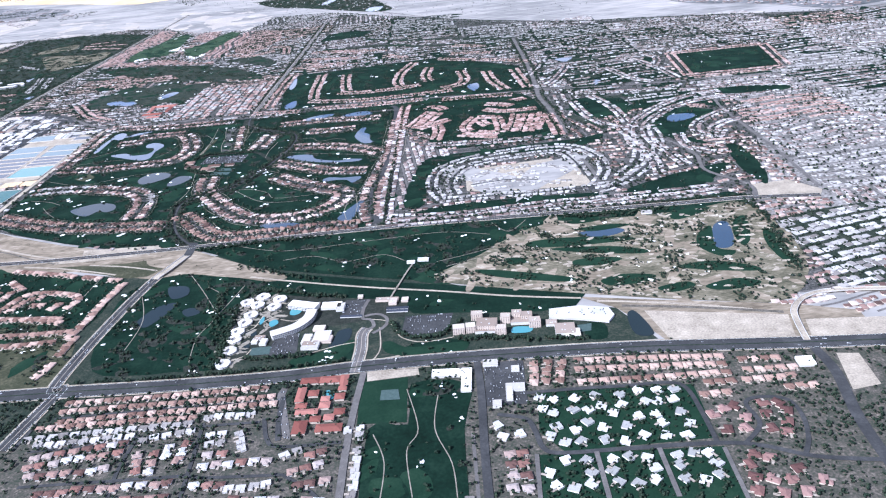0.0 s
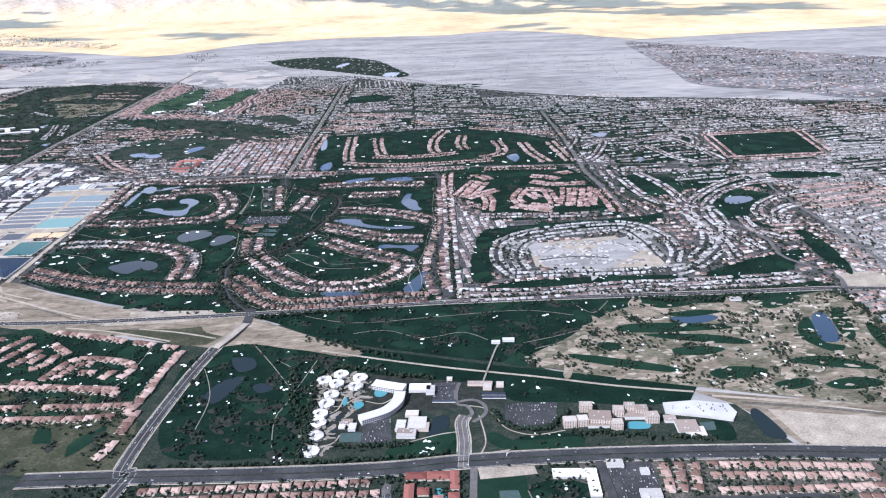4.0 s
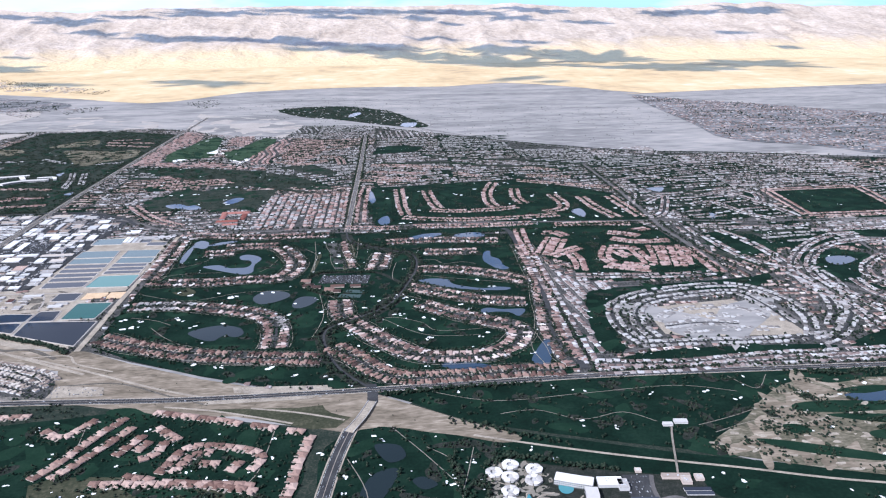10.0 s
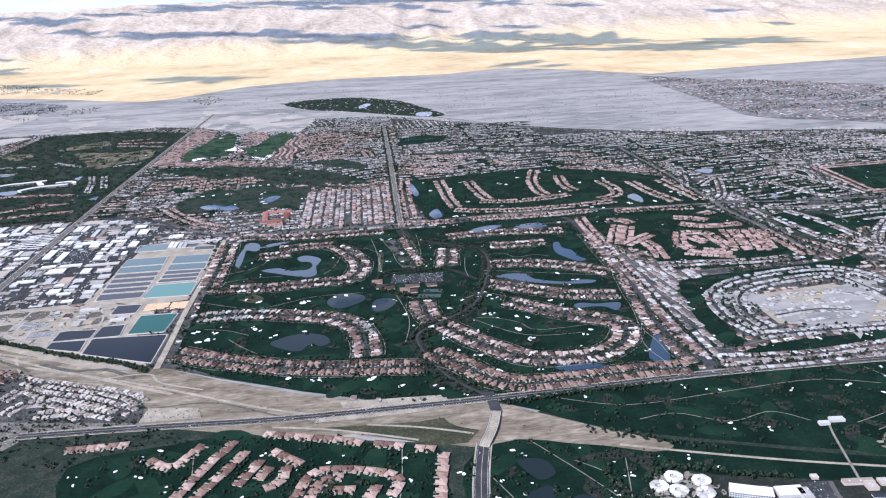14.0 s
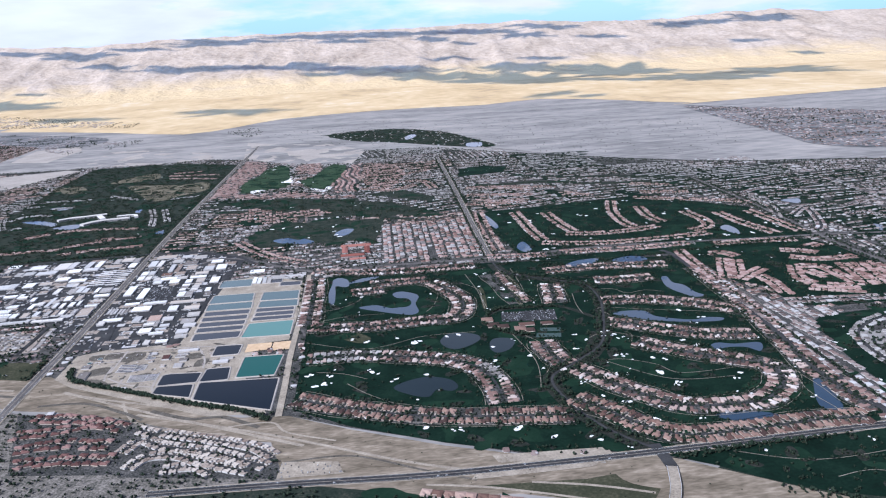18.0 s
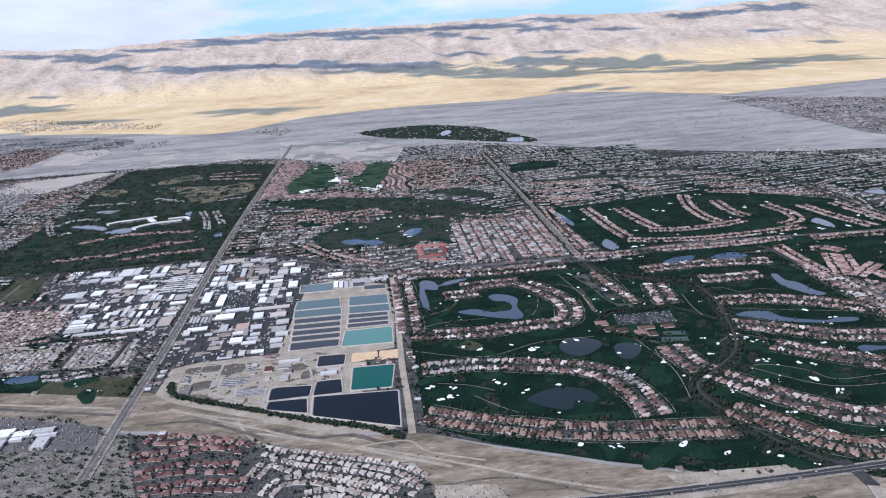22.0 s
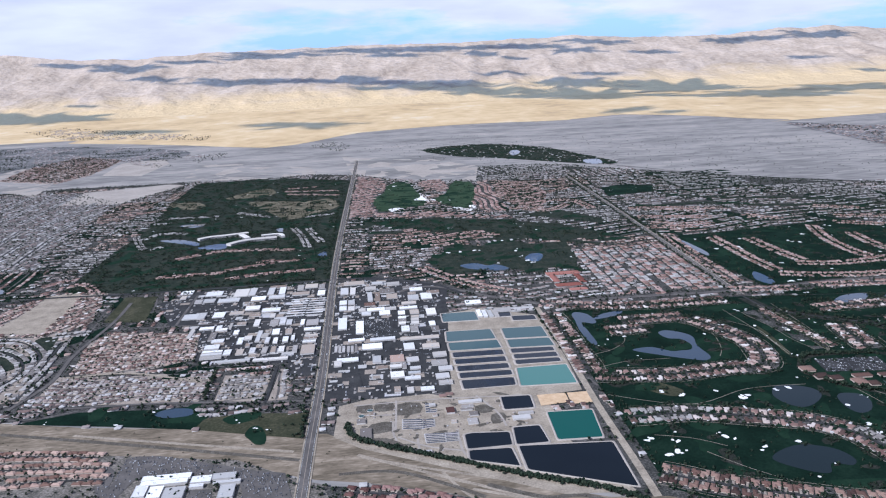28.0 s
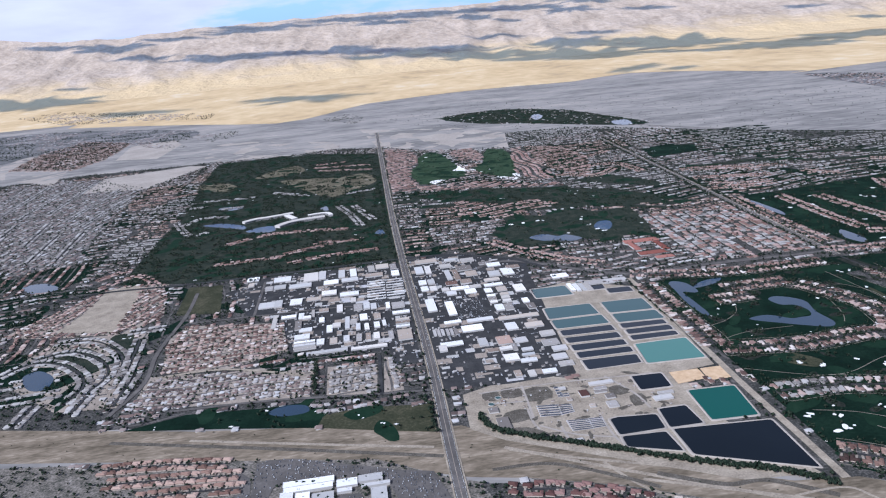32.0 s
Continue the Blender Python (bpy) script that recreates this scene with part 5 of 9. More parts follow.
PONDS += [([(-138.5, 615.9), (-108.2, 614.6), (-107.5, 599), (-138.5, 600.6)], W_GREY), ([(-179.1, 598.9), (-144.3, 598.6), (-144.1, 589.3), (-178.8, 589.7)], W_SLATE), ([(-178.7, 586.7), (-144.2, 586.3), (-144.1, 577.4), (-178.3, 577.8)], W_SLATE), ([(-178.2, 575), (-144.1, 574.5), (-144, 566), (-177.9, 565.7)], W_SLATE), ([(-177.7, 563.8), (-143.7, 563.2), (-143.9, 555.1), (-177.5, 554.9)], W_SLATE), ([(-177.4, 552.3), (-143.8, 551.5), (-144.3, 539.7), (-176.9, 538.7)], W_SLATE), ([(-138.8, 598.6), (-109.4, 597.3), (-109.1, 589.9), (-138.9, 590.3)], W_SLATE), ([(-138.5, 588.2), (-109.1, 587.8), (-109, 579.7), (-138.7, 580.3)], W_SLATE), ([(-139, 578.4), (-109, 577.8), (-109.1, 570.9), (-139.1, 570.7)], W_SLATE), ([(-139.8, 686.9), (-126.5, 684.1), (-127.3, 665), (-140.5, 665.1)], W_DARK), ([(-127.3, 665), (-109.7, 664.1), (-109.5, 653.5), (-127.6, 654.6)], W_DARK)]
for _p, _w in PONDS:
    _q = np.array(_p)
    _c = _q.mean(0)
    KEEP_OUT.append(_c + (_q - _c) * 1.08)
    _nx, _pv = np.roll(_q, -1, 0), np.roll(_q, 1, 0)
    _cut = lambda o: np.clip(1.6 / np.linalg.norm(o - _q, axis=1, keepdims=True), 0, 0.3) * (o - _q)
    _q = np.stack([_q + _cut(_pv), _q + 0.22 * (_cut(_pv) + _cut(_nx)), _q + _cut(_nx)], 1).reshape(-1, 2)
    _d = np.linalg.norm(_q - _c, axis=1, keepdims=True)
    _o, _in = _c + (_q - _c) * (1 + 0.8 / _d), _c + (_q - _c) * (1 - 0.3 / _d)
    _n = len(_q)
    _root = new("settling_pond")
    _vs = [(*a, 0.1) for a in _c + (_q - _c) * (1 + 1.4 / _d)] + [(*a, 0.5) for a in _o] + [(*a, 0.5) for a in _q] + [(*a, 0.28) for a in _in]
    _fs = [(r * _n + i, r * _n + (i + 1) % _n, (r + 1) * _n + (i + 1) % _n, (r + 1) * _n + i) for r in range(3) for i in range(_n)]
    part("bank", _vs, _fs, M_FIELD, _root, "pale earth bank")
    sheet("water", _in, 0.3, _w, parent=_root)
    tagged(_root, "rectangular settling pond with a pale bank, " + {W_DARK: "dark water", W_TEAL: "deep teal water", W_PALE: "pale teal water", W_SLATE: "dark slate water"}.get(_w, "grey-blue water"), "pond", "ponds of the water works")
for _p in ([(-134.8, 523.5), (-117.7, 523.7), (-117.9, 511.4), (-135, 509.1)], [(-116.8, 523.5), (-104, 523.7), (-103.9, 509.1), (-117.3, 508.4)]):
    KEEP_OUT.append(np.array(_p))
    tagged(sheet("drying_bed", _p, 0.3, surface("orange_drying_sand", stops3((0.42, 0.28, 0.16), (0.55, 0.39, 0.24), (0.64, 0.48, 0.32)), 0.3, 2)), "dry orange sand drying bed", "drying bed", kind="structure")

# ---- rows of houses ----
HOUSES, SINGLE, TAKEN, FAR_ROWS, STRIPS = {}, [], set(), [], []


def take(xy):
    for x, y in xy:
        i, j = int(x // 3), int(y // 3)
        TAKEN.update((i + a, j + b) for a in (-1, 0, 1) for b in (-1, 0, 1))


def free(xy):
    return np.array([(int(x // 3), int(y // 3)) not in TAKEN for x, y in xy], bool) if len(xy) else np.zeros(0, bool)


def add_row(line, roof, sides=(1, -1), gap=3.6, step=4.6, size=(3.9, 3.2), street=True, jitter=0.25, drop=0.04, width=1.8, single=""):
    """Houses on both sides of a curved street."""
    l2 = soft_loop(line, 8, closed=False)
    if street:
        tagged(ribbon("street", l2, width, 0.32, M_ASPHALT), "narrow grey residential street", "street", kind="structure")
    for s in sides:
        xy, ang = along(l2, step, RNG.uniform(0.3, 2))
        nrm = np.stack([-np.sin(ang), np.cos(ang)], 1)
        xy = xy + nrm * s * gap + RNG.normal(0, jitter * 0.6, xy.shape)
        keep = RNG.random(len(xy)) > drop
        ang = ang + (0 if s > 0 else math.pi)
        item = (xy[keep], ang[keep] + RNG.normal(0, 0.06, keep.sum()))
        take(item[0])
        if single:
            SINGLE.append((item, roof, size, single))
        else:
            HOUSES.setdefault((roof, size), []).append(item)


_lines_2 = []
_lines_2 += [[(-92.8, 429.4), (-61.7, 412.8), (-19.7, 395.4), (20.8, 387.3), (59.4, 381.7)], [(64.8, 399.4), (77.6, 384.8), (95.5, 359.7), (113.2, 349.6), (143.5, 349.7), (175.3, 352.1), (205.9, 351.2)], [(-90.8, 488.1), (-58.7, 486.9), (-21, 476.6), (8, 462.8), (23, 439.4), (25.9, 402.3)], [(126.1, 471.2), (144, 453.4), (164.2, 437.7), (188.4, 418.3), (185.7, 396.9), (168.6, 380.3), (152.2, 376.6), (124.3, 379.5), (106.5, 394.5), (87.1, 421.7), (74.1, 441.3)], [(-92.8, 545.5), (-52.9, 538.5), (-15.2, 541.5), (12.4, 543.4), (22.8, 573.2), (11.7, 613.6), (-0.2, 632.4)], [(-97.2, 664.5), (-95.3, 602.5), (-95.4, 550.9)], [(-99.5, 689.5), (-31.8, 671.2), (45.6, 670)], [(-63.6, 619.2), (-36.6, 621.4)]]
_lines_2 += [[(-48.9, 638.7), (0.1, 638.8)], [(98.4, 601.9), (91.8, 556.1)], [(127.8, 553.9), (163.5, 546.3), (193.4, 530.9), (215.1, 510.4)], [(118.1, 509.9), (145.5, 492.1), (171.6, 475.2), (204, 467.7)], [(135.5, 601.6), (157.6, 598.9), (182.9, 600.0)], [(226.4, 615.1), (225.4, 533.5), (219.2, 466.3), (212.2, 415.7), (213.1, 379.9), (216.5, 358.2)], [(102, 636.9), (143.1, 639.6), (207, 630.9)], [(65.1, 484), (66.8, 464.9), (71.7, 447.2)], [(54.9, 641), (61.3, 599.3), (67.1, 562.2)]]
for _k, _line in enumerate(_lines_2):
    tagged(ribbon("house_garden", soft_loop(_line, 8, False), 19.5, 0.2, M_YARD), "dark planted garden strip round the houses", "garden", kind="structure")
    _l2 = soft_loop(_line, 8, False)
    for _e in ribbon_edges(_l2, 21.5):
        _s = np.linspace(0, len(_e) * 0.5, len(_e))
        _e = _e + np.stack([np.sin(_s * 1.3 + _k), np.cos(_s * 0.9 + _k)], 1) * 0.7
        tagged(ribbon("cart_path", _e, 0.42, 0.27, M_PATH), "winding pale concrete cart path", "path", kind="structure")
    add_row(_line, "brown", size=(3.9, 7.0), gap=5.4, step=4.5, single="houses of the golf estate" if _k < 2 else "", sides=(1,) if _k == 16 else (1, -1))
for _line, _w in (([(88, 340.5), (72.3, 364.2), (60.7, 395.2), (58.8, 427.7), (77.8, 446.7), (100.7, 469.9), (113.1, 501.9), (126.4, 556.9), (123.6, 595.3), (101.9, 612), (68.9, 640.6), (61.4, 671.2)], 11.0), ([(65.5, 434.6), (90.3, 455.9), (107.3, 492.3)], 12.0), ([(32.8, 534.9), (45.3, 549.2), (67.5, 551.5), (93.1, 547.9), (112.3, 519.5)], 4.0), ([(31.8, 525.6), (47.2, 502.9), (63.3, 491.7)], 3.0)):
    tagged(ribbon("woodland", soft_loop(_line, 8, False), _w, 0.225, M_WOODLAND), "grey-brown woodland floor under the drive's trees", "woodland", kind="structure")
# clubhouse with its car park and courts
for _p in ([(47.8, 544.8), (87.7, 542.7), (84.9, 521.3), (45.2, 526)],):
    KEEP_OUT.append(np.array(_p))
    tagged(sheet("car_park", _p, 0.31, M_ASPHALT), "dark asphalt car park", "car park", kind="structure")
CLUB = [(35.3, 530.7, 7.6, 6.9), (38.1, 519.5, 8.2, 6.7), (45, 515.6, 6.6, 5.6), (55.4, 508.7, 7.3, 7.6), (61.7, 505, 5.7, 5.4), (61.5, 516.3, 10.6, 4.5), (75.8, 515.3, 8.1, 4.5)]
for _p in ([(69.6, 508.7), (83.3, 505.5), (82, 499.2), (68.1, 502.4)], [(65, 498.8), (81.3, 496.1), (79.8, 489), (62.9, 491.8)]):
    KEEP_OUT.append(np.array(_p))
    tagged(sheet("sports_court", _p, 0.33, M_COURT), "pale green sports courts", "sports court", kind="structure")
for _line in [[(233.6, 667.5), (231.0, 630.5), (230.0, 589.8), (231.6, 574.6)], [(253.2, 649.9), (267.0, 650.1), (274.7, 636.1)], [(259.4, 632.5), (248.9, 607.5), (238.6, 581.0)], [(268.0, 626.3), (257.7, 599.9), (249.3, 581.6)], [(248.1, 575.3), (263.6, 587.9), (277.7, 598.2)], [(266.2, 583.9), (267.4, 560.8), (263.8, 534.5)], [(319.9, 643.8), (333.9, 637.9), (342.8, 629.5)], [(316.6, 622.9), (335.1, 610.3), (367.6, 611.0)], [(347.0, 648.7), (362.4, 655.0)], [(304.4, 596.5), (294.6, 573.3), (294.8, 553.9), (308.8, 544.2), (324.1, 541.9), (326.1, 568.5), (323.9, 591.4), (304.4, 596.5)], [(308.5, 583.2), (314.4, 564.9)], [(345.2, 594.7), (340.2, 566.5), (333.4, 541.1)], [(357.6, 593.2), (350.7, 565.5), (343.6, 538.5)], [(364.8, 593.1), (358.7, 563.4), (349.9, 533.9)], [(369.6, 588.2), (362.4, 559.1), (354.9, 532.6)], [(287.8, 543.4), (303.2, 535.1), (321.0, 527.7)], [(375.2, 585.0), (375.8, 549.2), (375.7, 515.6)]]:
    add_row(_line, "pink", size=(4.0, 4.2), gap=3.6, street=False, step=4.4)
for _line in [[(257.3, 520.5), (292.2, 516.2), (336.5, 512.4), (370.8, 515.4)]]:
    add_row(_line, "mixed", size=(3.9, 3.6), gap=4.0)
_lines_3 = []
_lines_3 += [[(77.0, 877.6), (74.0, 797.5), (74.4, 713.4)], [(118.2, 871.0), (119.8, 784.1), (123.3, 738.2)], [(151.6, 854.3), (154.9, 800.6), (160.6, 761.8)], [(151.2, 756.9), (180.2, 748.5), (217.2, 750.3), (247.5, 759.4)], [(240.2, 891.7), (225.2, 837.5), (220.7, 786.3), (226.5, 757.8)], [(260.1, 851.7), (255.0, 804.2), (259.8, 774.5)], [(299.1, 814.3), (302.7, 772.5), (296.1, 745.0), (275.0, 733.4)], [(330.5, 798.5), (334.2, 746.8), (345.4, 698.3)], [(364.4, 799.9), (367.1, 750.2), (370.3, 700.6)], [(120.2, 727.5), (173.2, 712.6), (231.7, 712.1), (287.6, 719.8)], [(129.7, 691.8), (196.3, 686.2), (254.4, 689.7)], [(60.3, 694.0), (112.2, 686.1)]]
_lines_3 += [[(69.3, 929.9), (119.1, 920.7), (141.2, 924.1)], [(87.2, 983.0), (145.9, 963.3)], [(82.5, 1033.6), (114.2, 1031.1), (197.8, 1001.9)], [(199.3, 964.7), (217.3, 939.3), (232.0, 938.1)], [(271.7, 902.6), (312.0, 878.6), (355.0, 857.6), (388.0, 833.4)], [(290.0, 929.9), (345.5, 914.8)], [(297.6, 988.0), (344.3, 958.9)], [(274.2, 679.7), (314.4, 679.5), (352.3, 673.2)]]
_lines_3 += [[(-189.7, 820.8), (-151.8, 759.9), (-113, 722.6)], [(81.2, 950.6), (112.0, 933.8), (147.2, 935.6)], [(77.7, 984.6), (121.8, 972.2), (160.0, 962.3)], [(89.9, 1025.7), (126.5, 1020.8), (163.4, 991.4)], [(1.7, 1183.1), (19.7, 1189.5), (44.8, 1214.2)], [(-16.5, 1110.1), (3.0, 1119.0), (29.7, 1106.0), (39.4, 1049.2)], [(-62.6, 1179.9), (-44.5, 1196.1)], [(-59.6, 1086.8), (-19.5, 1055.9), (15.1, 1086.2)]]
for _line in _lines_3:
    add_row(_line, "pink", size=(4.1, 5.6), gap=4.4, street=False)
for _line in [[(558.8, 803.7), (676.8, 809.9)], [(676.8, 809.9), (655.3, 691.3)], [(558.8, 803.7), (546, 685.7)], [(546, 685.7), (652.2, 686.7)]]:
    add_row(_line, "pink", size=(3.8, 3.2), gap=4.5)
for _line in [[(-448.2, 912.2), (-434.3, 923), (-404.1, 937.7), (-357.2, 933.4), (-325.3, 925.3)], [(-447.5, 843.3), (-420.7, 845.1), (-385.5, 847)], [(-384.3, 854.9), (-358.2, 865.7), (-331.5, 879.1), (-308.4, 880.3)], [(-377.6, 821.4), (-352.5, 831.2), (-323.2, 836.4)], [(-320.4, 835.8), (-295.8, 838.2)], [(-357.8, 881), (-337.8, 882.9)], [(-554.3, 834.9), (-538.1, 854.2), (-525.7, 857.2)], [(-544.5, 806), (-528.2, 829.1), (-514.8, 835.4), (-492.5, 803.4)], [(-384.8, 1319.1), (-298.6, 1300.3)], [(-376.8, 1290.6), (-296.1, 1258.7)], [(-381.7, 1345), (-338, 1346.5)], [(-607.5, 1185), (-565.4, 1200.5), (-538.3, 1217.2)], [(-618.7, 1241.7), (-570.3, 1244.3)]]:
    add_row(_line, "pink", size=(3.8, 3.2), gap=2.6, drop=0.2)
for _line in [[(-579.8, 1114.6), (-547.4, 1115.9), (-509.7, 1112.2)], [(-530.4, 1042.6), (-512, 994.3), (-497.3, 969), (-479.6, 977.8)], [(-485.3, 1088), (-460.9, 1091.4)], [(-515.8, 1023.8), (-499.6, 1049.7), (-470.1, 1041.7)], [(-338.4, 1037), (-322.7, 986.9), (-310.4, 929.1)], [(-320.6, 1032), (-305.8, 982.4), (-296.8, 951.9)], [(-593.2, 1143.2), (-517.2, 1139.6)], [(-519.4, 1147.7), (-449.9, 1142.5)], [(-430.4, 1159.9), (-377.7, 1117.4)], [(-331.4, 1103.8), (-287.6, 1117.1)]]:
    add_row(_line, "white", size=(3.8, 3.2), gap=2.6, drop=0.2)
for _p in ([(-428.1, 1235.4), (-395.4, 1238.7), (-343.6, 1222.1), (-307.1, 1233.5), (-290.8, 1170.4), (-318.6, 1126.4), (-351.2, 1094.4), (-381.8, 1145.3)], [(-560.5, 1268.2), (-515.3, 1272.4), (-485.2, 1217.9), (-512.1, 1209.2)], [(-471.5, 1287), (-438.5, 1348.1), (-412.4, 1355.6), (-399.6, 1298.2), (-444, 1278)]):
    tagged(sheet("sandy_rough", soft_loop(_p, 4), 0.2, M_SANDTURF), "pale sandy rough between dark trees", "sand", kind="structure")
for _name, _p, _nb in COURSES:
    if _name in ("mid_course", "far_woods", "far_oasis"):
        _a = {"north_course": 75, "far_course": 60, "east_frame_course": 0}.get(_name, 8)
        FAR_ROWS.append((_p, _a, {"far_oasis": 0.93, }.get(_name, 0.2)))
# the ring of pale houses
for _k, _line in enumerate([[(266.6, 385.1), (259.4, 415.2), (267.4, 452.9), (303, 477.3), (369.9, 485.5), (393.5, 456.9), (394.8, 416.2), (377, 377.9)], [(276.8, 393.4), (274.6, 418.7), (285.1, 447.4), (312, 463.6), (363.6, 470.4), (375.5, 446.8), (378, 407.4)],
               [(266, 383.3), (307.8, 382.5), (357.2, 381), (394.8, 385.5)], [(289.9, 409.8), (319.6, 413.8), (341.8, 408.3)], [(457.5, 518.6), (453.4, 476), (435.3, 428.4), (404.8, 389.3), (380.2, 372.9)], [(429.4, 521.9), (435.9, 478), (423.2, 429.8), (402.5, 399.6)]]):
    add_row(_line, "white", size=(3.6, 2.8), drop=0.15)
for _line in [[(226.3, 358.7), (278.7, 353.3), (335.3, 358.2), (391.2, 358.3), (436.6, 359.7)], [(227, 346.6), (276.2, 346.2), (331.7, 350.2), (386.6, 350.3), (431.2, 351.5)], [(436.6, 359.7), (465.8, 362)], [(431.2, 351.5), (459.9, 353.7)]]:
    add_row(_line, "mixed", size=(3.8, 3.0), street=False)
for _o in (5,):
    add_row([(x + _o, y) for x, y in [(225.8, 614.4), (222.6, 489), (220.3, 399.5), (220.6, 356.9)]], "mixed", size=(3.8, 3.0), drop=0.12)
for _line in [[(287.3, 420.5), (307.3, 436.9), (334.6, 441.9), (358.2, 437), (367.2, 419.2)], [(294.4, 399.3), (327, 401.7), (365.2, 397.6)], [(306.5, 422.7), (332.7, 426.3), (350.9, 420)]]:
    add_row(_line, "white", size=(3.4, 2.6), gap=2.6, drop=0.25, street=False)
# curved western streets
tagged(sheet("quarter_ground", [(-553, 630), (-536, 690), (-468, 690), (-454, 566), (-492, 570)], 0.088, M_DIRT), "dusty yards between curved streets", "ground", kind="structure")
for _line in [[(-551, 633), (-536.3, 650.9), (-509, 638.5), (-486.9, 606.8), (-490.1, 577.5)], [(-538.4, 656.1), (-514.1, 663.3), (-487.4, 641.3), (-475.6, 616), (-481, 589.7)], [(-533.7, 684.2), (-504.1, 680.4), (-476, 647.2), (-467.7, 613.8)], [(-470.3, 675.3), (-461.8, 599.9)], [(-457.3, 615), (-457.4, 568.8)], [(-478.1, 596.5), (-480.8, 561.3)],
              [(-508.6, 582.4), (-510.4, 555.8)], [(-482.5, 689.7), (-454.1, 691.8)]]:
    add_row(_line, "white", size=(3.6, 3.0))
_lines_4 = []
_lines_4 += [[(406.8, 621.4), (410.5, 570.2), (423.5, 530.4), (446.6, 516.8)], [(428.2, 639.3), (439.8, 588.3), (441.4, 536.2)], [(553.2, 613.3), (521.3, 607.2), (478.9, 574.4), (444.8, 527.9), (431.5, 478.5), (437.5, 439.8), (433, 396.3)], [(552.6, 593.4), (513.4, 583), (480.2, 556.6), (455.1, 518.9), (448.2, 483.4), (453.2, 444.1), (457.6, 409.3)], [(565.4, 555), (531.7, 541.9), (499.3, 513.7), (491.8, 485.3), (509.1, 469.6)], [(540.1, 516.6), (520.6, 508.2), (504.8, 490.9), (515.8, 479.7)], [(485.9, 434.4), (472.7, 454.3), (474, 487.4)], [(392.1, 843), (396.6, 810.3), (376.5, 754.6)], [(399.6, 765.4), (428.2, 790.7), (398.3, 712.3), (378, 697.7)], [(445.4, 745.4), (469.3, 756.1), (484.8, 701.1), (503.3, 674.4)]]
_lines_4 += [[(467.4, 785.4), (506, 795.3), (525.9, 734.7), (532, 682.6)], [(390.8, 877.6), (444.8, 906.6), (476.1, 865.5)], [(525.5, 824.4), (538.8, 790.8), (525.9, 748.5)], [(515.6, 628.4), (562.4, 628.8), (612.7, 626.8)], [(411.7, 656.5), (465.7, 645.3), (526.4, 648.6)]]
for _line in _lines_4:
    add_row(_line, "mixed", size=(3.7, 3.0), gap=3.2)
# villas south of the wash
VILLAS = [[(-41.3, 316.7), (-51.1, 298.1), (-60.8, 274.9), (-69.1, 261.3)], [(-22, 290.7), (-25.8, 282.2)], [(-1.9, 263), (4.3, 277), (11.9, 278.9)], [(27.8, 268.6), (23.1, 258.8)], [(-25.3, 322), (1.2, 313.5), (29.8, 303.2), (57.4, 293.2)], [(60.4, 288.6), (56.4, 266), (54.8, 245.5), (51.4, 224.1)], [(-34.1, 307.6), (-41.9, 291.8), (-51, 275.4), (-59.4, 260.5)], [(-25.9, 298.7), (-34.5, 280.5)],
          [(-20.1, 305.2), (-7.7, 293.1)], [(-12.9, 291.6), (-15.3, 280.4), (-23.4, 275.1)], [(-8.1, 264), (-1.3, 282.5), (8.9, 285.4), (30.2, 279.5), (38.1, 271.3), (33, 259.2)], [(10, 269.4), (17.7, 268.2)], [(-28.9, 263.4), (-5.9, 255.6), (16.2, 251.1), (37.9, 244.4)],
          [(-123.6, 324.8), (-93.3, 324.8)], [(-82.4, 310.9), (-67.6, 301), (-55.5, 318.2)]]
for _line in VILLAS:
    add_row(_line, "pink", sides=(1e-3,), size=(4.5, 4.9), step=5.2, street=False, gap=1.0, single="villas by the wash")
for _line in [[(-37.1, 256.5), (14.7, 251.8), (37.6, 248.5)], [(-25.4, 235.3), (23.2, 232.6), (51.4, 232.3)], [(-19.2, 224), (28.1, 221.5), (53.5, 222.9)], [(55.4, 225.4), (53, 195.8), (49.6, 184.8)]]:
    add_row(_line, "pink", sides=(1e-3,), size=(4.5, 4.9), step=5.2, street=False, gap=1.0, single="villas along the lawns")
# by the wash, west: pale round-court houses and red-roofed terraces
for _line in [[(-178.6, 385.9), (-172, 397.2), (-160.2, 389.6), (-148.9, 384.8), (-127.1, 375.4), (-101.5, 358.6)], [(-171, 368), (-164.4, 378.2), (-148.4, 377.3), (-132.2, 367.1), (-106.8, 354.4)], [(-161.4, 402.9), (-138.4, 392.8), (-111, 379.4), (-98.3, 367.1)], [(-152.7, 364.4), (-137.3, 364.9), (-127, 357.1)], [(-176.2, 408.8), (-167.2, 404.2)]]:
    add_row(_line, "sand", size=(3.4, 2.9), step=4.4, gap=2.9, width=1.4, single="pale houses round the courts")
for _line in [[(-245.5, 415.2), (-226.1, 416.6), (-203.9, 420.3), (-185.5, 413.6)], [(-237.7, 398), (-213.9, 400.7), (-185.4, 394.8)], [(-242.4, 434.5), (-217.4, 429.1), (-198.4, 422)], [(-231, 383.6), (-207.4, 383.6), (-180.1, 378.1)]]:
    add_row(_line, "red", size=(4.0, 3.4), step=5.3, gap=3.4, jitter=1.1, width=1.4, single="red-roofed terraces by the boulevard")
for _line in [[(-440.4, 495.9), (-409, 493.5), (-376.9, 487.4)], [(-433.1, 481.9), (-402.8, 479.6), (-369.5, 475.7)], [(-415.2, 466.3), (-389.1, 466.2), (-365, 463.8)]]:
    add_row(_line, "pink", size=(4.4, 3.2), step=5.2, gap=3.2, width=1.6, single="pink houses on the west bank")


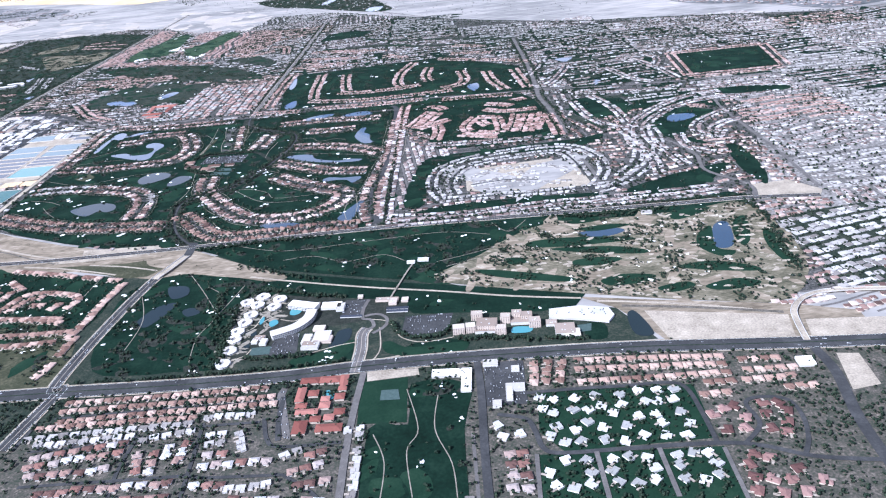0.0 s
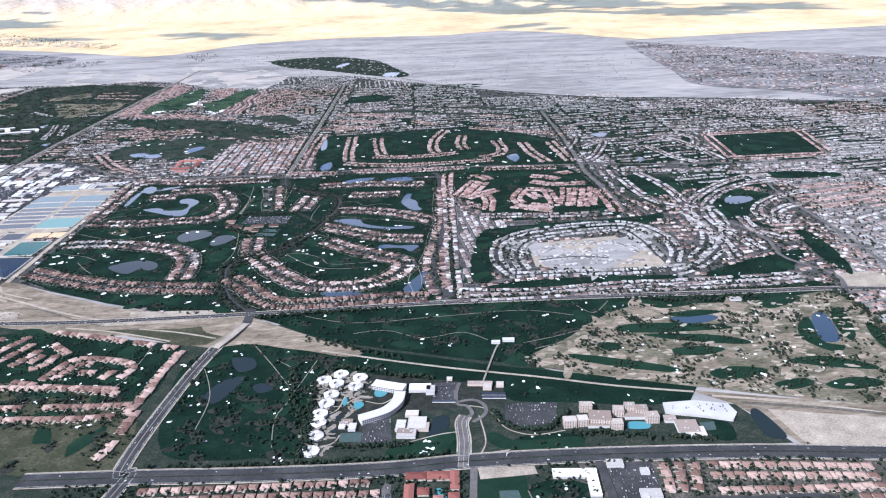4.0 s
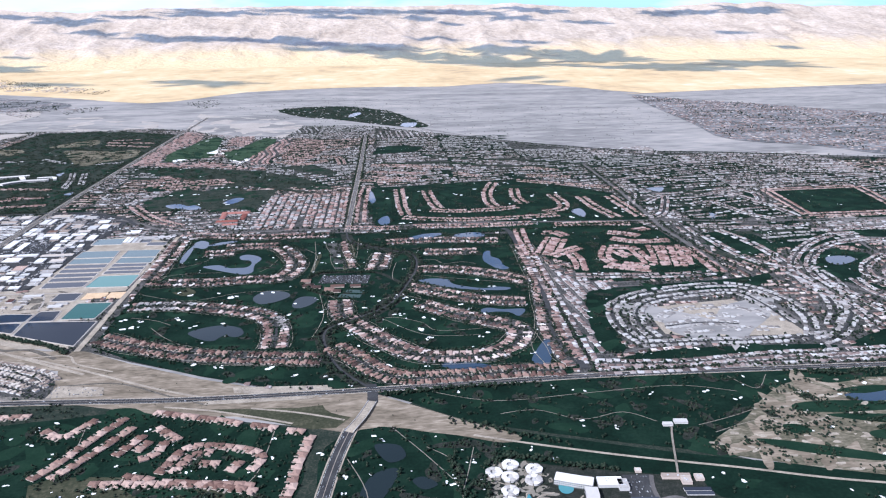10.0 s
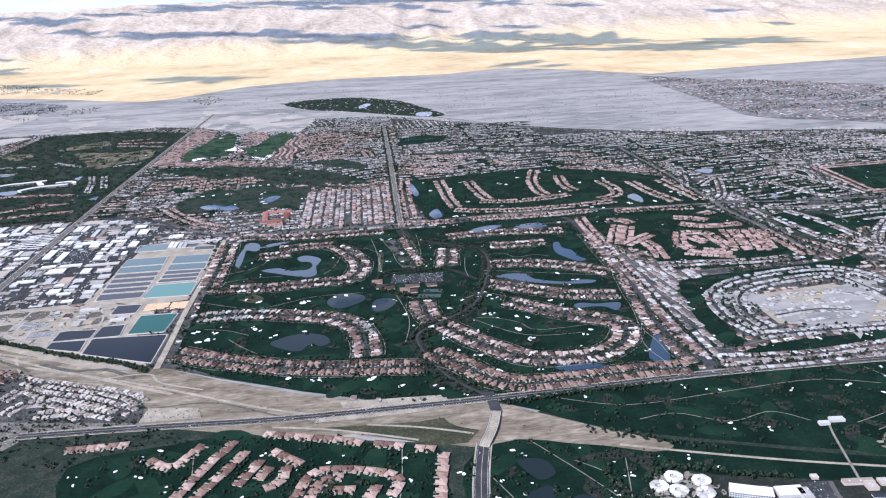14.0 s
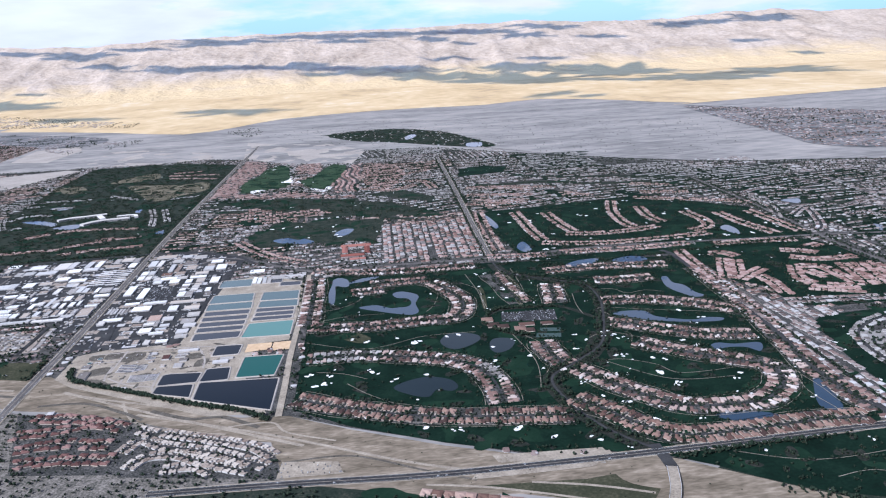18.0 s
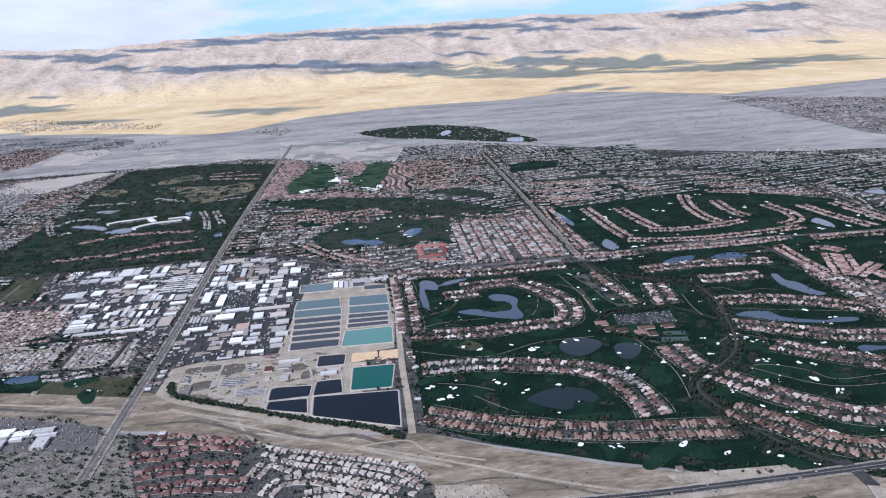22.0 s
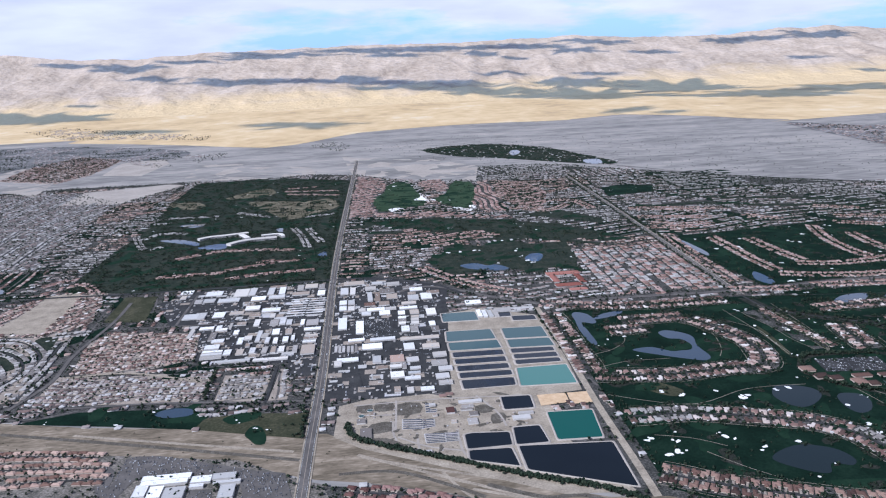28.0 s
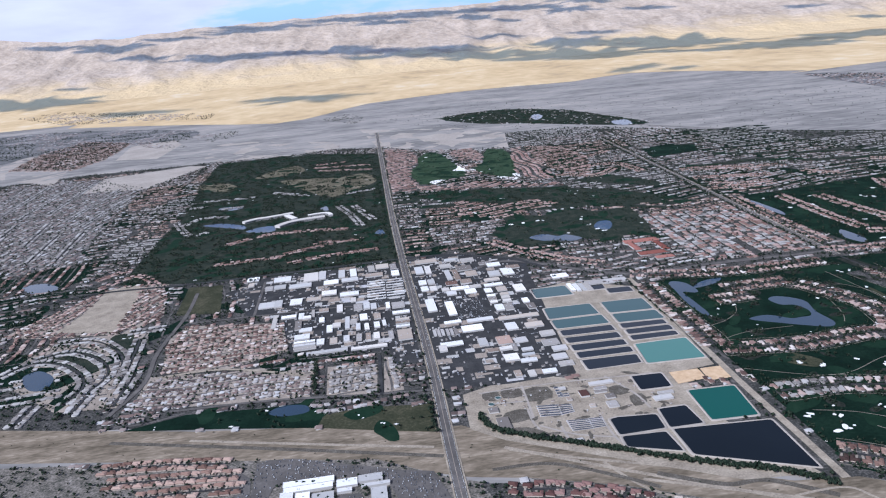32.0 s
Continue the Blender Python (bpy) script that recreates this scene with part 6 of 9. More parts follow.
def fill(poly, angle, roof, row=6.6, step=4.4, size=(3.7, 3.0), wave=0.0, wavelen=90.0, drop=0.12, avoid=True, single="", swing=0.08, street=True, turned=0.3):
    """A quarter of parallel streets with houses back to back."""
    p = np.array(poly, float)
    c = p.mean(0)
    a = radians(angle)
    u, v = np.array([math.cos(a), math.sin(a)]), np.array([-math.sin(a), math.cos(a)])
    reach = np.abs(p - c).max() * 1.5
    s = np.arange(-reach, reach, step)
    pairs, face = [], []
    for r in np.arange(-reach, reach, row * 2):
        for off, turn in ((0, math.pi), (row * 0.82, 0)):
            w = r + off + wave * np.sin(s / wavelen + r * 0.01)
            pairs.append(c + s[:, None] * u + w[:, None] * v)
            face.append(np.full(len(s), turn))
    xy, face = np.concatenate(pairs), np.concatenate(face)
    xy += RNG.normal(0, 0.3, xy.shape)
    ok = inside(xy, p)
    xy, face = xy[ok], face[ok]
    ok = ((clear_of(xy, 1.5) & free(xy)) if avoid else np.ones(len(xy), bool)) & (RNG.random(len(xy)) > drop)
    xy, face = xy[ok], face[ok]
    ang = a + face + RNG.normal(0, swing, len(xy))
    vs, fs = [], []
    zz = layer(0.1)
    offs = np.arange(-reach, reach, row * 2)
    mids = np.concatenate([c + s[:, None] * u + (r + row * 1.41 + wave * np.sin(s / wavelen + r * 0.01))[:, None] * v for r in offs])
    keep = inside(mids, p)
    if avoid:
        keep[keep] = clear_of(mids[keep], -0.5)
    for i in np.nonzero(keep[:-1] & keep[1:])[0]:
        if (i + 1) % len(s):
            b = len(vs)
            vs += [(*(mids[i] - 0.75 * v), zz), (*(mids[i + 1] - 0.75 * v), zz), (*(mids[i + 1] + 0.75 * v), zz), (*(mids[i] + 0.75 * v), zz)]
            fs.append((b, b + 1, b + 2, b + 3))
    if fs and street:
        tagged(mesh_object("streets", vs, fs, M_STREET), "narrow grey residential streets", "street", kind="structure")
    if single:
        SINGLE.append(((xy, ang), roof, size, single))
    else:
        HOUSES.setdefault((roof, size), []).append((xy, ang + (RNG.random(len(xy)) < turned) * math.pi / 2))
    return xy


for _k, (_p, _a, _dr) in enumerate(FAR_ROWS):
    _c = np.mean(_p, 0)
    fill(_c + (np.array(_p) - _c) * 1.06, _a, ["pink", "mixed", "brown"][_k % 3], row=11 if _dr == 0.25 else 8.5, step=4.2, wave=7, wavelen=22, drop=_dr, avoid=False, street=False)
# quarters of the south side
for _line in [[(78.3, 161.1), (129.1, 160.2), (180.1, 159.7)], [(78.4, 154.5), (131.1, 153.7), (182.8, 152.1)], [(79.9, 146.3), (113, 147.2), (145.1, 147), (185.1, 146.6)], [(73.5, 142.6), (105.4, 142.4), (146.8, 140.9)]]:
    add_row(_line, "pink", sides=(1e-3,), gap=0, step=4.8, size=(3.6, 3.5), street=False, jitter=0.25, drop=0, single="pink-roofed houses by the highway")
for _line in [[(70.7, 135.2), (89.8, 136), (120.8, 136.6), (148, 136.9)], [(76.3, 130.4), (99.6, 130.6), (122.1, 132)], [(126.3, 127.8), (138.3, 130.1), (149.4, 131.3)], [(150.9, 140.4), (169.3, 139.9), (178.2, 140.5)], [(155.9, 127.1), (164.4, 127.4)], [(170.1, 126.7), (174.8, 114.9)], [(157, 120.9), (164.3, 121.9)], [(192.8, 109), (199.6, 112.1)], [(172.8, 92.1), (191.1, 92.5)]]:
    add_row(_line, "white", sides=(1e-3,), gap=0, step=5.2, size=(4.1, 3.7), street=False, jitter=0.5, drop=0, single="white-roofed houses of the south side")
for _line in [[(79.6, 121.4), (102, 124.9), (119.7, 126.5)], [(80, 115.3), (99.8, 118.2), (119.9, 120.2)], [(81.9, 108.8), (108.2, 109.8), (119.6, 111.2)], [(128.1, 119.4), (130.6, 106.7)], [(135.1, 119.5), (136.3, 106)], [(140.6, 113.9), (141.5, 124.9)], [(147.4, 111), (148.8, 125.5)], [(158, 106.8), (170.4, 107.2), (189.3, 106.9)], [(158, 113.9), (167.6, 114)], [(124.4, 97.8), (138.3, 98.4), (150.1, 98.4)], [(92, 97.7), (112.8, 98.5), (119.9, 98.3)], [(197.2, 98.6), (213.6, 102.8)], [(200.3, 90.7), (213.4, 92)], [(158, 95.2), (170, 95)], [(203, 108), (214, 110)], [(126, 90), (150, 90)], [(88, 90), (118, 91)], [(160, 86), (198, 83)], [(205, 82), (214, 80)]]:
    add_row(_line, "mixed", sides=(1e-3,), gap=0, step=5.4, size=(4.2, 3.8), street=False, jitter=0.5, drop=0, single="mixed houses of the south side")
for _line, _w in (([(64.4, 165.3), (69.3, 146), (67.3, 128.5)], 2.0), ([(77.3, 150.1), (115.8, 150.6), (144.1, 150.6), (184.5, 149.4)], 1.5), ([(75.4, 126.9), (100.1, 127.6), (124.9, 129.8), (148.5, 134.2), (178.3, 134.2)], 1.8), ([(123.6, 132), (122.4, 110.8), (124.1, 93.4)], 1.8), ([(82, 104), (110.8, 103.4), (151.7, 102.3), (161.6, 100.3), (194.9, 98)], 1.8), ([(151.8, 137), (153.2, 117.6), (154.1, 101.5), (155.2, 84)], 1.8), ([(179.9, 136.4), (184, 121), (191.2, 115.7), (217, 115.3)], 2.0), ([(186.2, 152), (186.6, 136.5), (188.9, 120)], 2.4), ([(194.9, 98), (208.3, 86), (214, 78)], 1.8)):
    tagged(ribbon("street", soft_loop(_line, 5, False), _w, 0.32, M_ASPHALT), "grey residential street of the south side", "street", kind="structure")
fill([(271.1, 117.1), (276.9, 116.3), (274.2, 46.9), (268.7, 47.5)], 90, "white", size=(4.4, 3.6), row=7, step=5, single="white houses along the course", avoid=False)
fill([(218.3, 124.1), (227.7, 124.8), (232.6, 51.2), (222.5, 52.3)], 90, "white", size=(4.4, 3.6), row=7, step=5, single="white houses along the course", avoid=False)
for _line in [[(325.9, 160.1), (357.4, 157.4), (393.2, 153.3)], [(324.6, 153), (355.8, 150.6), (391.5, 147.5)], [(324.3, 143.1), (356.1, 141.6), (379.1, 141), (392.1, 140.9)], [(400.2, 149.8), (419.2, 148.6)], [(398.9, 141.2), (425.1, 140.4)], [(397, 133.6), (422.3, 134.2)], [(375.6, 126.2), (389, 126.2)], [(412, 126.5), (426.2, 126.4)], [(312.9, 162.3), (308.9, 144.4)], [(319.5, 161.3), (315.3, 143.5)], [(305.9, 161), (303.8, 145.2)], [(380, 134.5), (391, 134)]]:
    add_row(_line, "pink", sides=(1e-3,), gap=0, step=5.0, size=(3.9, 3.8), street=False, jitter=0.25, drop=0, single="pink houses of the east side")
_at = np.array([(375.1, 112.5), (380.5, 115.5), (385.7, 116.8), (387.2, 108.7), (384.4, 102), (377.1, 102.3), (397.8, 117.1), (403.5, 116.3), (396.3, 109.7), (394.5, 100.8), (402.5, 104), (405.1, 110.8), (400, 97.7), (381.9, 86.6), (387.1, 84), (395.3, 76.8), (377.8, 81.2), (377.6, 74.1), (384, 72.8), (390.3, 71.8), (375.8, 67.6), (384.3, 65.1), (393.4, 64.9), (402, 70), (379, 60), (388, 57), (397, 57)])
SINGLE.append(((_at, RNG.uniform(0, 6.28, len(_at))), "red", (4.8, 4.4), "red-roofed houses of the east side"))
_at = [(304.9, 134.3), (310.8, 131.8), (320.3, 131.3), (329, 132.1), (340.4, 131.3), (348.4, 133.1), (357, 132.2), (364.5, 132), (305, 126.1), (309.4, 122.7), (318.2, 123.5), (324.6, 122.6), (330.7, 124.5), (334.4, 119.2), (339.2, 124.1), (349.8, 125), (355.3, 124.3), (361.7, 125), (309.1, 113.2), (316.9, 109.9), (322.6, 114.7), (328.4, 110.2), (338.3, 110), (344.4, 115.6), (351.7, 115.7), (362.6, 116.1)]
_at += [(305.6, 107.4), (311.2, 102.9), (317.9, 102.6), (327.6, 102.4), (335.5, 100.6), (343.6, 103.1), (352.5, 101.9), (360.6, 100.8), (352.9, 109.9), (363.9, 107.9), (284.3, 117.2), (286, 109.6), (293.2, 110.5)]
_at += [(309.8, 92), (317.5, 91), (318.2, 84.1), (317.3, 78), (310.2, 76.7), (303.6, 78.5), (302, 85.7), (327.9, 90.4), (334.8, 91.2), (341.2, 89.7), (342.8, 83.7), (341.2, 77.7), (334.5, 76), (327.2, 77.8), (326.4, 84.3), (353.4, 89.5), (359.9, 90.4), (365.6, 89.6), (366.6, 83.7), (365.9, 77.8), (359.5, 75.1), (352.7, 77), (352.7, 84.3)]
_at = np.array(_at)
SINGLE.append(((_at, RNG.choice([-0.45, 0.3, 0.55, 0.8], len(_at)) + RNG.integers(0, 4, len(_at)) * math.pi / 2), "chalk", (4.5, 4.1), "white-roofed court houses"))
_mix = [(288, 98), (293, 98), (288, 92), (293, 92), (288, 86), (293, 85), (287, 79), (293, 78)]
SINGLE.append(((np.array(_mix, float), np.full(len(_mix), 0.1)), "mixed", (4.4, 4.0), "mixed houses of the south side"))
_p = [(233.1, 560.0), (252.8, 514.8), (284.3, 494.0), (260.3, 472.5), (245.6, 418.3), (241.0, 376.9), (224.3, 358.5)]
fill(_p, -84, "mixed", row=5.6, step=4.2, size=(3.5, 2.9), drop=0.08, swing=0.15, turned=0.15)
KEEP_OUT.append(np.array(_p))
# western quarters
WQ = [([(-448.4, 668.6), (-438.9, 689.3), (-367.9, 673.4), (-356.9, 621.2), (-396.7, 602), (-439.2, 608.2)], 4, "brown"), ([(-445.6, 605), (-395.9, 597.6), (-338.6, 597.9), (-339.5, 547.8), (-445, 560)], 0, "mixed"), ([(-330.8, 587.3), (-299.5, 582.4), (-300.2, 542.1), (-329.7, 548.7)], 0, "white"), ([(-295, 592.1), (-286, 589.5), (-284.7, 543.5), (-296.2, 543.1)], 90, "white"),
      ([(-585.6, 710.6), (-560.9, 756.1), (-534.8, 802.8), (-509.4, 816.9), (-481.9, 807), (-464.9, 718.6), (-482.5, 689.7), (-538.2, 696.1)], 70, "brown")]
for _p, _a, _r in WQ:
    _p = np.array(_p)
    fill(_p, _a, _r, row=5.4, step=3.7, size=(2.9, 2.6), wave=1.5, wavelen=12, swing=0.3, drop=0.1)
    tagged(sheet("quarter_ground", _p, 0.09, M_DIRT), "dusty yards between the houses of a quarter", "ground", kind="structure")
    KEEP_OUT.append(np.array(_p))
# white-roofed blocks on dark lawns east of the desert course, pale rows in the north-west
EQ = [(479.2, 298.9), (507.6, 307.3), (558.5, 314.7), (500.1, 208.2), (476.9, 207.5), (479.7, 247.1)]
tagged(sheet("quarter_lawn", EQ, 0.13, M_GARDEN), "dark lawns and trees between white-roofed blocks", "garden", kind="structure")
fill(EQ, 14, "white", row=6.4, step=5.2, size=(4.6, 3.4), drop=0.12, swing=0.05, turned=0.25)
KEEP_OUT.append(np.array(EQ))
NW = [(-878.5, 1430.1), (-747.9, 1430.7), (-630.6, 1290.2), (-627.3, 1135), (-615, 1007.1), (-592.4, 903.9), (-660, 880), (-760, 1000), (-860, 1180)]
tagged(sheet("north_west_ground", NW, 0.072, M_DUSTY), "pale dusty ground between rows of houses", "ground", kind="structure")
for _line in [[(-729.4, 1182.2), (-740.6, 1411.7)], [(-685.5, 1116.7), (-677.6, 1314.5)], [(-653.8, 1075.8), (-640, 1244.5)], [(-690, 1005), (-705, 1116.1)], [(-760, 1150), (-775, 1400)], [(-795, 1160), (-815, 1400)], [(-655, 930), (-668, 1050)], [(-735, 1020), (-750, 1130)], [(-625, 925), (-640, 1050)], [(-835, 1230), (-850, 1410)]]:
    add_row(_line, "white", size=(4.0, 3.2), gap=3.0, drop=0.08)
fill(NW, 80, "mixed", row=7.4, step=5.2, size=(4.0, 3.2), drop=0.3, turned=0.1)
KEEP_OUT.append(np.array(NW))
SQUARE = [(-40.9, 851.4), (58.5, 850.3), (61.5, 692), (-35.2, 704.2)]
for _x0, _x1, _r in ((-41, 8, "pink"), (8, 61, "pink")):
    fill([(_x0, 851), (_x1, 850.5), (_x1 + 1, 694), (_x0 + 4, 702)], 90, _r, row=5.6, step=5.3, size=(4.1, 3.6), drop=0.14, turned=0.5, swing=0.12, street=False)
KEEP_OUT.append(np.array(SQUARE))
FARQ = [([(-79.3, 1309.4), (-62.0, 1318.5), (-65.3, 1068.7), (-95.4, 1062.2), (-105.7, 1130.1)], 95), ([(-175.7, 1336.7), (-136.0, 1358.8), (-126.1, 1281.3), (-134.9, 1236.5), (-166.2, 1252.2)], 10), ([(-273.7, 1433.9), (-230.0, 1390.6), (-223.3, 1303.1), (-239.1, 1226.5), (-245.4, 1163.9), (-236.5, 1101.1), (-207.2, 1092.1), (-157.1, 1098.0), (-95.9, 1043.0), (-67.5, 1041.9), (-69.1, 1020), (-155.4, 1050), (-208.3, 1060.0), (-271.4, 1085.1), (-274.0, 1163.8)], 30)]
for _p, _a in FARQ:
    fill(_p, _a, "pink", row=8.0, step=4.6, size=(4.2, 3.6), wave=4, wavelen=18, drop=0.15, avoid=False, street=False)
    KEEP_OUT.append(np.array(_p))
# quarters north of the wash
_north = np.array(CITY)
_cells = [(x, y) for x in range(-900, 1150, 110) for y in range(180, 1640, 80)]
for _k, (_x, _y) in enumerate(_cells):
    _box = [(_x, _y), (_x + 106, _y), (_x + 106, _y + 76), (_x, _y + 76)]
    _mid = np.array([[_x + 53, _y + 38]])
    if not inside(_mid, _north)[0]:
        continue
    _pal = ["mixed", "brown", "brown", "pink"][(_y // 160 + (_x + 900) // 330) % 4]
    if _x > 500:
        _pal = ["mixed", "white", "mixed", "pink"][int(RNG.integers(4))]
    if _y < 520:
        fill(_box, (90 if RNG.random() < 0.15 else 0) + RNG.normal(0, 2), _pal, wave=RNG.uniform(2, 9), wavelen=RNG.uniform(14, 30), row=RNG.uniform(7, 10), step=4.0, drop=RNG.uniform(0.05, 0.2))
        continue
    _pal = ["mixed", "mixed", "mixed", "white", "brown"][int(RNG.integers(5))]
    _green = RNG.random() < 0.5 and _y < 1300
    if _green:
        _c = scatter(_box, 0.004)
        STRIPS.append(_c[clear_of(_c, 4)])
    fill(_box, (90 if RNG.random() < 0.12 else 0) + RNG.normal(0, 3), _pal, wave=RNG.uniform(2, 7), wavelen=RNG.uniform(16, 34), row=RNG.uniform(11, 14) if _green else RNG.uniform(8.5, 11), step=3.9, drop=RNG.uniform(0.08, 0.24), swing=0.04, turned=0.0)
for _k, _p in enumerate(FAR_TOWNS):
    if _k == 0:
        fill(_p, 0, "brown", row=14, step=6, size=(4.6, 3.4), avoid=False, wave=14, wavelen=70, drop=0.4)
    _c = scatter(_p, 0.007 if _k == 0 else 0.011)
    _f = np.array([noise.noise((x / 70, y / 160, 9.0)) for x, y in _c])
    _h = _c[_f > 0.12]
    HOUSES.setdefault(("mixed", (4.2, 3.4)), []).append((_h, RNG.normal(0, 0.2, len(_h))))
    _c = _c[_f < -0.02]
    bulk_trees("far_trees", _c, RNG.uniform(1.6, 3.2, len(_c)), "dark trees of a far desert town", lift=0.3, clumps=2)

LOOK = {"pink": "low stucco house with a pink clay tile roof", "brown": "low stucco house with a brown tile roof", "red": "low house with a red clay tile roof",
        "white": "low pale house with a flat white roof", "chalk": "low angular house with a bright white flat roof", "sand": "low sandy-roofed patio house", "mixed": "low suburban house with a weathered roof"}
for (_xy, _an), _roof, _size, _group in SINGLE:
    place_houses(_xy, _an, _roof, _size, LOOK[_roof] + " in a garden", _group)


def blocks(name, xy, ang, dx, dy, along_x, along_y, roof, label):
    """One block of each house, moved by dx, dy in the house's own frame."""
    n = len(xy)
    c, q = np.cos(ang), np.sin(ang)
    at = xy + np.stack([dx * c - dy * q, dx * q + dy * c], 1)
    turn = along_y > along_x
    flat = roof == "white"
    bulk_houses(name, at, ang + turn * math.pi / 2, np.maximum(along_x, along_y), np.minimum(along_x, along_y), RNG.uniform(0.6, 0.95, n), RNG.uniform(0.12, 0.22, n) if flat else RNG.uniform(0.35, 0.65, n),
                WALLS["white" if roof in ("white", "mixed") else "pink"], ROOFS[roof], label)


# white roofs among the tiled ones
for _key in [k for k in HOUSES if k[0] in ("pink", "brown", "mixed")]:
    _lots = []
    for _xy, _an in HOUSES[_key]:
        _k = inside(_xy, np.array(SQUARE)) & (RNG.random(len(_xy)) < 0.5)
        for _p in ([(-87.7, 506.5), (-43.2, 496.6), (-42.6, 480.3), (-85.7, 476.9)], [(17.9, 457.4), (26.7, 455.5), (30.4, 435.4), (23.4, 430.5)]):
            _k |= inside(_xy, np.array(_p)) & (RNG.random(len(_xy)) < 0.8)
        if _k.any():
            HOUSES.setdefault(("white", _key[1]), []).append((_xy[_k], _an[_k]))
        _lots.append((_xy[~_k], _an[~_k]))
    HOUSES[_key] = _lots
for (_roof, _size), _lots in HOUSES.items():
    _xy = np.concatenate([a for a, _ in _lots])
    _an = np.concatenate([b for _, b in _lots])
    _n, (_L, _W) = len(_xy), _size
    _words = "low stucco houses with " + _roof + " roofs"
    if _W > 5:
        _side = RNG.choice([-1, 1], _n)
        blocks("house_rows", _xy, _an, RNG.uniform(-0.2, 0.2, _n), _W * RNG.uniform(0.05, 0.2, _n), _L * RNG.uniform(0.72, 0.98, _n), _W * RNG.uniform(0.34, 0.48, _n), _roof, "rows of " + _words)
        blocks("house_wings", _xy, _an, _side * _L * RNG.uniform(0.2, 0.3, _n), -_W * RNG.uniform(0.16, 0.28, _n), _L * RNG.uniform(0.32, 0.5, _n), _W * RNG.uniform(0.35, 0.55, _n), _roof, "wings and garages of " + _words)
        _k = RNG.random(_n) < 0.65
        blocks("house_wings", _xy[_k], _an[_k], -_side[_k] * _L * 0.26, _W * RNG.uniform(0.3, 0.42, _k.sum()), _L * RNG.uniform(0.28, 0.45, _k.sum()), _W * RNG.uniform(0.18, 0.32, _k.sum()), "mixed", "garden wings of " + _words)
        continue
    blocks("house_rows", _xy, _an, np.zeros(_n), np.zeros(_n), _L * RNG.uniform(0.8, 1.15, _n), _W * RNG.uniform(0.8, 1.15, _n), _roof, "rows of " + _words)
    _k = (_xy[:, 1] < 640) & (RNG.random(_n) < 0.8)
    blocks("house_wings", _xy[_k], _an[_k], RNG.uniform(-0.35, 0.35, _k.sum()) * _L, np.full(_k.sum(), -0.42 * _W), _L * RNG.uniform(0.3, 0.5, _k.sum()), _W * RNG.uniform(0.4, 0.7, _k.sum()), "mixed" if _roof == "brown" else _roof, "wings and garages of " + _words)

# ---- workshops along the boulevard ----
def off_roads(xy):
    ok = np.ones(len(xy), bool)
    for l, r in LINES:
        ok &= ~near_line(xy, l, r + 0.8)
    return ok


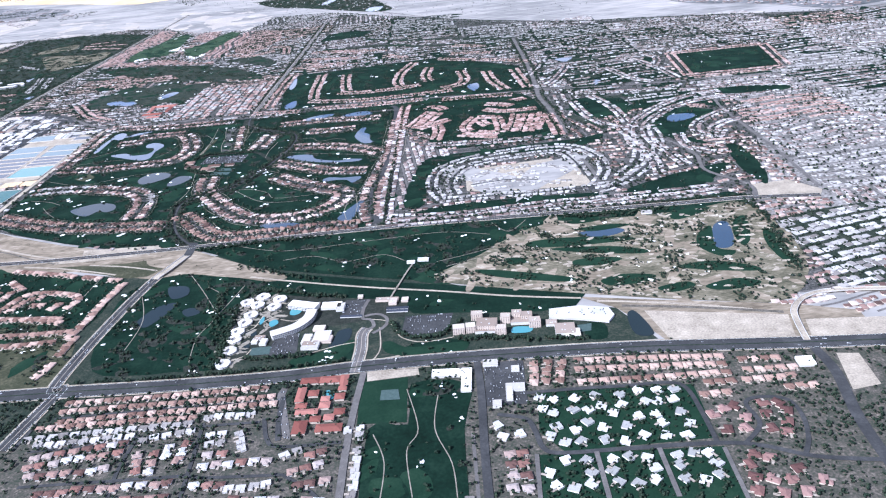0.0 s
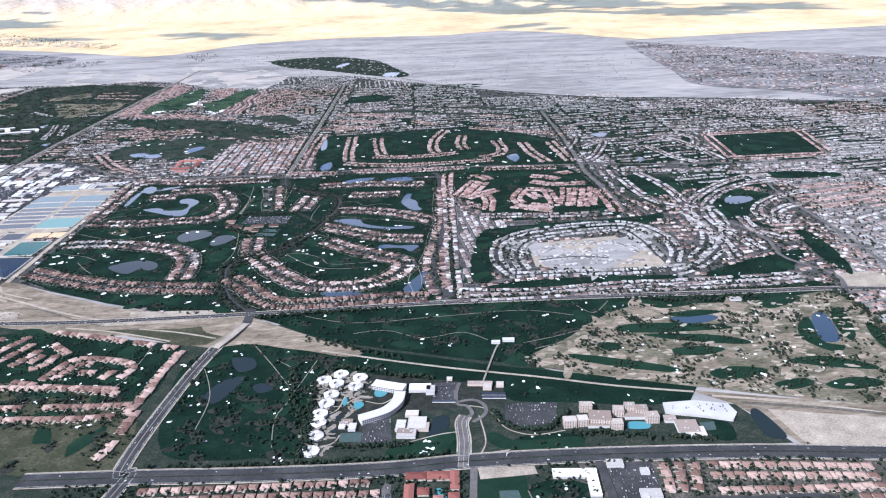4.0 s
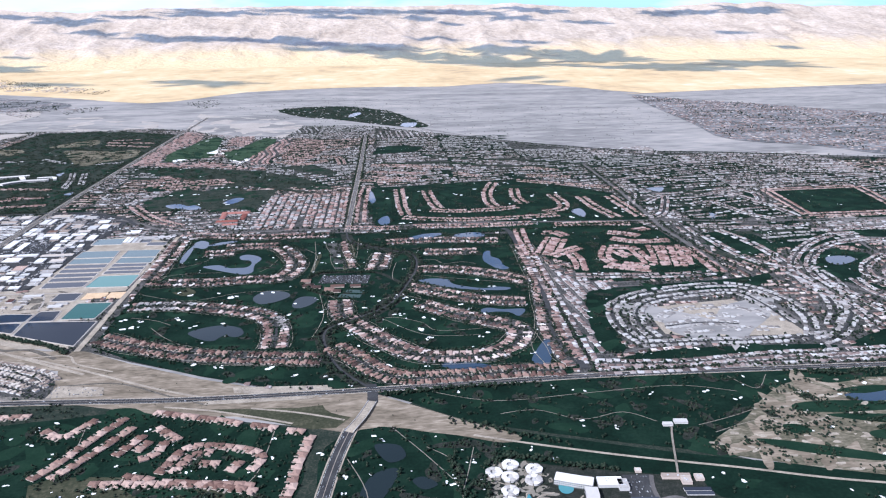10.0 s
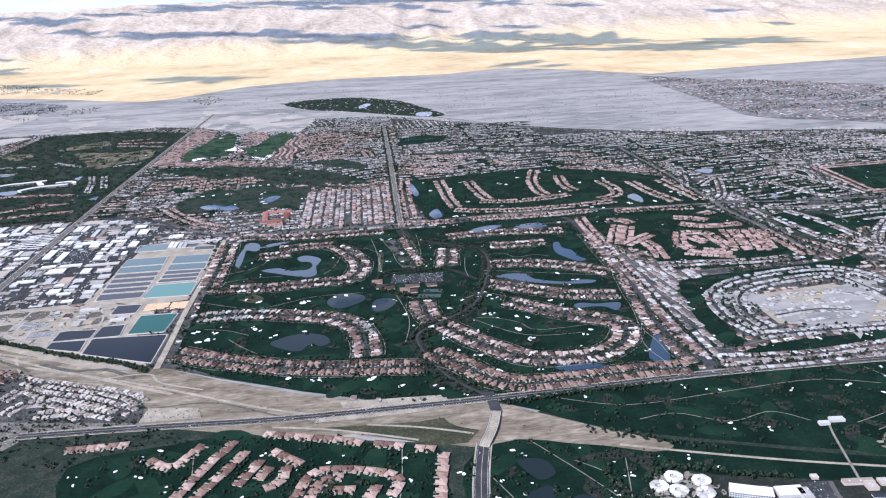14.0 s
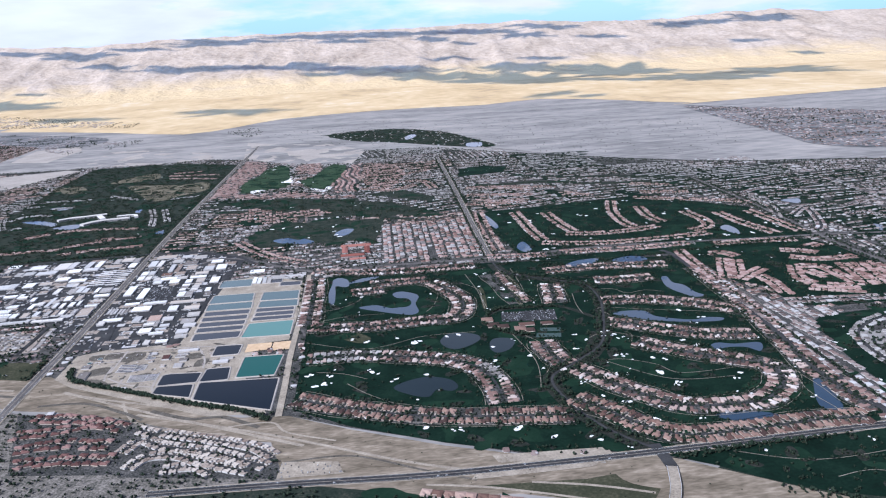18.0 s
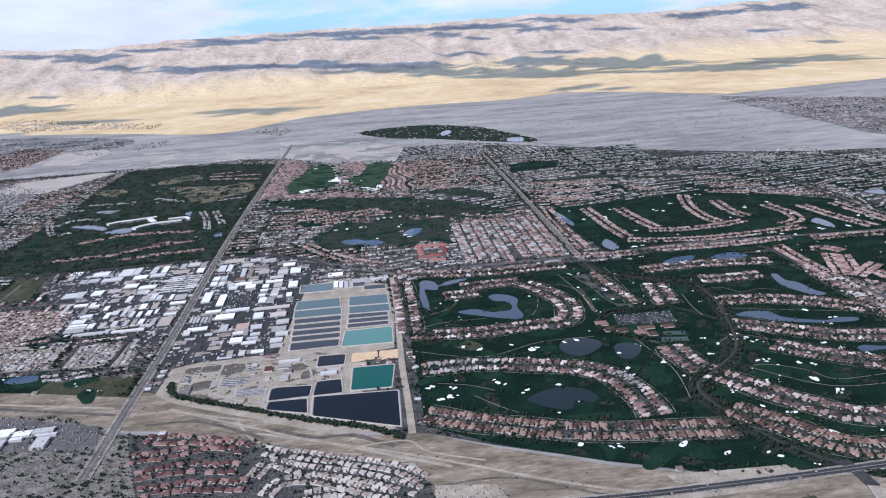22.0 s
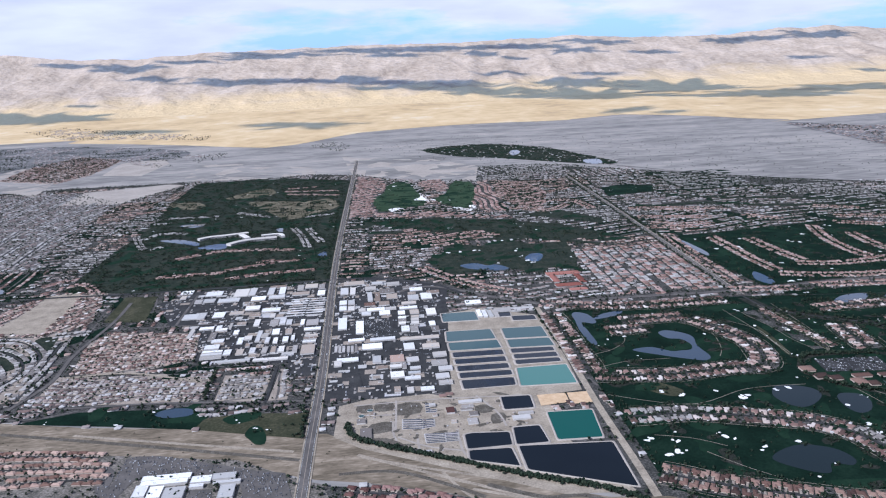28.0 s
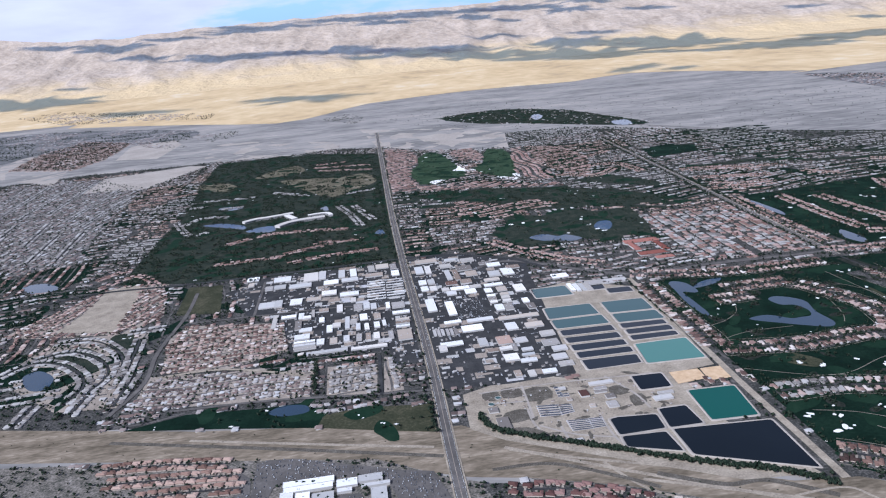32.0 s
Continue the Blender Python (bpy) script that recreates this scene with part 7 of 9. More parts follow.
TURN = 2.0
WORKS = ([(-261.1, 756.5, 7.1, 21.8), (-253.8, 755.6, 5.0, 23.3), (-260.5, 724.7, 6.3, 12.7), (-253.6, 723.8, 5.7, 12.7), (-259.8, 709, 6.1, 12.2), (-253.1, 708.2, 5.6, 12.1), (-253.6, 780.1, 19.5, 11.7), (-238.3, 761.3, 10.2, 11.1), (-238.3, 736.2, 4.3, 28.1), (-238, 715.6, 9.5, 9.7), (-231.8, 734, 4.4, 29.3), (-223.7, 749.7, 13.4, 14.0), (-219.5, 734.2, 9.7, 14.7), (-218.2, 770.6, 11.8, 9.9), (-232.7, 775.9, 10.3, 8.3), (-226, 715.9, 8.9, 11.0)]
         + [(-244, 702.4, 6.0, 7.9), (-232.8, 701.4, 15.2, 7.9), (-220.6, 701.5, 9.2, 6.6), (-240.3, 691.9, 7.8, 9.0), (-225.6, 692.3, 9.0, 11.7), (-206.3, 700.8, 15.1, 6.7), (-198.3, 750.2, 11.5, 10.9), (-201.5, 726.5, 9.5, 14.4), (-205.6, 713.2, 12.6, 6.9), (-190.3, 728.6, 9.6, 19.0), (-184, 738.8, 11.1, 9.1), (-204.3, 757.3, 11.6, 7.9), (-212.2, 689.2, 5.8, 10.3), (-201.9, 689.8, 7.6, 11.6), (-211.9, 677.4, 6.6, 4.9), (-211.9, 671.1, 6.5, 4.8), (-212, 663.7, 5.6, 4.7)]
         + [(-201.8, 678, 6.6, 4.9), (-202.1, 670.4, 6.5, 4.9), (-202.1, 664.2, 6.4, 4.8), (-209.9, 651.1, 6.3, 13.5), (-203.3, 650.2, 6.2, 13.5), (-188.6, 686.7, 8.0, 17.9), (-189.3, 658.9, 4.7, 10.5), (-187.5, 647.6, 5.8, 12.4), (-258.1, 671.2, 7.0, 29.8), (-244.4, 660.8, 6.1, 32.4), (-246, 634.3, 12.3, 5.2), (-226.9, 632.8, 19.0, 6.3), (-200.1, 631.1, 29.3, 6.4), (-234.2, 619.2, 14.7, 12.1), (-208.2, 614.5, 7.8, 14.0), (-192.9, 613, 12.4, 8.9)]
         + [(-250.6, 597.6, 15.3, 7.3), (-256.9, 592, 5.3, 10.8), (-230.7, 594.6, 6.0, 13.8), (-217, 593.5, 9.8, 14.6), (-226.4, 580.6, 6.6, 5.1), (-218, 580.9, 8.1, 5.3), (-206.5, 591.4, 8.6, 9.1), (-212.4, 582, 3.0, 12.2), (-205.2, 576.4, 7.3, 5.2), (-206.1, 568.7, 8.2, 3.4), (-217.1, 566.7, 9.2, 10.7), (-207.5, 560.7, 10.5, 5.7), (-187.8, 596.4, 9.7, 8.5), (-189, 582.6, 10.9, 9.8), (-185.7, 571.7, 9.3, 7.7), (-188.4, 560.4, 9.1, 9.0)]
         + [(-187.1, 550.1, 8.9, 6.3), (-198.9, 543, 8.7, 6.1), (-217.4, 544.1, 4.1, 9.0), (-209.4, 542.8, 4.4, 8.9), (-153.1, 702.4, 13.5, 10.9), (-151.3, 674.3, 3.5, 18.8), (-147.2, 672.9, 3.4, 18.8), (-142.8, 672.8, 3.5, 18.7), (-138.5, 672.6, 3.5, 18.8)]
         + [(-404.3, 784.2, 10.9, 11.9), (-403.7, 768.6, 5.3, 9.6), (-378.1, 775.2, 15.1, 14.7), (-353.5, 773, 12.8, 26.0), (-343.9, 774.4, 6.4, 26.1), (-335.5, 753.1, 12.8, 12.2), (-361.1, 752.8, 19.2, 10.8), (-378.4, 755.7, 10.4, 10.8), (-387.2, 754.3, 6.7, 10.7), (-327.1, 771.7, 5.8, 24.2), (-317.2, 771.4, 5.8, 24.3), (-322.8, 784.8, 15.1, 8.4), (-319.8, 753.7, 14.4, 9.3), (-301.6, 777.3, 5.8, 18.1), (-292.2, 780.5, 11.7, 13.3), (-282.7, 777.1, 5.8, 16.5), (-281.4, 757.4, 6.7, 15.6)]
         + [(-299.4, 758.9, 15.5, 9.3), (-335.9, 726, 12.3, 11.3), (-319.5, 717.9, 15.5, 9.6), (-316.2, 703.5, 4.3, 10.5), (-361.3, 714.2, 9.8, 15.0), (-383.9, 713.6, 13.2, 15.0), (-375, 713.4, 6.3, 17.7), (-373.6, 673.1, 3.6, 28.6), (-363.9, 681.6, 11.5, 6.2), (-354.6, 681.1, 4.1, 13.5), (-355.5, 663.1, 4.9, 20.7), (-350.3, 676.3, 6.8, 6.0), (-349.4, 652.6, 9.5, 7.7), (-346, 684.4, 2.3, 16.1), (-350.8, 639.4, 11.0, 9.6), (-348.6, 630.8, 14.9, 3.6), (-348, 624.7, 15.2, 3.5), (-347.3, 618.8, 15.5, 3.4)]
         + [(-337.5, 627.6, 5.4, 11.2), (-328.6, 626.9, 5.3, 12.2), (-332.3, 649.6, 4.3, 15.3), (-327.4, 654.6, 6.0, 8.9), (-319.7, 627.3, 4.2, 12.2), (-311.2, 627.8, 4.1, 13.2), (-304.9, 627, 3.6, 13.2), (-299.1, 626.3, 4.2, 12.1), (-326.2, 687.8, 4.6, 17.5), (-319.8, 656.7, 3.4, 27.1), (-315.3, 656.5, 5.2, 7.8), (-312.4, 685.9, 6.8, 13.7), (-305.9, 686.3, 5.0, 15.0), (-300.7, 684.7, 4.6, 13.7), (-308.2, 664.4, 5.7, 13.9), (-298.2, 662.5, 5.2, 11.5), (-293.5, 648.7, 2.6, 12.0)]
         + [(-312, 646.8, 3.3, 13.1), (-305.9, 644.9, 3.4, 13.0), (-298.7, 646, 4.2, 11.9), (-289.9, 682.5, 3.2, 14.8), (-282.2, 681.2, 9.9, 13.5), (-280.7, 665.2, 13.1, 5.8), (-280.4, 651.4, 10.2, 3.8), (-280.5, 644.8, 10.2, 3.8), (-280.6, 638.4, 10.0, 3.7), (-280, 622.7, 10.1, 20.1), (-289.4, 625.4, 3.6, 14.2), (-330.7, 610.3, 25.1, 4.8), (-304.4, 609.3, 24.9, 4.7), (-338.2, 688, 7.5, 7.5), (-331, 707, 9.6, 6.6), (-347.3, 716.2, 11.6, 8.2), (-338.7, 668.1, 4.0, 10.5), (-325.1, 639.1, 3.4, 7.4)])
WORKS = [(a, b, c * 0.96, d * 0.84) for a, b, c, d in WORKS]
for _k, (_x, _y, _w, _d) in enumerate(WORKS):
    _roof = {6: "sand", 9: "pink", 52: "pink", 58: "grey", 48: "sand"}.get(_k, ["bright", "cream", "bright", "cream", "white", "sand", "bright"][int(RNG.integers(7))])
    building("workshop", _x, _y, _w, _d, RNG.uniform(0.8, 1.3), TURN + RNG.normal(0, 0.6), _roof,
             "flat-roofed pale workshop with roof units", "workshop", units=int(RNG.integers(0, 3)) if _w * _d < 40 else 3, group="workshops along the boulevard")
for _k in range(8):
    for _x, _y, _w, _d in [(-298.1, 743.3, 14.6, 3.4), (-283, 742.6, 13.9, 3.4)]:
        _y0 = [(-298.1, 743.3, 14.6, 3.4), (-297.5, 700.1, 13.5, 3.0)]
        building("storage_shed", _x, _y + (_y0[1][1] - _y0[0][1]) * _k / 7, _w, 0.9, 0.6, TURN, "bright", "long low white storage shed", "storage shed", units=0, group="storage sheds in rows")
for _x, _y, _w, _d in [(-259.9, 619.8, 2.0, 11.0), (-257.2, 619.5, 2.0, 11.0), (-254.5, 619.2, 2.0, 10.9), (-251.1, 618.6, 2.0, 10.9), (-248.4, 618.3, 2.0, 10.9), (-245.7, 618, 2.0, 10.8)]:
    building("carport", _x, _y, _w, _d, 0.6, TURN, "white", "white roofed carport in a car park", "carport", units=0, group="carports")
# yards: stores between the workshops
def off_works(xy, m):
    return np.array([all(abs(x - wx) > ww / 2 + m or abs(y - wy) > wd / 2 + m for wx, wy, ww, wd in WORKS) for x, y in xy], bool)


_stores = []
for _p in YARDS:
    _c = scatter(_p, 0.024)
    _c = _c[off_works(_c, 1.1) & off_roads(_c)]
    for _x, _y in _c:
        if all(math.hypot(_x - q, _y - r) > 2.6 for q, r in _stores):
            _stores.append((_x, _y))
_n = len(_stores)
bulk_houses("store_sheds", np.array(_stores), radians(TURN) + RNG.integers(0, 2, _n) * math.pi / 2, RNG.uniform(1.0, 3.0, _n), RNG.uniform(0.8, 1.7, _n), RNG.uniform(0.4, 0.9, _n), RNG.uniform(0.05, 0.12, _n), WALLS["white"], ROOFS["white"],
            "small pale store sheds in paved yards", "sheds")
_pads = []
for _p in YARDS:
    _c = scatter(_p, 0.02)
    _pads.append(_c[off_roads(_c)])
_pads = np.concatenate(_pads)
_pads = _pads[_pads[:, 0] < -192]
for _mat, _lab, _sel in ((M_ASPHALT, "dark asphalt yards between workshops", slice(0, None, 6)), (M_CONCRETE, "pale concrete aprons between workshops", slice(1, None, 9)), (M_DIRT, "dusty gravel yards between workshops", slice(2, None, 5))):
    _q = _pads[_sel]
    _vs, _fs = [], []
    for _x, _y in _q:
        _w, _d, _z = RNG.uniform(1.5, 5), RNG.uniform(1.2, 4), 0.16 + RNG.uniform(0, 0.04)
        _o = len(_vs)
        _vs += [(_x - _w, _y - _d, _z), (_x + _w, _y - _d, _z), (_x + _w, _y + _d, _z), (_x - _w, _y + _d, _z)]
        _fs.append((_o, _o + 1, _o + 2, _o + 3))
    tagged(mesh_object("yard_paving", _vs, _fs, _mat), _lab, "pavement", kind="stuff")
# campus by the boulevard
for _x, _y, _w, _d in [(-333.8, 460.6, 23.9, 4.4), (-333.6, 455.2, 22.7, 3.8), (-343.2, 448.8, 6.1, 10.1), (-335.8, 447.1, 6.6, 10.0), (-326.4, 445.1, 10.0, 9.9), (-315.7, 455.8, 9.7, 5.7), (-304.8, 457.4, 11.4, 5.3), (-302.4, 451.7, 13.3, 2.4), (-300.8, 442.7, 7.3, 11.2), (-316.7, 450.0, 6.7, 2.7)]:
    building("campus_block", _x, _y, _w, _d, RNG.uniform(1.1, 1.6), TURN, "bright", "flat white-roofed campus building", "school building", units=3, group="campus by the boulevard")
# water works: sheds, tanks
for _x, _y, _w, _d in [(-177.2, 515, 6.8, 2.4), (-178.2, 511.1, 6.8, 2.4), (-174.7, 504.8, 4.9, 4.5), (-176.2, 496, 5.5, 6.2), (-175.1, 520.9, 13.7, 3.4), (-148.7, 496.1, 10.1, 4.4), (-145.4, 501.2, 8.5, 2.6), (-238.5, 505.4, 4.9, 5.0), (-197.5, 519.7, 3.8, 2.8), (-196.6, 507.1, 2.8, 2.6), (-203.4, 466.1, 5.6, 2.1), (-186.6, 497.4, 3.0, 3.1), (-232.1, 513.6, 2.2, 2.6)] + [(-235.4, 490.6, 6.2, 11.6), (-131.7, 679.6, 13.5, 8.2), (-115.9, 679.1, 17.9, 8.2)]:
    building("pump_house", _x, _y, _w, _d, 1.0, TURN, "white" if _w > 3 else "sand", "small pale pump house on bare ground", "pump house", units=1, group="sheds of the water works")
for _x, _y, _w, _d in [(-187.5, 510.8, 4.7, 6.7)]:
    building("red_shed", _x, _y, _w, _d, 1.2, TURN, "red", "shed with a red roof on bare ground", "shed", units=0)
for _p in ([(-217.7, 525), (-204.6, 525.1), (-204.8, 511.9), (-218.6, 510.8)], [(-232.7, 502), (-220.5, 503.4), (-220.3, 492.7), (-235.6, 491.1)], [(-233.5, 484.6), (-224, 484.7), (-213.9, 475.3), (-222.6, 475.1)], [(-241.5, 526.3), (-233, 526.9), (-233.3, 517.2), (-241.1, 517.9)], [(-172.6, 515.2), (-164.3, 515.9), (-164.5, 506.2), (-172.6, 506.9)], [(-164.8, 502.9), (-157.4, 504.3), (-157.9, 494.5), (-165.5, 492)], [(-230.2, 529), (-220.5, 527.9), (-220.4, 518), (-230.9, 518)]):
    tagged(sheet("soil_field", soft_loop(_p, 2), 0.19, M_SOIL), "dark grey-brown soil field of the water works", "ground", kind="structure")
for _line in ([(-243.4, 526.8), (-220.5, 527.9), (-187.6, 527.8), (-158.2, 525.9), (-143.2, 525.6)], [(-220.5, 503.4), (-220.4, 488.5), (-218.7, 481)], [(-218.5, 530.2), (-218.9, 505.6), (-219.4, 491.3)], [(-207.8, 488.4), (-207.2, 472.5), (-206.5, 469)], [(-218, 484.9), (-202.8, 472.6), (-184.4, 465.3)], [(-170.6, 529.2), (-161, 505.3), (-158.4, 488.3)], [(-238.5, 513.2), (-219.8, 511.7)], [(-185.6, 488.9), (-185, 468.3), (-183.1, 459.6)]):
    tagged(ribbon("service_track", soft_loop(_line, 5, False), 1.3, 0.22, M_FIELD), "pale dusty service track", "track", kind="structure")


def solar_rows(quad, n, group):
    """Rows of dark beds with pale curbs."""
    a, b, c, d = [np.array(q) for q in quad]
    for k in range(n):
        s0, s1 = (k + 0.1) / n, (k + 0.62) / n
        p = [a + (b - a) * s0, a + (b - a) * s1, d + (c - d) * s1, d + (c - d) * s0]
        root = new("drying_trough")
        sheet("bed", p, 0.34, M_CANVAS, parent=root)
        ctr = np.mean(p, 0)
        q = [ctr + (np.array(z) - ctr) * 1.12 for z in p]
        vs = [(*z, 0.1) for z in q] + [(*z, 0.42) for z in q] + [(*z, 0.42) for z in p] + [(*z, 0.3) for z in p]
        fs = [(r * 4 + i, r * 4 + (i + 1) % 4, (r + 1) * 4 + (i + 1) % 4, (r + 1) * 4 + i) for r in range(3) for i in range(4)]
        part("curb", vs, fs, M_CONCRETE, root)
        tagged(root, "narrow dark drying trough with a pale curb", "drying trough", group)


for _q, _n in (([(-215.1, 493.2), (-214.8, 505.8), (-204.1, 504.4), (-204.7, 491.9)], 5), ([(-204.3, 492.4), (-203.8, 504.3), (-197.3, 502.7), (-197.6, 493.8)], 5), ([(-202.8, 475.4), (-203.4, 486.7), (-192.7, 485.8), (-192.9, 475.3)], 6), ([(-192.5, 475.7), (-192.3, 486.3), (-185.7, 485.3), (-186, 475.9)], 6), ([(-201.5, 511.1), (-201.5, 524.3), (-198.8, 524.3), (-199, 511.1)], 4), ([(-200.3, 510.7), (-200, 515.4), (-195.4, 515.6), (-195.8, 510.9)], 2)):
    solar_rows(_q, _n, "troughs of the water works")


def tank(x, y, r, h):
    n = 20
    ring = [(math.cos(2 * math.pi * k / n), math.sin(2 * math.pi * k / n)) for k in range(n)]
    root = new("round_tank")
    root.matrix_world = pose(x, y, 0)
    vs = [(r * a, r * b, 0) for a, b in ring] + [(r * a, r * b, h) for a, b in ring] + [(0.9 * r * a, 0.9 * r * b, h) for a, b in ring] + [(0.9 * r * a, 0.9 * r * b, h - 0.25) for a, b in ring]
    fs = [(q * n + i, q * n + (i + 1) % n, (q + 1) * n + (i + 1) % n, (q + 1) * n + i) for q in range(3) for i in range(n)]
    part("wall", vs, fs, M_CONCRETE, root)
    part("water", [(0.9 * r * a, 0.9 * r * b, h - 0.2) for a, b in ring], [tuple(range(n))], W_GREY, root)
    return tagged(root, "round pale concrete tank of the water works", "tank", "tanks of the water works")


for _x, _y in [(-238.5, 512.6), (-233.8, 519), (-143.7, 684.9), (-151, 669.9)]:
    tank(_x, _y, 1.8, 0.6)

for _x, _y, _w, _d in CLUB:
    building("clubhouse", _x, _y, _w, _d, 1.3, 0, "brown", "clubhouse wing with a hipped brown-red roof", "clubhouse", units=0, hipped=True, wall="pink", group="clubhouse of the golf estate")
_yard = [(-242.9, 525.2), (-217.1, 528.4), (-150.3, 529.8), (-145.7, 508.1), (-145.1, 486.8), (-185.3, 461.8), (-204, 467.3), (-241.1, 490.6)]
_c = scatter(_yard, 0.05)
_ok = np.ones(len(_c), bool)
for _q, _w in PONDS:
    _m = np.mean(_q, 0)
    _ok &= ~inside(_c, _m + (np.array(_q) - _m) * 1.12)
_c = _c[_ok & off_works(_c, 1.0)]
_s = _c[::3]
_n = len(_s)
bulk_houses("yard_stores", _s, radians(TURN) + RNG.integers(0, 2, _n) * math.pi / 2, RNG.uniform(0.4, 1.8, _n), RNG.uniform(0.3, 0.9, _n), RNG.uniform(0.2, 0.6, _n), RNG.uniform(0.03, 0.08, _n), WALLS["white"], ROOFS["mixed"], "small stores, pipes and bins on bare ground", "stores")
SOIL_AT = _c[1::3]
# the school with a red roof
for _x, _y, _w, _d in [(-63.5, 768.3, 30.0, 9.7), (-74.3, 755.7, 5.3, 26.1), (-52.1, 749.5, 5.2, 25.9), (-66.2, 732.9, 22.5, 8.8), (-60.8, 719.1, 14.9, 6.8)]:
    building("school_block", _x, _y, _w, _d, 1.4, TURN, "brick", "long school block with a red roof", "school building", units=0, group="school with red roofs", hipped=True)
# ---- the resort: crescent hotel, round courts, halls ----
def wing(name, line, width, h, storeys, label, group, roof="cream"):
    """A curved hotel wing: wall, roof with a lip, and a window for each room on the court side."""
    l2 = soft_loop(line, 4, closed=False)
    a, b = ribbon_edges(l2, width)
    n = len(a)
    root = new(name)
    vs = [(*q, -0.05) for q in a] + [(*q, h) for q in a] + [(*q, -0.05) for q in b] + [(*q, h) for q in b]
    fs = [(i, n + i, n + i + 1, i + 1) for i in range(n - 1)] + [(2 * n + i, 2 * n + i + 1, 3 * n + i + 1, 3 * n + i) for i in range(n - 1)]
    fs += [(0, 2 * n, 3 * n, n), (n - 1, 2 * n - 1, 4 * n - 1, 3 * n - 1)]
    part("wall", vs, fs, WALLS["white"], root)
    ao, bo = ribbon_edges(l2, width + 0.3)
    vs = [(*q, h) for q in ao] + [(*q, h + 0.22) for q in ao] + [(*q, h + 0.22) for q in bo] + [(*q, h) for q in bo]
    fs = [(r * n + i, r * n + i + 1, (r + 1) * n + i + 1, (r + 1) * n + i) for r in range(3) for i in range(n - 1)] + [(0, n, 2 * n, 3 * n), (n - 1, 2 * n - 1, 3 * n - 1, 4 * n - 1)]
    part("roof", vs, fs, ROOFS_ONE[roof], root)
    first = None
    for side in (a, b):
        xy, ang = along(side, 1.0, 0.5)
        for (x, y), t in zip(xy, ang):
            for s in range(storeys):
                if first is None:
                    o = first = part("window", *box_mesh(-0.28, 0.28, -0.06, 0.06, 0, h / storeys * 0.55), M_GLASS, root)
                else:
                    o = new("window", first.data)
                    o.parent = root
                o.matrix_local = pose(x, y, (s + 0.22) * h / storeys, 0, 0, math.degrees(t))
    return tagged(root, label, "hotel", group)


for _line, _w in (([(-445, 999.3), (-432.3, 1008.4), (-416, 1011.9), (-390.7, 1020.1)], 9), ([(-403, 963.4), (-392.9, 975.1), (-378, 982.4), (-352.1, 986.1)], 11), ([(-398, 1012), (-386, 990)], 9), ([(-372, 1000), (-352, 1003), (-345, 990)], 6)):
    wing("hotel_wing", _line, _w * 0.72, 2.4, 1, "pale cream hotel wing among dark trees and pools", "hotel in the wooded course", "cream")
wing("hotel_wing", [(175.8, 239.5), (185.1, 235.7), (192, 233.2)], 6.0, 2.8, 3, "long pale resort wing with a white roof", "crescent resort hotel")
wing("hotel_wing", [(189.8, 229.2), (188.4, 220.4), (183.2, 212.8), (175.8, 208.7), (170.5, 206.4)], 5.6, 2.8, 3, "curved pale resort wing with a white roof", "crescent resort hotel")
for _x, _y, _w, _d in [(200.1, 234.7, 11.3, 6.2), (205.5, 232.2, 4.5, 7.1)]:
    building("resort_hall", _x, _y, _w, _d, 1.8, -4, "cream", "flat white resort hall", "hotel", units=6, group="resort halls")
for _x, _y, _w, _d in [(198.3, 202.7, 8.9, 9.6), (190.4, 201.1, 4.6, 8.7), (193.2, 194, 9.1, 5.9), (164, 206.4, 5.7, 4.4), (167.1, 201.8, 3.6, 5.2), (162.1, 203.8, 3.1, 4.4)]:
    building("resort_hall", _x, _y, _w, _d, RNG.uniform(1.2, 1.7), -6, "cream" if RNG.random() < 0.75 else "sand", "low resort hall with a pale roof", "hotel", units=3, group="resort halls")


def court(x, y, r):
    """A round court of guest rooms: white roofs in a ring about a small garden."""
    root = new("guest_court")
    root.matrix_world = pose(x, y, 0, 0, 0, RNG.uniform(0, 360))
    n = 7
    for k in range(n):
        a0, a1 = 2 * math.pi * (k + 0.06) / n, 2 * math.pi * (k + 0.94) / n
        pts = [(q * math.cos(a), q * math.sin(a)) for q, a in ((0.5 * r, a0), (r, a0), (1.06 * r, (a0 + a1) / 2), (r, a1), (0.5 * r, a1))]
        m = len(pts)
        h = 1.1 + 0.15 * (k % 2)
        part("wall", [(*p, 0) for p in pts] + [(*p, h) for p in pts], [(i, (i + 1) % m, m + (i + 1) % m, m + i) for i in range(m)], WALLS["white"], root)
        c = np.mean(pts, 0)
        o = [tuple(c + (np.array(p) - c) * 1.1) for p in pts]
        part("roof", [(*p, h) for p in o] + [(*p, h + 0.14) for p in o] + [(*c, h + 0.4)], [(i, (i + 1) % m, m + (i + 1) % m, m + i) for i in range(m)] + [(m + i, m + (i + 1) % m, 2 * m) for i in range(m)], ROOFS_ONE["cream"], root)
    ring = [(0.48 * r * math.cos(2 * math.pi * k / 14), 0.48 * r * math.sin(2 * math.pi * k / 14), 0.3) for k in range(14)]
    part("court_paving", ring, [tuple(range(14))], M_CONCRETE, root)
    return tagged(root, "round court of white-roofed guest rooms", "hotel", "round guest courts")


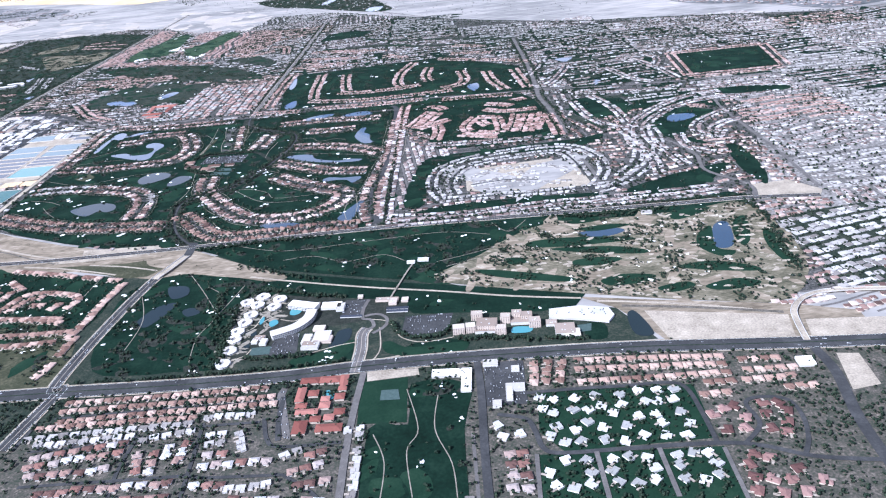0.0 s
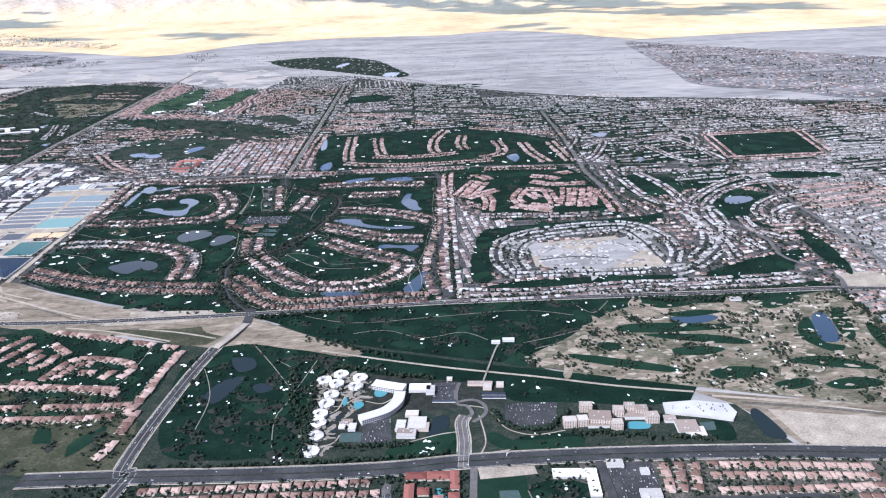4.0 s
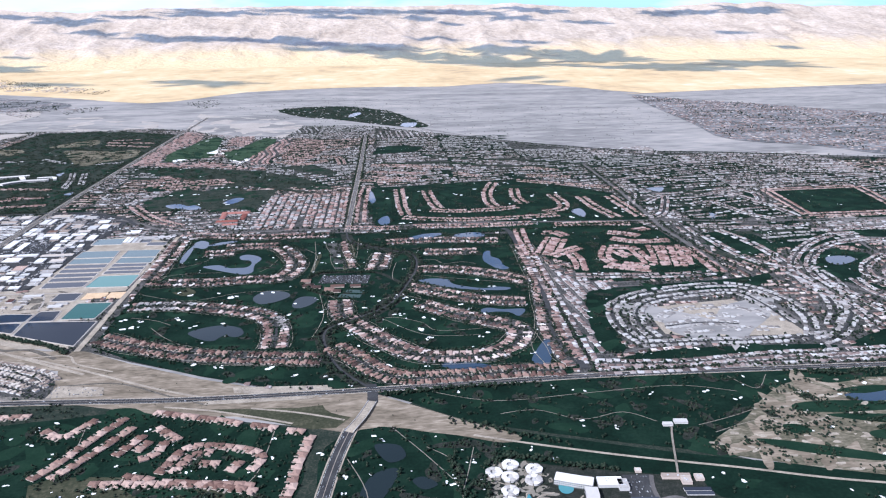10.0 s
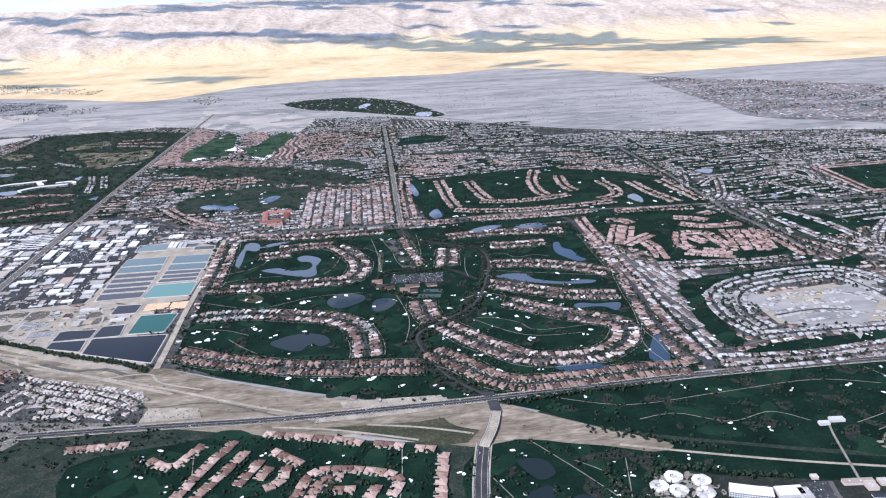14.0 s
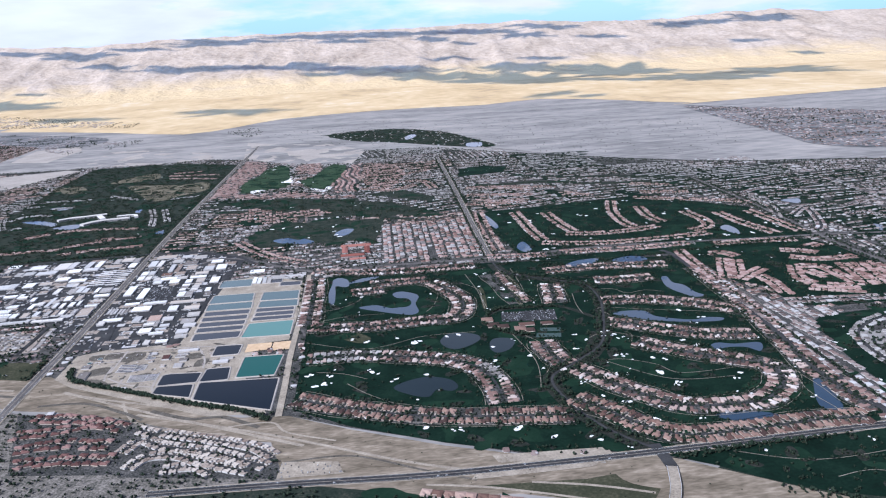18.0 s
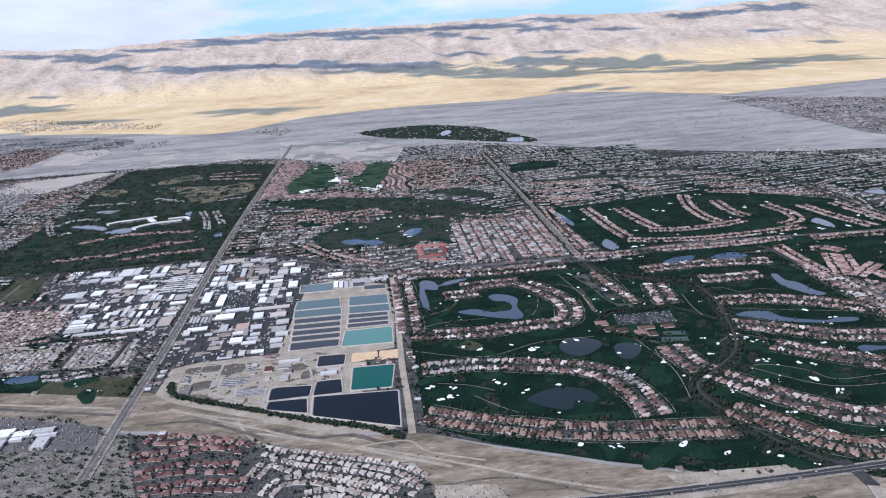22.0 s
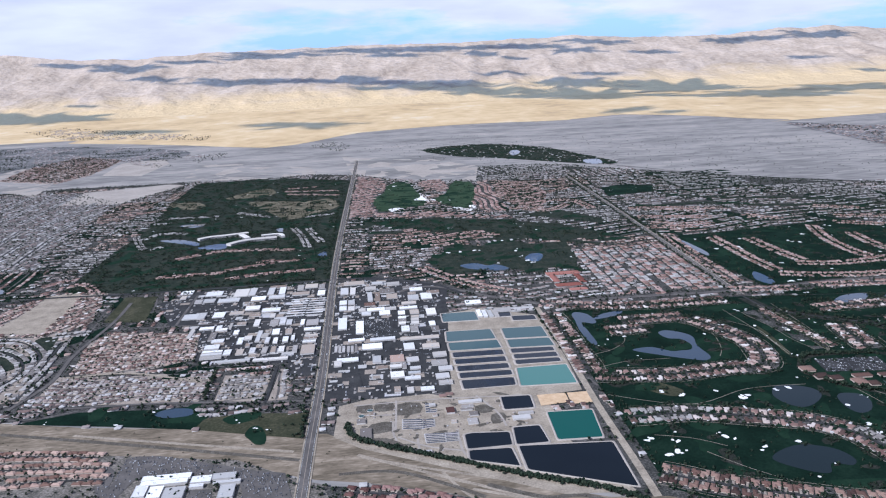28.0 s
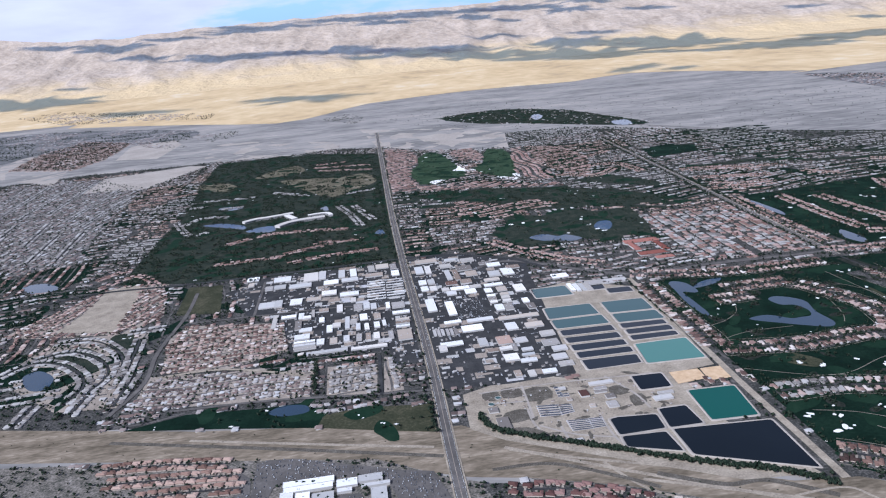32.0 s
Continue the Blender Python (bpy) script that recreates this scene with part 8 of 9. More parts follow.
for _x, _y in [(148.7, 247.9), (157.3, 253.3), (155.7, 243.6), (167.9, 248.7), (166.1, 240.2), (154, 232.7), (152.4, 224.4), (150, 215), (150.1, 207.3), (150, 196.1), (149.3, 184)]:
    court(_x, _y, 3.9)
for _p in ([(176.6, 235.3), (180.9, 237.6), (182.9, 232.2), (180, 228.9), (176.7, 230.1)], [(166.1, 223.4), (169.4, 225.7), (171.5, 221.6), (168, 218)], [(160.3, 226.3), (161.9, 230.2), (162.8, 225.1), (161.2, 221.4)], [(300.1, 195.8), (309, 194.4), (307.6, 189.7), (298.5, 190.3)], [(205, 151.6), (207.4, 153.9), (210.4, 150.8), (209.8, 146.5), (206.3, 147)]):
    tagged(sheet("swimming_pool", soft_loop(_p, 4), 0.4, W_POOL), "bright turquoise swimming pool", "swimming pool", kind="structure")
for _p in ([(161.4, 197.9), (171.7, 198), (172.1, 190.5), (161.5, 190.4)], [(332.5, 192.3), (340, 193.1), (338.5, 186), (331.9, 185.6)], [(232.6, 150.3), (240.7, 150), (241.7, 142), (232.3, 142.5)]):
    tagged(sheet("sports_court", _p, 0.32, M_COURT), "pale green sports courts", "sports court", kind="structure")

for _line in ([(145.9, 245.3), (151, 239.7), (158.1, 237.6), (165.2, 244), (172.4, 243.5)], [(147.3, 227.2), (158.4, 221.5), (166.6, 228.3), (173.6, 230.3)], [(147.3, 199.7), (152, 212.6), (158.5, 219.2), (161.1, 231.2)], [(151.6, 187), (159, 190.5), (161.4, 196.6)], [(172.1, 225.5), (180.3, 222.5), (186, 227)], [(222.2, 217.2), (231.3, 214.2), (236.7, 206.8), (241, 195.5), (252.4, 189.2), (268.4, 191.5)], [(228.8, 207.4), (230.2, 185.8), (225.5, 173.6)], [(186.3, 184.7), (199.2, 189.9), (209.8, 193.4), (218.9, 194.8)]):
    tagged(ribbon("garden_path", soft_loop(_line, 6, False), 0.7, 0.33, M_LOT), "winding pale garden path", "path", kind="structure")
_c = scatter([(143.5, 253), (160, 260), (173, 252), (174, 242), (174, 234), (166, 212), (158, 210), (158, 186), (146, 178), (143.5, 215)], 0.16)
_c = _c[[min(math.hypot(x - p, y - q) for p, q in ((148.7, 247.9), (157.3, 253.3), (155.7, 243.6), (167.9, 248.7), (166.1, 240.2), (154, 232.7), (152.4, 224.4), (150, 215), (150.1, 207.3), (150, 196.1), (149.3, 184), (168.7, 222), (161.5, 226))) > 3.7 for x, y in _c]]
COURT_TREES = _c[::2]
PAVED = _c[1::2]
# the tall hotel
_lines_5 = []
_lines_5 += [(*[(268.1, 193.1), (274.3, 193.1)][0], *[(268.1, 193.1), (274.3, 193.1)][1], 4.5), (*[(274.9, 193.5), (279.9, 193.6)][0], *[(274.9, 193.5), (279.9, 193.6)][1], 4.5), (*[(280.1, 194.2), (290.7, 192.6)][0], *[(280.1, 194.2), (290.7, 192.6)][1], 8.0), (*[(289.9, 189.5), (295.4, 189.1)][0], *[(289.9, 189.5), (295.4, 189.1)][1], 4.5), (*[(278.2, 205.9), (284.2, 205.4)][0], *[(278.2, 205.9), (284.2, 205.4)][1], 4.0), (*[(293.3, 200.7), (298.5, 199.9)][0], *[(293.3, 200.7), (298.5, 199.9)][1], 4.5), (*[(299.7, 203), (304.9, 202.6)][0], *[(299.7, 203), (304.9, 202.6)][1], 4.5), (*[(304.5, 200.4), (310.2, 200)][0], *[(304.5, 200.4), (310.2, 200)][1], 4.5)]
_lines_5 += [(*[(307.9, 193.5), (313.9, 193.5)][0], *[(307.9, 193.5), (313.9, 193.5)][1], 5.0)]
for _x0, _y0, _x1, _y1, _dep in _lines_5:
    _t = math.atan2(_y1 - _y0, _x1 - _x0)
    _w = math.hypot(_x1 - _x0, _y1 - _y0)
    _cx, _cy = (_x0 + _x1) / 2 - math.sin(_t) * _dep / 2, (_y0 + _y1) / 2 + math.cos(_t) * _dep / 2
    building("hotel_tower", _cx, _cy, _w, _dep, 4.0, math.degrees(_t), "sand", "beige stepped hotel tower with rows of windows", "hotel", units=3, windows=5, wall="pink", group="towers of the tall hotel")
for _x, _y, _w, _d in [(305.3, 199.9, 13.0, 4.7), (284.7, 193.8, 10.2, 3.5), (325.5, 188.5, 10.1, 9.9), (328.7, 184.1, 7.5, 7.1), (319.6, 195.8, 5.7, 4.7)]:
    building("hotel_podium", _x, _y, _w, _d, 1.3 + 0.04 * _w, -4, "sand", "low beige-roofed hotel podium", "hotel", units=3, group="podium of the tall hotel")
tagged(sheet("parking_deck", [(320.4, 209.5), (336.7, 210.3), (351.6, 205.9), (353, 198), (348.9, 192.1), (337, 196.4), (319.2, 201.2)], 1.4, M_CONCRETE, thick=1.4), "white concrete parking deck with parked cars", "parking deck", kind="structure")

# clubhouse and its footbridge, shops and halls of the south side
for _x, _y, _w, _d in [(252.4, 284.4, 6.9, 3.4), (244.7, 282.3, 5.1, 2.6), (403.9, 326.3, 7.0, 4.4)]:
    building("clubhouse", _x, _y, _w, _d, 1.4, -5, "white", "white-roofed clubhouse on the course", "clubhouse", units=1)
for _x, _y, _w, _d in [(237.9, 226.4, 12.2, 2.4), (237.9, 223.4, 12.1, 2.4), (212.2, 221.7, 12.1, 1.9)]:
    building("solar_carport", _x, _y, _w, _d, 0.7, -5, "dark", "dark solar panel roof over parked cars", "carport", units=0, group="solar carports of the resort")
for _x, _y, _w, _d in [(231.7, 236.6, 13.1, 3.1), (235.2, 233.2, 4.5, 5.2), (242, 234.9, 3.9, 4.3), (195.9, 211, 6.4, 4.6), (198.9, 199.6, 10.3, 6.1), (192.6, 195.8, 7.2, 4.2), (189.5, 238.5, 6.8, 3.1), (215.9, 243.1, 2.9, 2.7)]:
    building("resort_hall", _x, _y, _w, _d, RNG.uniform(1.0, 1.6), -6, "sand", "low resort hall with a beige roof", "hotel", units=3, wall="pink", group="resort halls")
tagged(ribbon("footbridge", soft_loop([(232.9, 236.6), (237.2, 251.6), (242.6, 270.3), (245.8, 279.6)], 4, False), 1.0, 0.9, M_PATH, thick=0.3), "pale concrete footbridge over the channel", "footbridge", kind="structure")
for _x, _y, _w, _d in [(264.9, 158.7, 16.5, 5.6), (272.9, 152, 4.8, 18.0), (285.1, 164.2, 7.2, 4.8), (294.9, 143, 8.8, 5.2), (291.8, 138.3, 3.0, 9.3), (285.6, 131.6, 4.0, 4.1), (296.5, 157.7, 3.8, 3.8), (238.5, 173.9, 0.3, 0.5), (427.9, 143.6, 7.3, 6.6)]:
    building("shop", _x, _y, _w, _d, RNG.uniform(1.2, 1.7), -4, "cream", "flat white-roofed shop building", "shop", units=3, group="shops by the highway")
for _x, _y, _w, _d in [(197.6, 161.8, 8.6, 4.4), (207.4, 161.4, 9.6, 5.0), (214.3, 158, 3.6, 12.0), (194.6, 151, 3.8, 11.0), (196, 142.2, 5.0, 3.6), (207, 141.4, 4.6, 4.2), (199.2, 137.4, 10.0, 3.4), (214.4, 135.7, 4.6, 4.2), (197.6, 126.6, 5.8, 8.6), (203.9, 131.6, 4.6, 3.6), (210.8, 124.6, 11.5, 5.0), (213.4, 147.2, 4.4, 4.4), (200.6, 151.4, 4.6, 4.2), (206.8, 146.2, 3.8, 3.4), (210, 132.2, 4.4, 3.8)]:
    building("motel_block", _x, _y, _w, _d, 1.3, -2, "brick", "two-storey block with a red tile roof", "apartment block", hipped=True, wall="pink", group="red-roofed blocks round a pool")


# ---- bridges ----
def bridge(line, width, label):
    l2 = soft_loop(line, 6, closed=False)
    n = len(l2)
    h = 0.45 + 0.9 * np.sin(np.linspace(0, math.pi, n)) ** 0.6
    root = tagged(new("bridge"), label, "bridge")
    ribbon("deck", l2, width, 0, M_LOT, thick=0.35, parent=root, zs=h)
    for e in ribbon_edges(l2, width - 0.2):
        ribbon("parapet", e, 0.22, 0, M_CONCRETE, thick=0.35, parent=root, zs=h + 0.3)
    for k in range(4, n - 4, 4):
        part("pier", *box_mesh(l2[k][0] - 0.5, l2[k][0] + 0.5, l2[k][1] - 0.3, l2[k][1] + 0.3, -0.05, h[k] - 0.3), M_CONCRETE, root)
    return root


bridge([(79.6, 291.7), (86.2, 306), (91.4, 323.7)], 5.0, "white concrete road bridge over the wash")
bridge([(436.5, 160.9), (438.6, 175.2), (442.4, 188.4), (453.2, 199.5), (468.4, 203.4), (496, 200.8), (510.1, 198.8)], 3.2, "curved white concrete bridge over the wash")

# ---- golf details: fairways, paths, bunkers ----
def blob(x, y, r, stretch=1.0, turn=0.0, n=9):
    k = np.arange(n) / n * 2 * math.pi
    rr = r * RNG.uniform(0.65, 1.2, n)
    u, v = rr * np.cos(k) * stretch, rr * np.sin(k)
    return np.stack([x + u * math.cos(turn) - v * math.sin(turn), y + u * math.sin(turn) + v * math.cos(turn)], 1)


def blobs(name, centres, radii, z, material, label, category, stretch=(1, 2), dip=0.03, turn=(0, 3.1)):
    vs, fs = [], []
    for (x, y), r in zip(centres, radii):
        o = soft_loop(blob(x, y, r, RNG.uniform(*stretch), RNG.uniform(*turn)), 2)
        b = len(vs)
        zz = z + RNG.uniform(0, 0.02)
        vs += [(*q, zz) for q in o] + [(x, y, zz - dip)]
        n = len(o)
        fs += [(b + i, b + (i + 1) % n, b + n) for i in range(n)]
    if vs:
        tagged(mesh_object(name, vs, fs, material), label, category, kind="stuff")


blobs("court_paving", PAVED, RNG.uniform(0.7, 1.7, len(PAVED)), 0.3, M_PATH, "pale paving between the guest courts", "pavement", (1, 3), 0.0)
WATERS = [soft_loop(p, 5) for p in LAKES]
HOUSE_XY = np.concatenate([a for lots in HOUSES.values() for a, _ in lots] + [it[0][0] for it in SINGLE])
_grid = {}
for _x, _y in HOUSE_XY:
    _grid[(int(_x // 3), int(_y // 3))] = 1


def off_houses(xy):
    return np.array([(int(x // 3), int(y // 3)) not in _grid for x, y in xy], bool) if len(xy) else np.zeros(0, bool)


def off_water(xy):
    ok = np.ones(len(xy), bool)
    for p in WATERS:
        ok &= ~inside(xy, p)
    for l, r in LINES:
        ok &= ~near_line(xy, l, r - 0.4)
    return ok


for _name, _p, _nb in COURSES:
    if _name in ("park", "brown_field"):
        continue
    _area = abs(signed_area(_p))
    if _name != "desert_course":
        _c = scatter(_p, 0.0016)
        _c = _c[off_water(_c) & off_houses(_c)]
        blobs("fairways", _c, RNG.uniform(3, 7, len(_c)), 0.21, M_FAIRWAY, "paler mown fairways and greens", "fairway", (1.2, 3), 0.0)
    if _nb:
        _c = scatter(_p, 4.0 * _nb / _area)
        _c = _c[off_water(_c) & off_houses(_c)][:_nb]
        _c = np.concatenate([_c, _c[::2] + RNG.normal(0, 2.5, _c[::2].shape)])
        blobs("sand_bunkers", _c, RNG.uniform(0.35, 0.95, len(_c)) * (2.2 if _name in ("far_course", "north_course", "west_course", "mid_course") else 1.0), 0.29, M_BUNKER, "white sand bunkers in the turf", "bunker")
for _p in ([(-184.7, 1181.2), (-175.5, 1200.7), (-172.2, 1224.0), (-158.0, 1211.9), (-165.1, 1195.7), (-153.5, 1171.0), (-162.1, 1156.6), (-171.1, 1174.7)], [(-136.2, 1113.7), (-125.8, 1108.9), (-114.9, 1095.4), (-111.5, 1119.5), (-103.6, 1111.5), (-110.2, 1089.2), (-118.1, 1080.4)], [(-221.8, 1118.9), (-215.5, 1128.6), (-204.3, 1127.8), (-209.6, 1113.4), (-215.8, 1104.0)]):
    tagged(sheet("sand_bunker", soft_loop(_p, 4), 0.3, M_BUNKER), "large lobed white sand bunker in light turf", "bunker", kind="structure")
blobs("soil_heaps", SOIL_AT, RNG.uniform(0.4, 1.8, len(SOIL_AT)), 0.2, M_SOIL, "dark damp soil patches of the water works", "soil", (1, 3), -0.1)
_ws, _wr, _wt = [], [], []
for _name, _p, _nb in COURSES:
    _d = {"estate": 0.003, "channel_course": 0.003, "resort_course": 0.006, "villas_course": 0.0015, "north_course": 0.002, "pink_estate": 0.002, "ring_south": 0.003, "ring_west": 0.003, "south_course": 0.002, "rough_course": 0.002}.get(_name)
    if not _d:
        continue
    _c = scatter(_p, _d)
    _c = _c[off_water(_c) & off_houses(_c)]
    _r = RNG.uniform(1.2, 3.6, len(_c))
    _ws.append(_c)
    _wr.append(_r)
    for _q, _e in zip(_c, _r):
        _k = int(_e * 3)
        _wt.append(_q + RNG.normal(0, _e * 0.55, (_k, 2)))
_ws, _wr, _wt = np.concatenate(_ws), np.concatenate(_wr), np.concatenate(_wt)
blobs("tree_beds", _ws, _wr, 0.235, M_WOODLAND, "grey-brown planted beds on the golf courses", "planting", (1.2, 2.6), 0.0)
_wt = _wt[off_water(_wt)]
bulk_trees("bed_trees", _wt, RNG.uniform(0.8, 1.8, len(_wt)), "dark trees in planted beds on the golf courses", clumps=3)
_big = [(-51.4, 399.6), (-20.1, 382.3), (28.2, 372.9), (44.3, 360.5), (-48.4, 458.9), (-77.8, 448.3), (-86.2, 462.7), (81.5, 399.7), (92.1, 390.3), (29.8, 459.9), (124.1, 422.1), (127, 405.4), (168, 412.7), (101.3, 368.1), (-82.7, 445.2), (66.5, 353.3), (106.2, 452.4), (11.8, 508.9), (-20.4, 500.3), (139.4, 456.3)]
blobs("sand_bunkers", np.array(_big), RNG.uniform(1.2, 2.0, len(_big)), 0.3, M_BUNKER, "large white sand bunkers in the turf", "bunker")
_at = np.array([(-18.7, 503.2), (3.5, 506.5), (-51.6, 509.5), (-49.7, 463.1), (-88.5, 461.1), (-76.1, 459.3), (29.5, 450.6), (31.6, 482.0), (53.0, 464.1), (56.9, 576.5), (57.6, 596.1), (-30.0, 510.9), (-61.4, 515.9), (-14.9, 448.2), (-34.2, 445.7), (122.7, 424.1), (133.9, 439.4), (126.5, 443.6), (109.6, 452.7), (90.6, 490.9), (94.8, 480.7), (85.0, 467.3), (161.4, 457.0), (156.1, 466.9), (196.4, 462.8), (203.3, 461.2), (162.0, 407.2), (193.1, 401.4), (115.5, 486.2), (115.9, 478.0), (173.2, 520.9), (170.3, 447.6), (74.9, 419.8), (129.7, 407.0)])
_at = np.concatenate([_at, _at + RNG.normal(0, 1.3, _at.shape), _at[::2] + RNG.normal(0, 1.8, _at[::2].shape)])
blobs("sand_bunkers", _at, RNG.uniform(0.6, 1.25, len(_at)), 0.305, M_BUNKER, "lobed white sand bunkers in the turf", "bunker")
for _p in ([(-71.6, 525.6), (-63.7, 531.5), (-55.6, 525.2), (-48.8, 515.2), (-55.4, 508.4), (-65.3, 514.7)], [(66.6, 637.4), (70.6, 626.5), (73.0, 608.6), (69.4, 566.6), (64.3, 561.2), (65.3, 592.7)], [(40.1, 606.5), (42.7, 598.4), (39.7, 560.7), (36.4, 559.0)]):
    tagged(sheet("dry_rough", soft_loop(_p, 4), 0.2, M_DRYTURF), "tan dry rough between fairways", "field", kind="structure")
# the desert course: green islands in sand
_lines_6 = []
_lines_6 += [[(321.6, 297.4), (346.4, 298.7), (379.5, 292.9), (384.4, 287), (342.9, 285.9), (319.9, 289.8)], [(332.4, 284.7), (368.7, 281), (388.9, 271.7), (383.9, 267.2), (350.2, 275.6)], [(283.5, 264.6), (297.6, 261.9), (327.1, 250.5), (340.7, 242.8), (330.7, 240.7), (296, 253.5)], [(344, 265.6), (360.9, 267.4), (372.5, 262.7), (360.9, 257.1), (345.2, 258.6)], [(354.8, 238.4), (368.9, 243.3), (385.7, 238.5), (376.8, 231.5), (358.4, 230.8)], [(425.4, 286.6), (437.2, 297.2), (430.3, 267.5), (439.6, 259.5), (430.2, 253.6), (420.8, 268.4)], [(454.3, 303.6), (463.1, 306.8), (454.5, 276), (446, 265.9), (446.8, 284.3)], [(466.6, 286.1), (470.5, 274.3), (467.4, 240.2), (460.3, 244.1), (460.4, 268)]]
_lines_6 += [[(401.5, 246.5), (422, 249.8), (442, 239.4), (441.8, 233.2), (416.8, 238.7)], [(382.9, 223.8), (399.7, 228.1), (403, 222), (389.2, 217.5)], [(408.7, 221.4), (426.3, 226.8), (438.6, 221.6), (432.8, 216.3), (414.6, 215.2)], [(414.7, 320.7), (436.7, 329.1), (445.8, 324.4), (421.9, 311.3)], [(349.4, 323.5), (369, 327.5), (374.8, 322.4), (355.4, 318.5)], [(303.7, 276.6), (313.5, 275.6), (315.2, 268.4), (305.3, 268)], [(353.1, 310.2), (375.7, 313.7), (388.8, 309.8), (365.8, 304.8)]]
for _p in _lines_6:
    tagged(sheet("fairway", soft_loop(_p, 5), 0.29, M_FAIRWAY), "green fairway set in sandy ground", "fairway", kind="structure")
_c = scatter(SANDY, 0.006)
_c = _c[off_water(_c)]
blobs("sand_flats", _c, RNG.uniform(1.5, 5, len(_c)), 0.262, M_WASH, "bare sandy patches of the desert course", "sand", (1.5, 4), 0.0)
_c = scatter(SANDY, 0.014)
_c = _c[off_water(_c)]
blobs("sand_streaks", _c, RNG.uniform(0.5, 1.7, len(_c)), 0.295, M_LOT, "pale sand streaks of the desert course", "sand", (1, 3), 0.0, (-0.8, 0.6))
_c = scatter(SANDY, 0.0016)
blobs("sand_bunkers", _c, RNG.uniform(0.5, 1.2, len(_c)), 0.36, M_BUNKER, "white sand bunkers in the turf", "bunker")
# cart paths
_lines_7 = []
_lines_7 += [[(-88.3, 419.6), (-61.1, 403.6), (-16.9, 386.2), (13.6, 378.9), (56.5, 375.6)], [(-63.7, 445.3), (-49.1, 426.5), (-29.1, 407.7)], [(-93.8, 516.9), (-51.5, 497.1), (-12.2, 511.1), (24.1, 511.5)], [(47.7, 506.1), (54.8, 454.4), (49.3, 413.8)], [(97.2, 483.9), (112.9, 490.9), (132.3, 475.9)], [(96.8, 445.3), (126.4, 413.4), (163.2, 409.6)], [(33, 646.9), (37.7, 597.9), (37.5, 556.3)], [(74.3, 653.1), (73.7, 588.7), (63.9, 556.4)], [(212.8, 438), (194.1, 391.3), (196.5, 362.2)], [(100.4, 297), (121.4, 260.4), (132.5, 235.2), (127.9, 213.8), (130.3, 189.3)], [(75.1, 278.1), (89.5, 239.1), (90.2, 207)], [(118.7, 273.9), (131.1, 259.5), (132.5, 235.2), (142, 271.6)]]
_lines_7 += [[(244.7, 149.4), (250.2, 119.9), (245.5, 105.9), (248.2, 79)], [(259.2, 142.9), (257.5, 118.9), (264.1, 96.7), (265.6, 77)], [(230.6, 118.7), (236.3, 100.1), (235.3, 75.2)], [(40.9, 297.1), (38, 260.5), (30.8, 245.6)], [(-59, 309.4), (-54.7, 280.4)], [(160.2, 302.8), (180.1, 304.9), (202.5, 292.8), (225.9, 298), (240.6, 286.6)], [(125.1, 331.5), (160.1, 317.4), (211.6, 321.1), (264.5, 324.9), (296.9, 314.6)], [(323.3, 289.4), (303.8, 295.3), (278.3, 286.5), (260.8, 280.9)], [(266.6, 273.2), (301.7, 284.1), (351.2, 279.1), (386.3, 283), (398, 305.4)], [(299.5, 333.3), (309.5, 316.8), (322.8, 332.9)]]
_lines_7 += [[(62.6, 652.0), (65.9, 627.7), (64.4, 592.9), (63.8, 565.3), (65.5, 558.3), (69.7, 570.6), (71.1, 606.0), (68.8, 630.2), (64.5, 648.1)], [(26.5, 622.2), (32.7, 614.4), (39.1, 599.3), (38.4, 578.3), (39.4, 558.3)], [(-93.0, 576.1), (-73.7, 583.1), (-60.7, 594.6), (-56.3, 604.6)], [(2.4, 619.2), (5.5, 600.6), (0.1, 574.3), (-6.7, 560.5)], [(-89.5, 555.7), (-68.7, 562.9), (-38.8, 563.2)], [(132.8, 579.8), (143.5, 577.1), (151.1, 565.3), (165.8, 568.6), (177.4, 562.8)], [(109.4, 574.4), (106.0, 548.4), (105.8, 528.6)], [(122.5, 492.0), (126.4, 483.7), (122.6, 471.5)], [(92.8, 445.6), (107.4, 446.0), (124.9, 434.5), (133.4, 420.3), (153.8, 419.2), (168.6, 420.9)], [(56.6, 496.5), (64.6, 479.6), (63.8, 451.9), (57.7, 436.2)], [(-83.5, 466.0), (-65.6, 459.6), (-51.4, 449.3)], [(123.9, 521.9), (120.5, 538.5), (155.0, 526.5), (206.3, 508.1)]]
for _line in _lines_7:
    tagged(ribbon("cart_path", soft_loop(_line, 6, False), 0.45, 0.27, M_PATH), "winding pale concrete cart path", "path", kind="structure")

# ---- trees ----
AVENUE = next(l for n, l, _, _, _ in ROADS if n == "avenue_east")


def tree_line(line, spread, count, sizes=(1.2, 2.4)):
    l2 = soft_loop(line, 5, closed=False)
    xy, _ = along(l2, np.linalg.norm(np.diff(l2, axis=0), axis=1).sum() / count)
    xy = xy + RNG.normal(0, spread, xy.shape)
    return xy


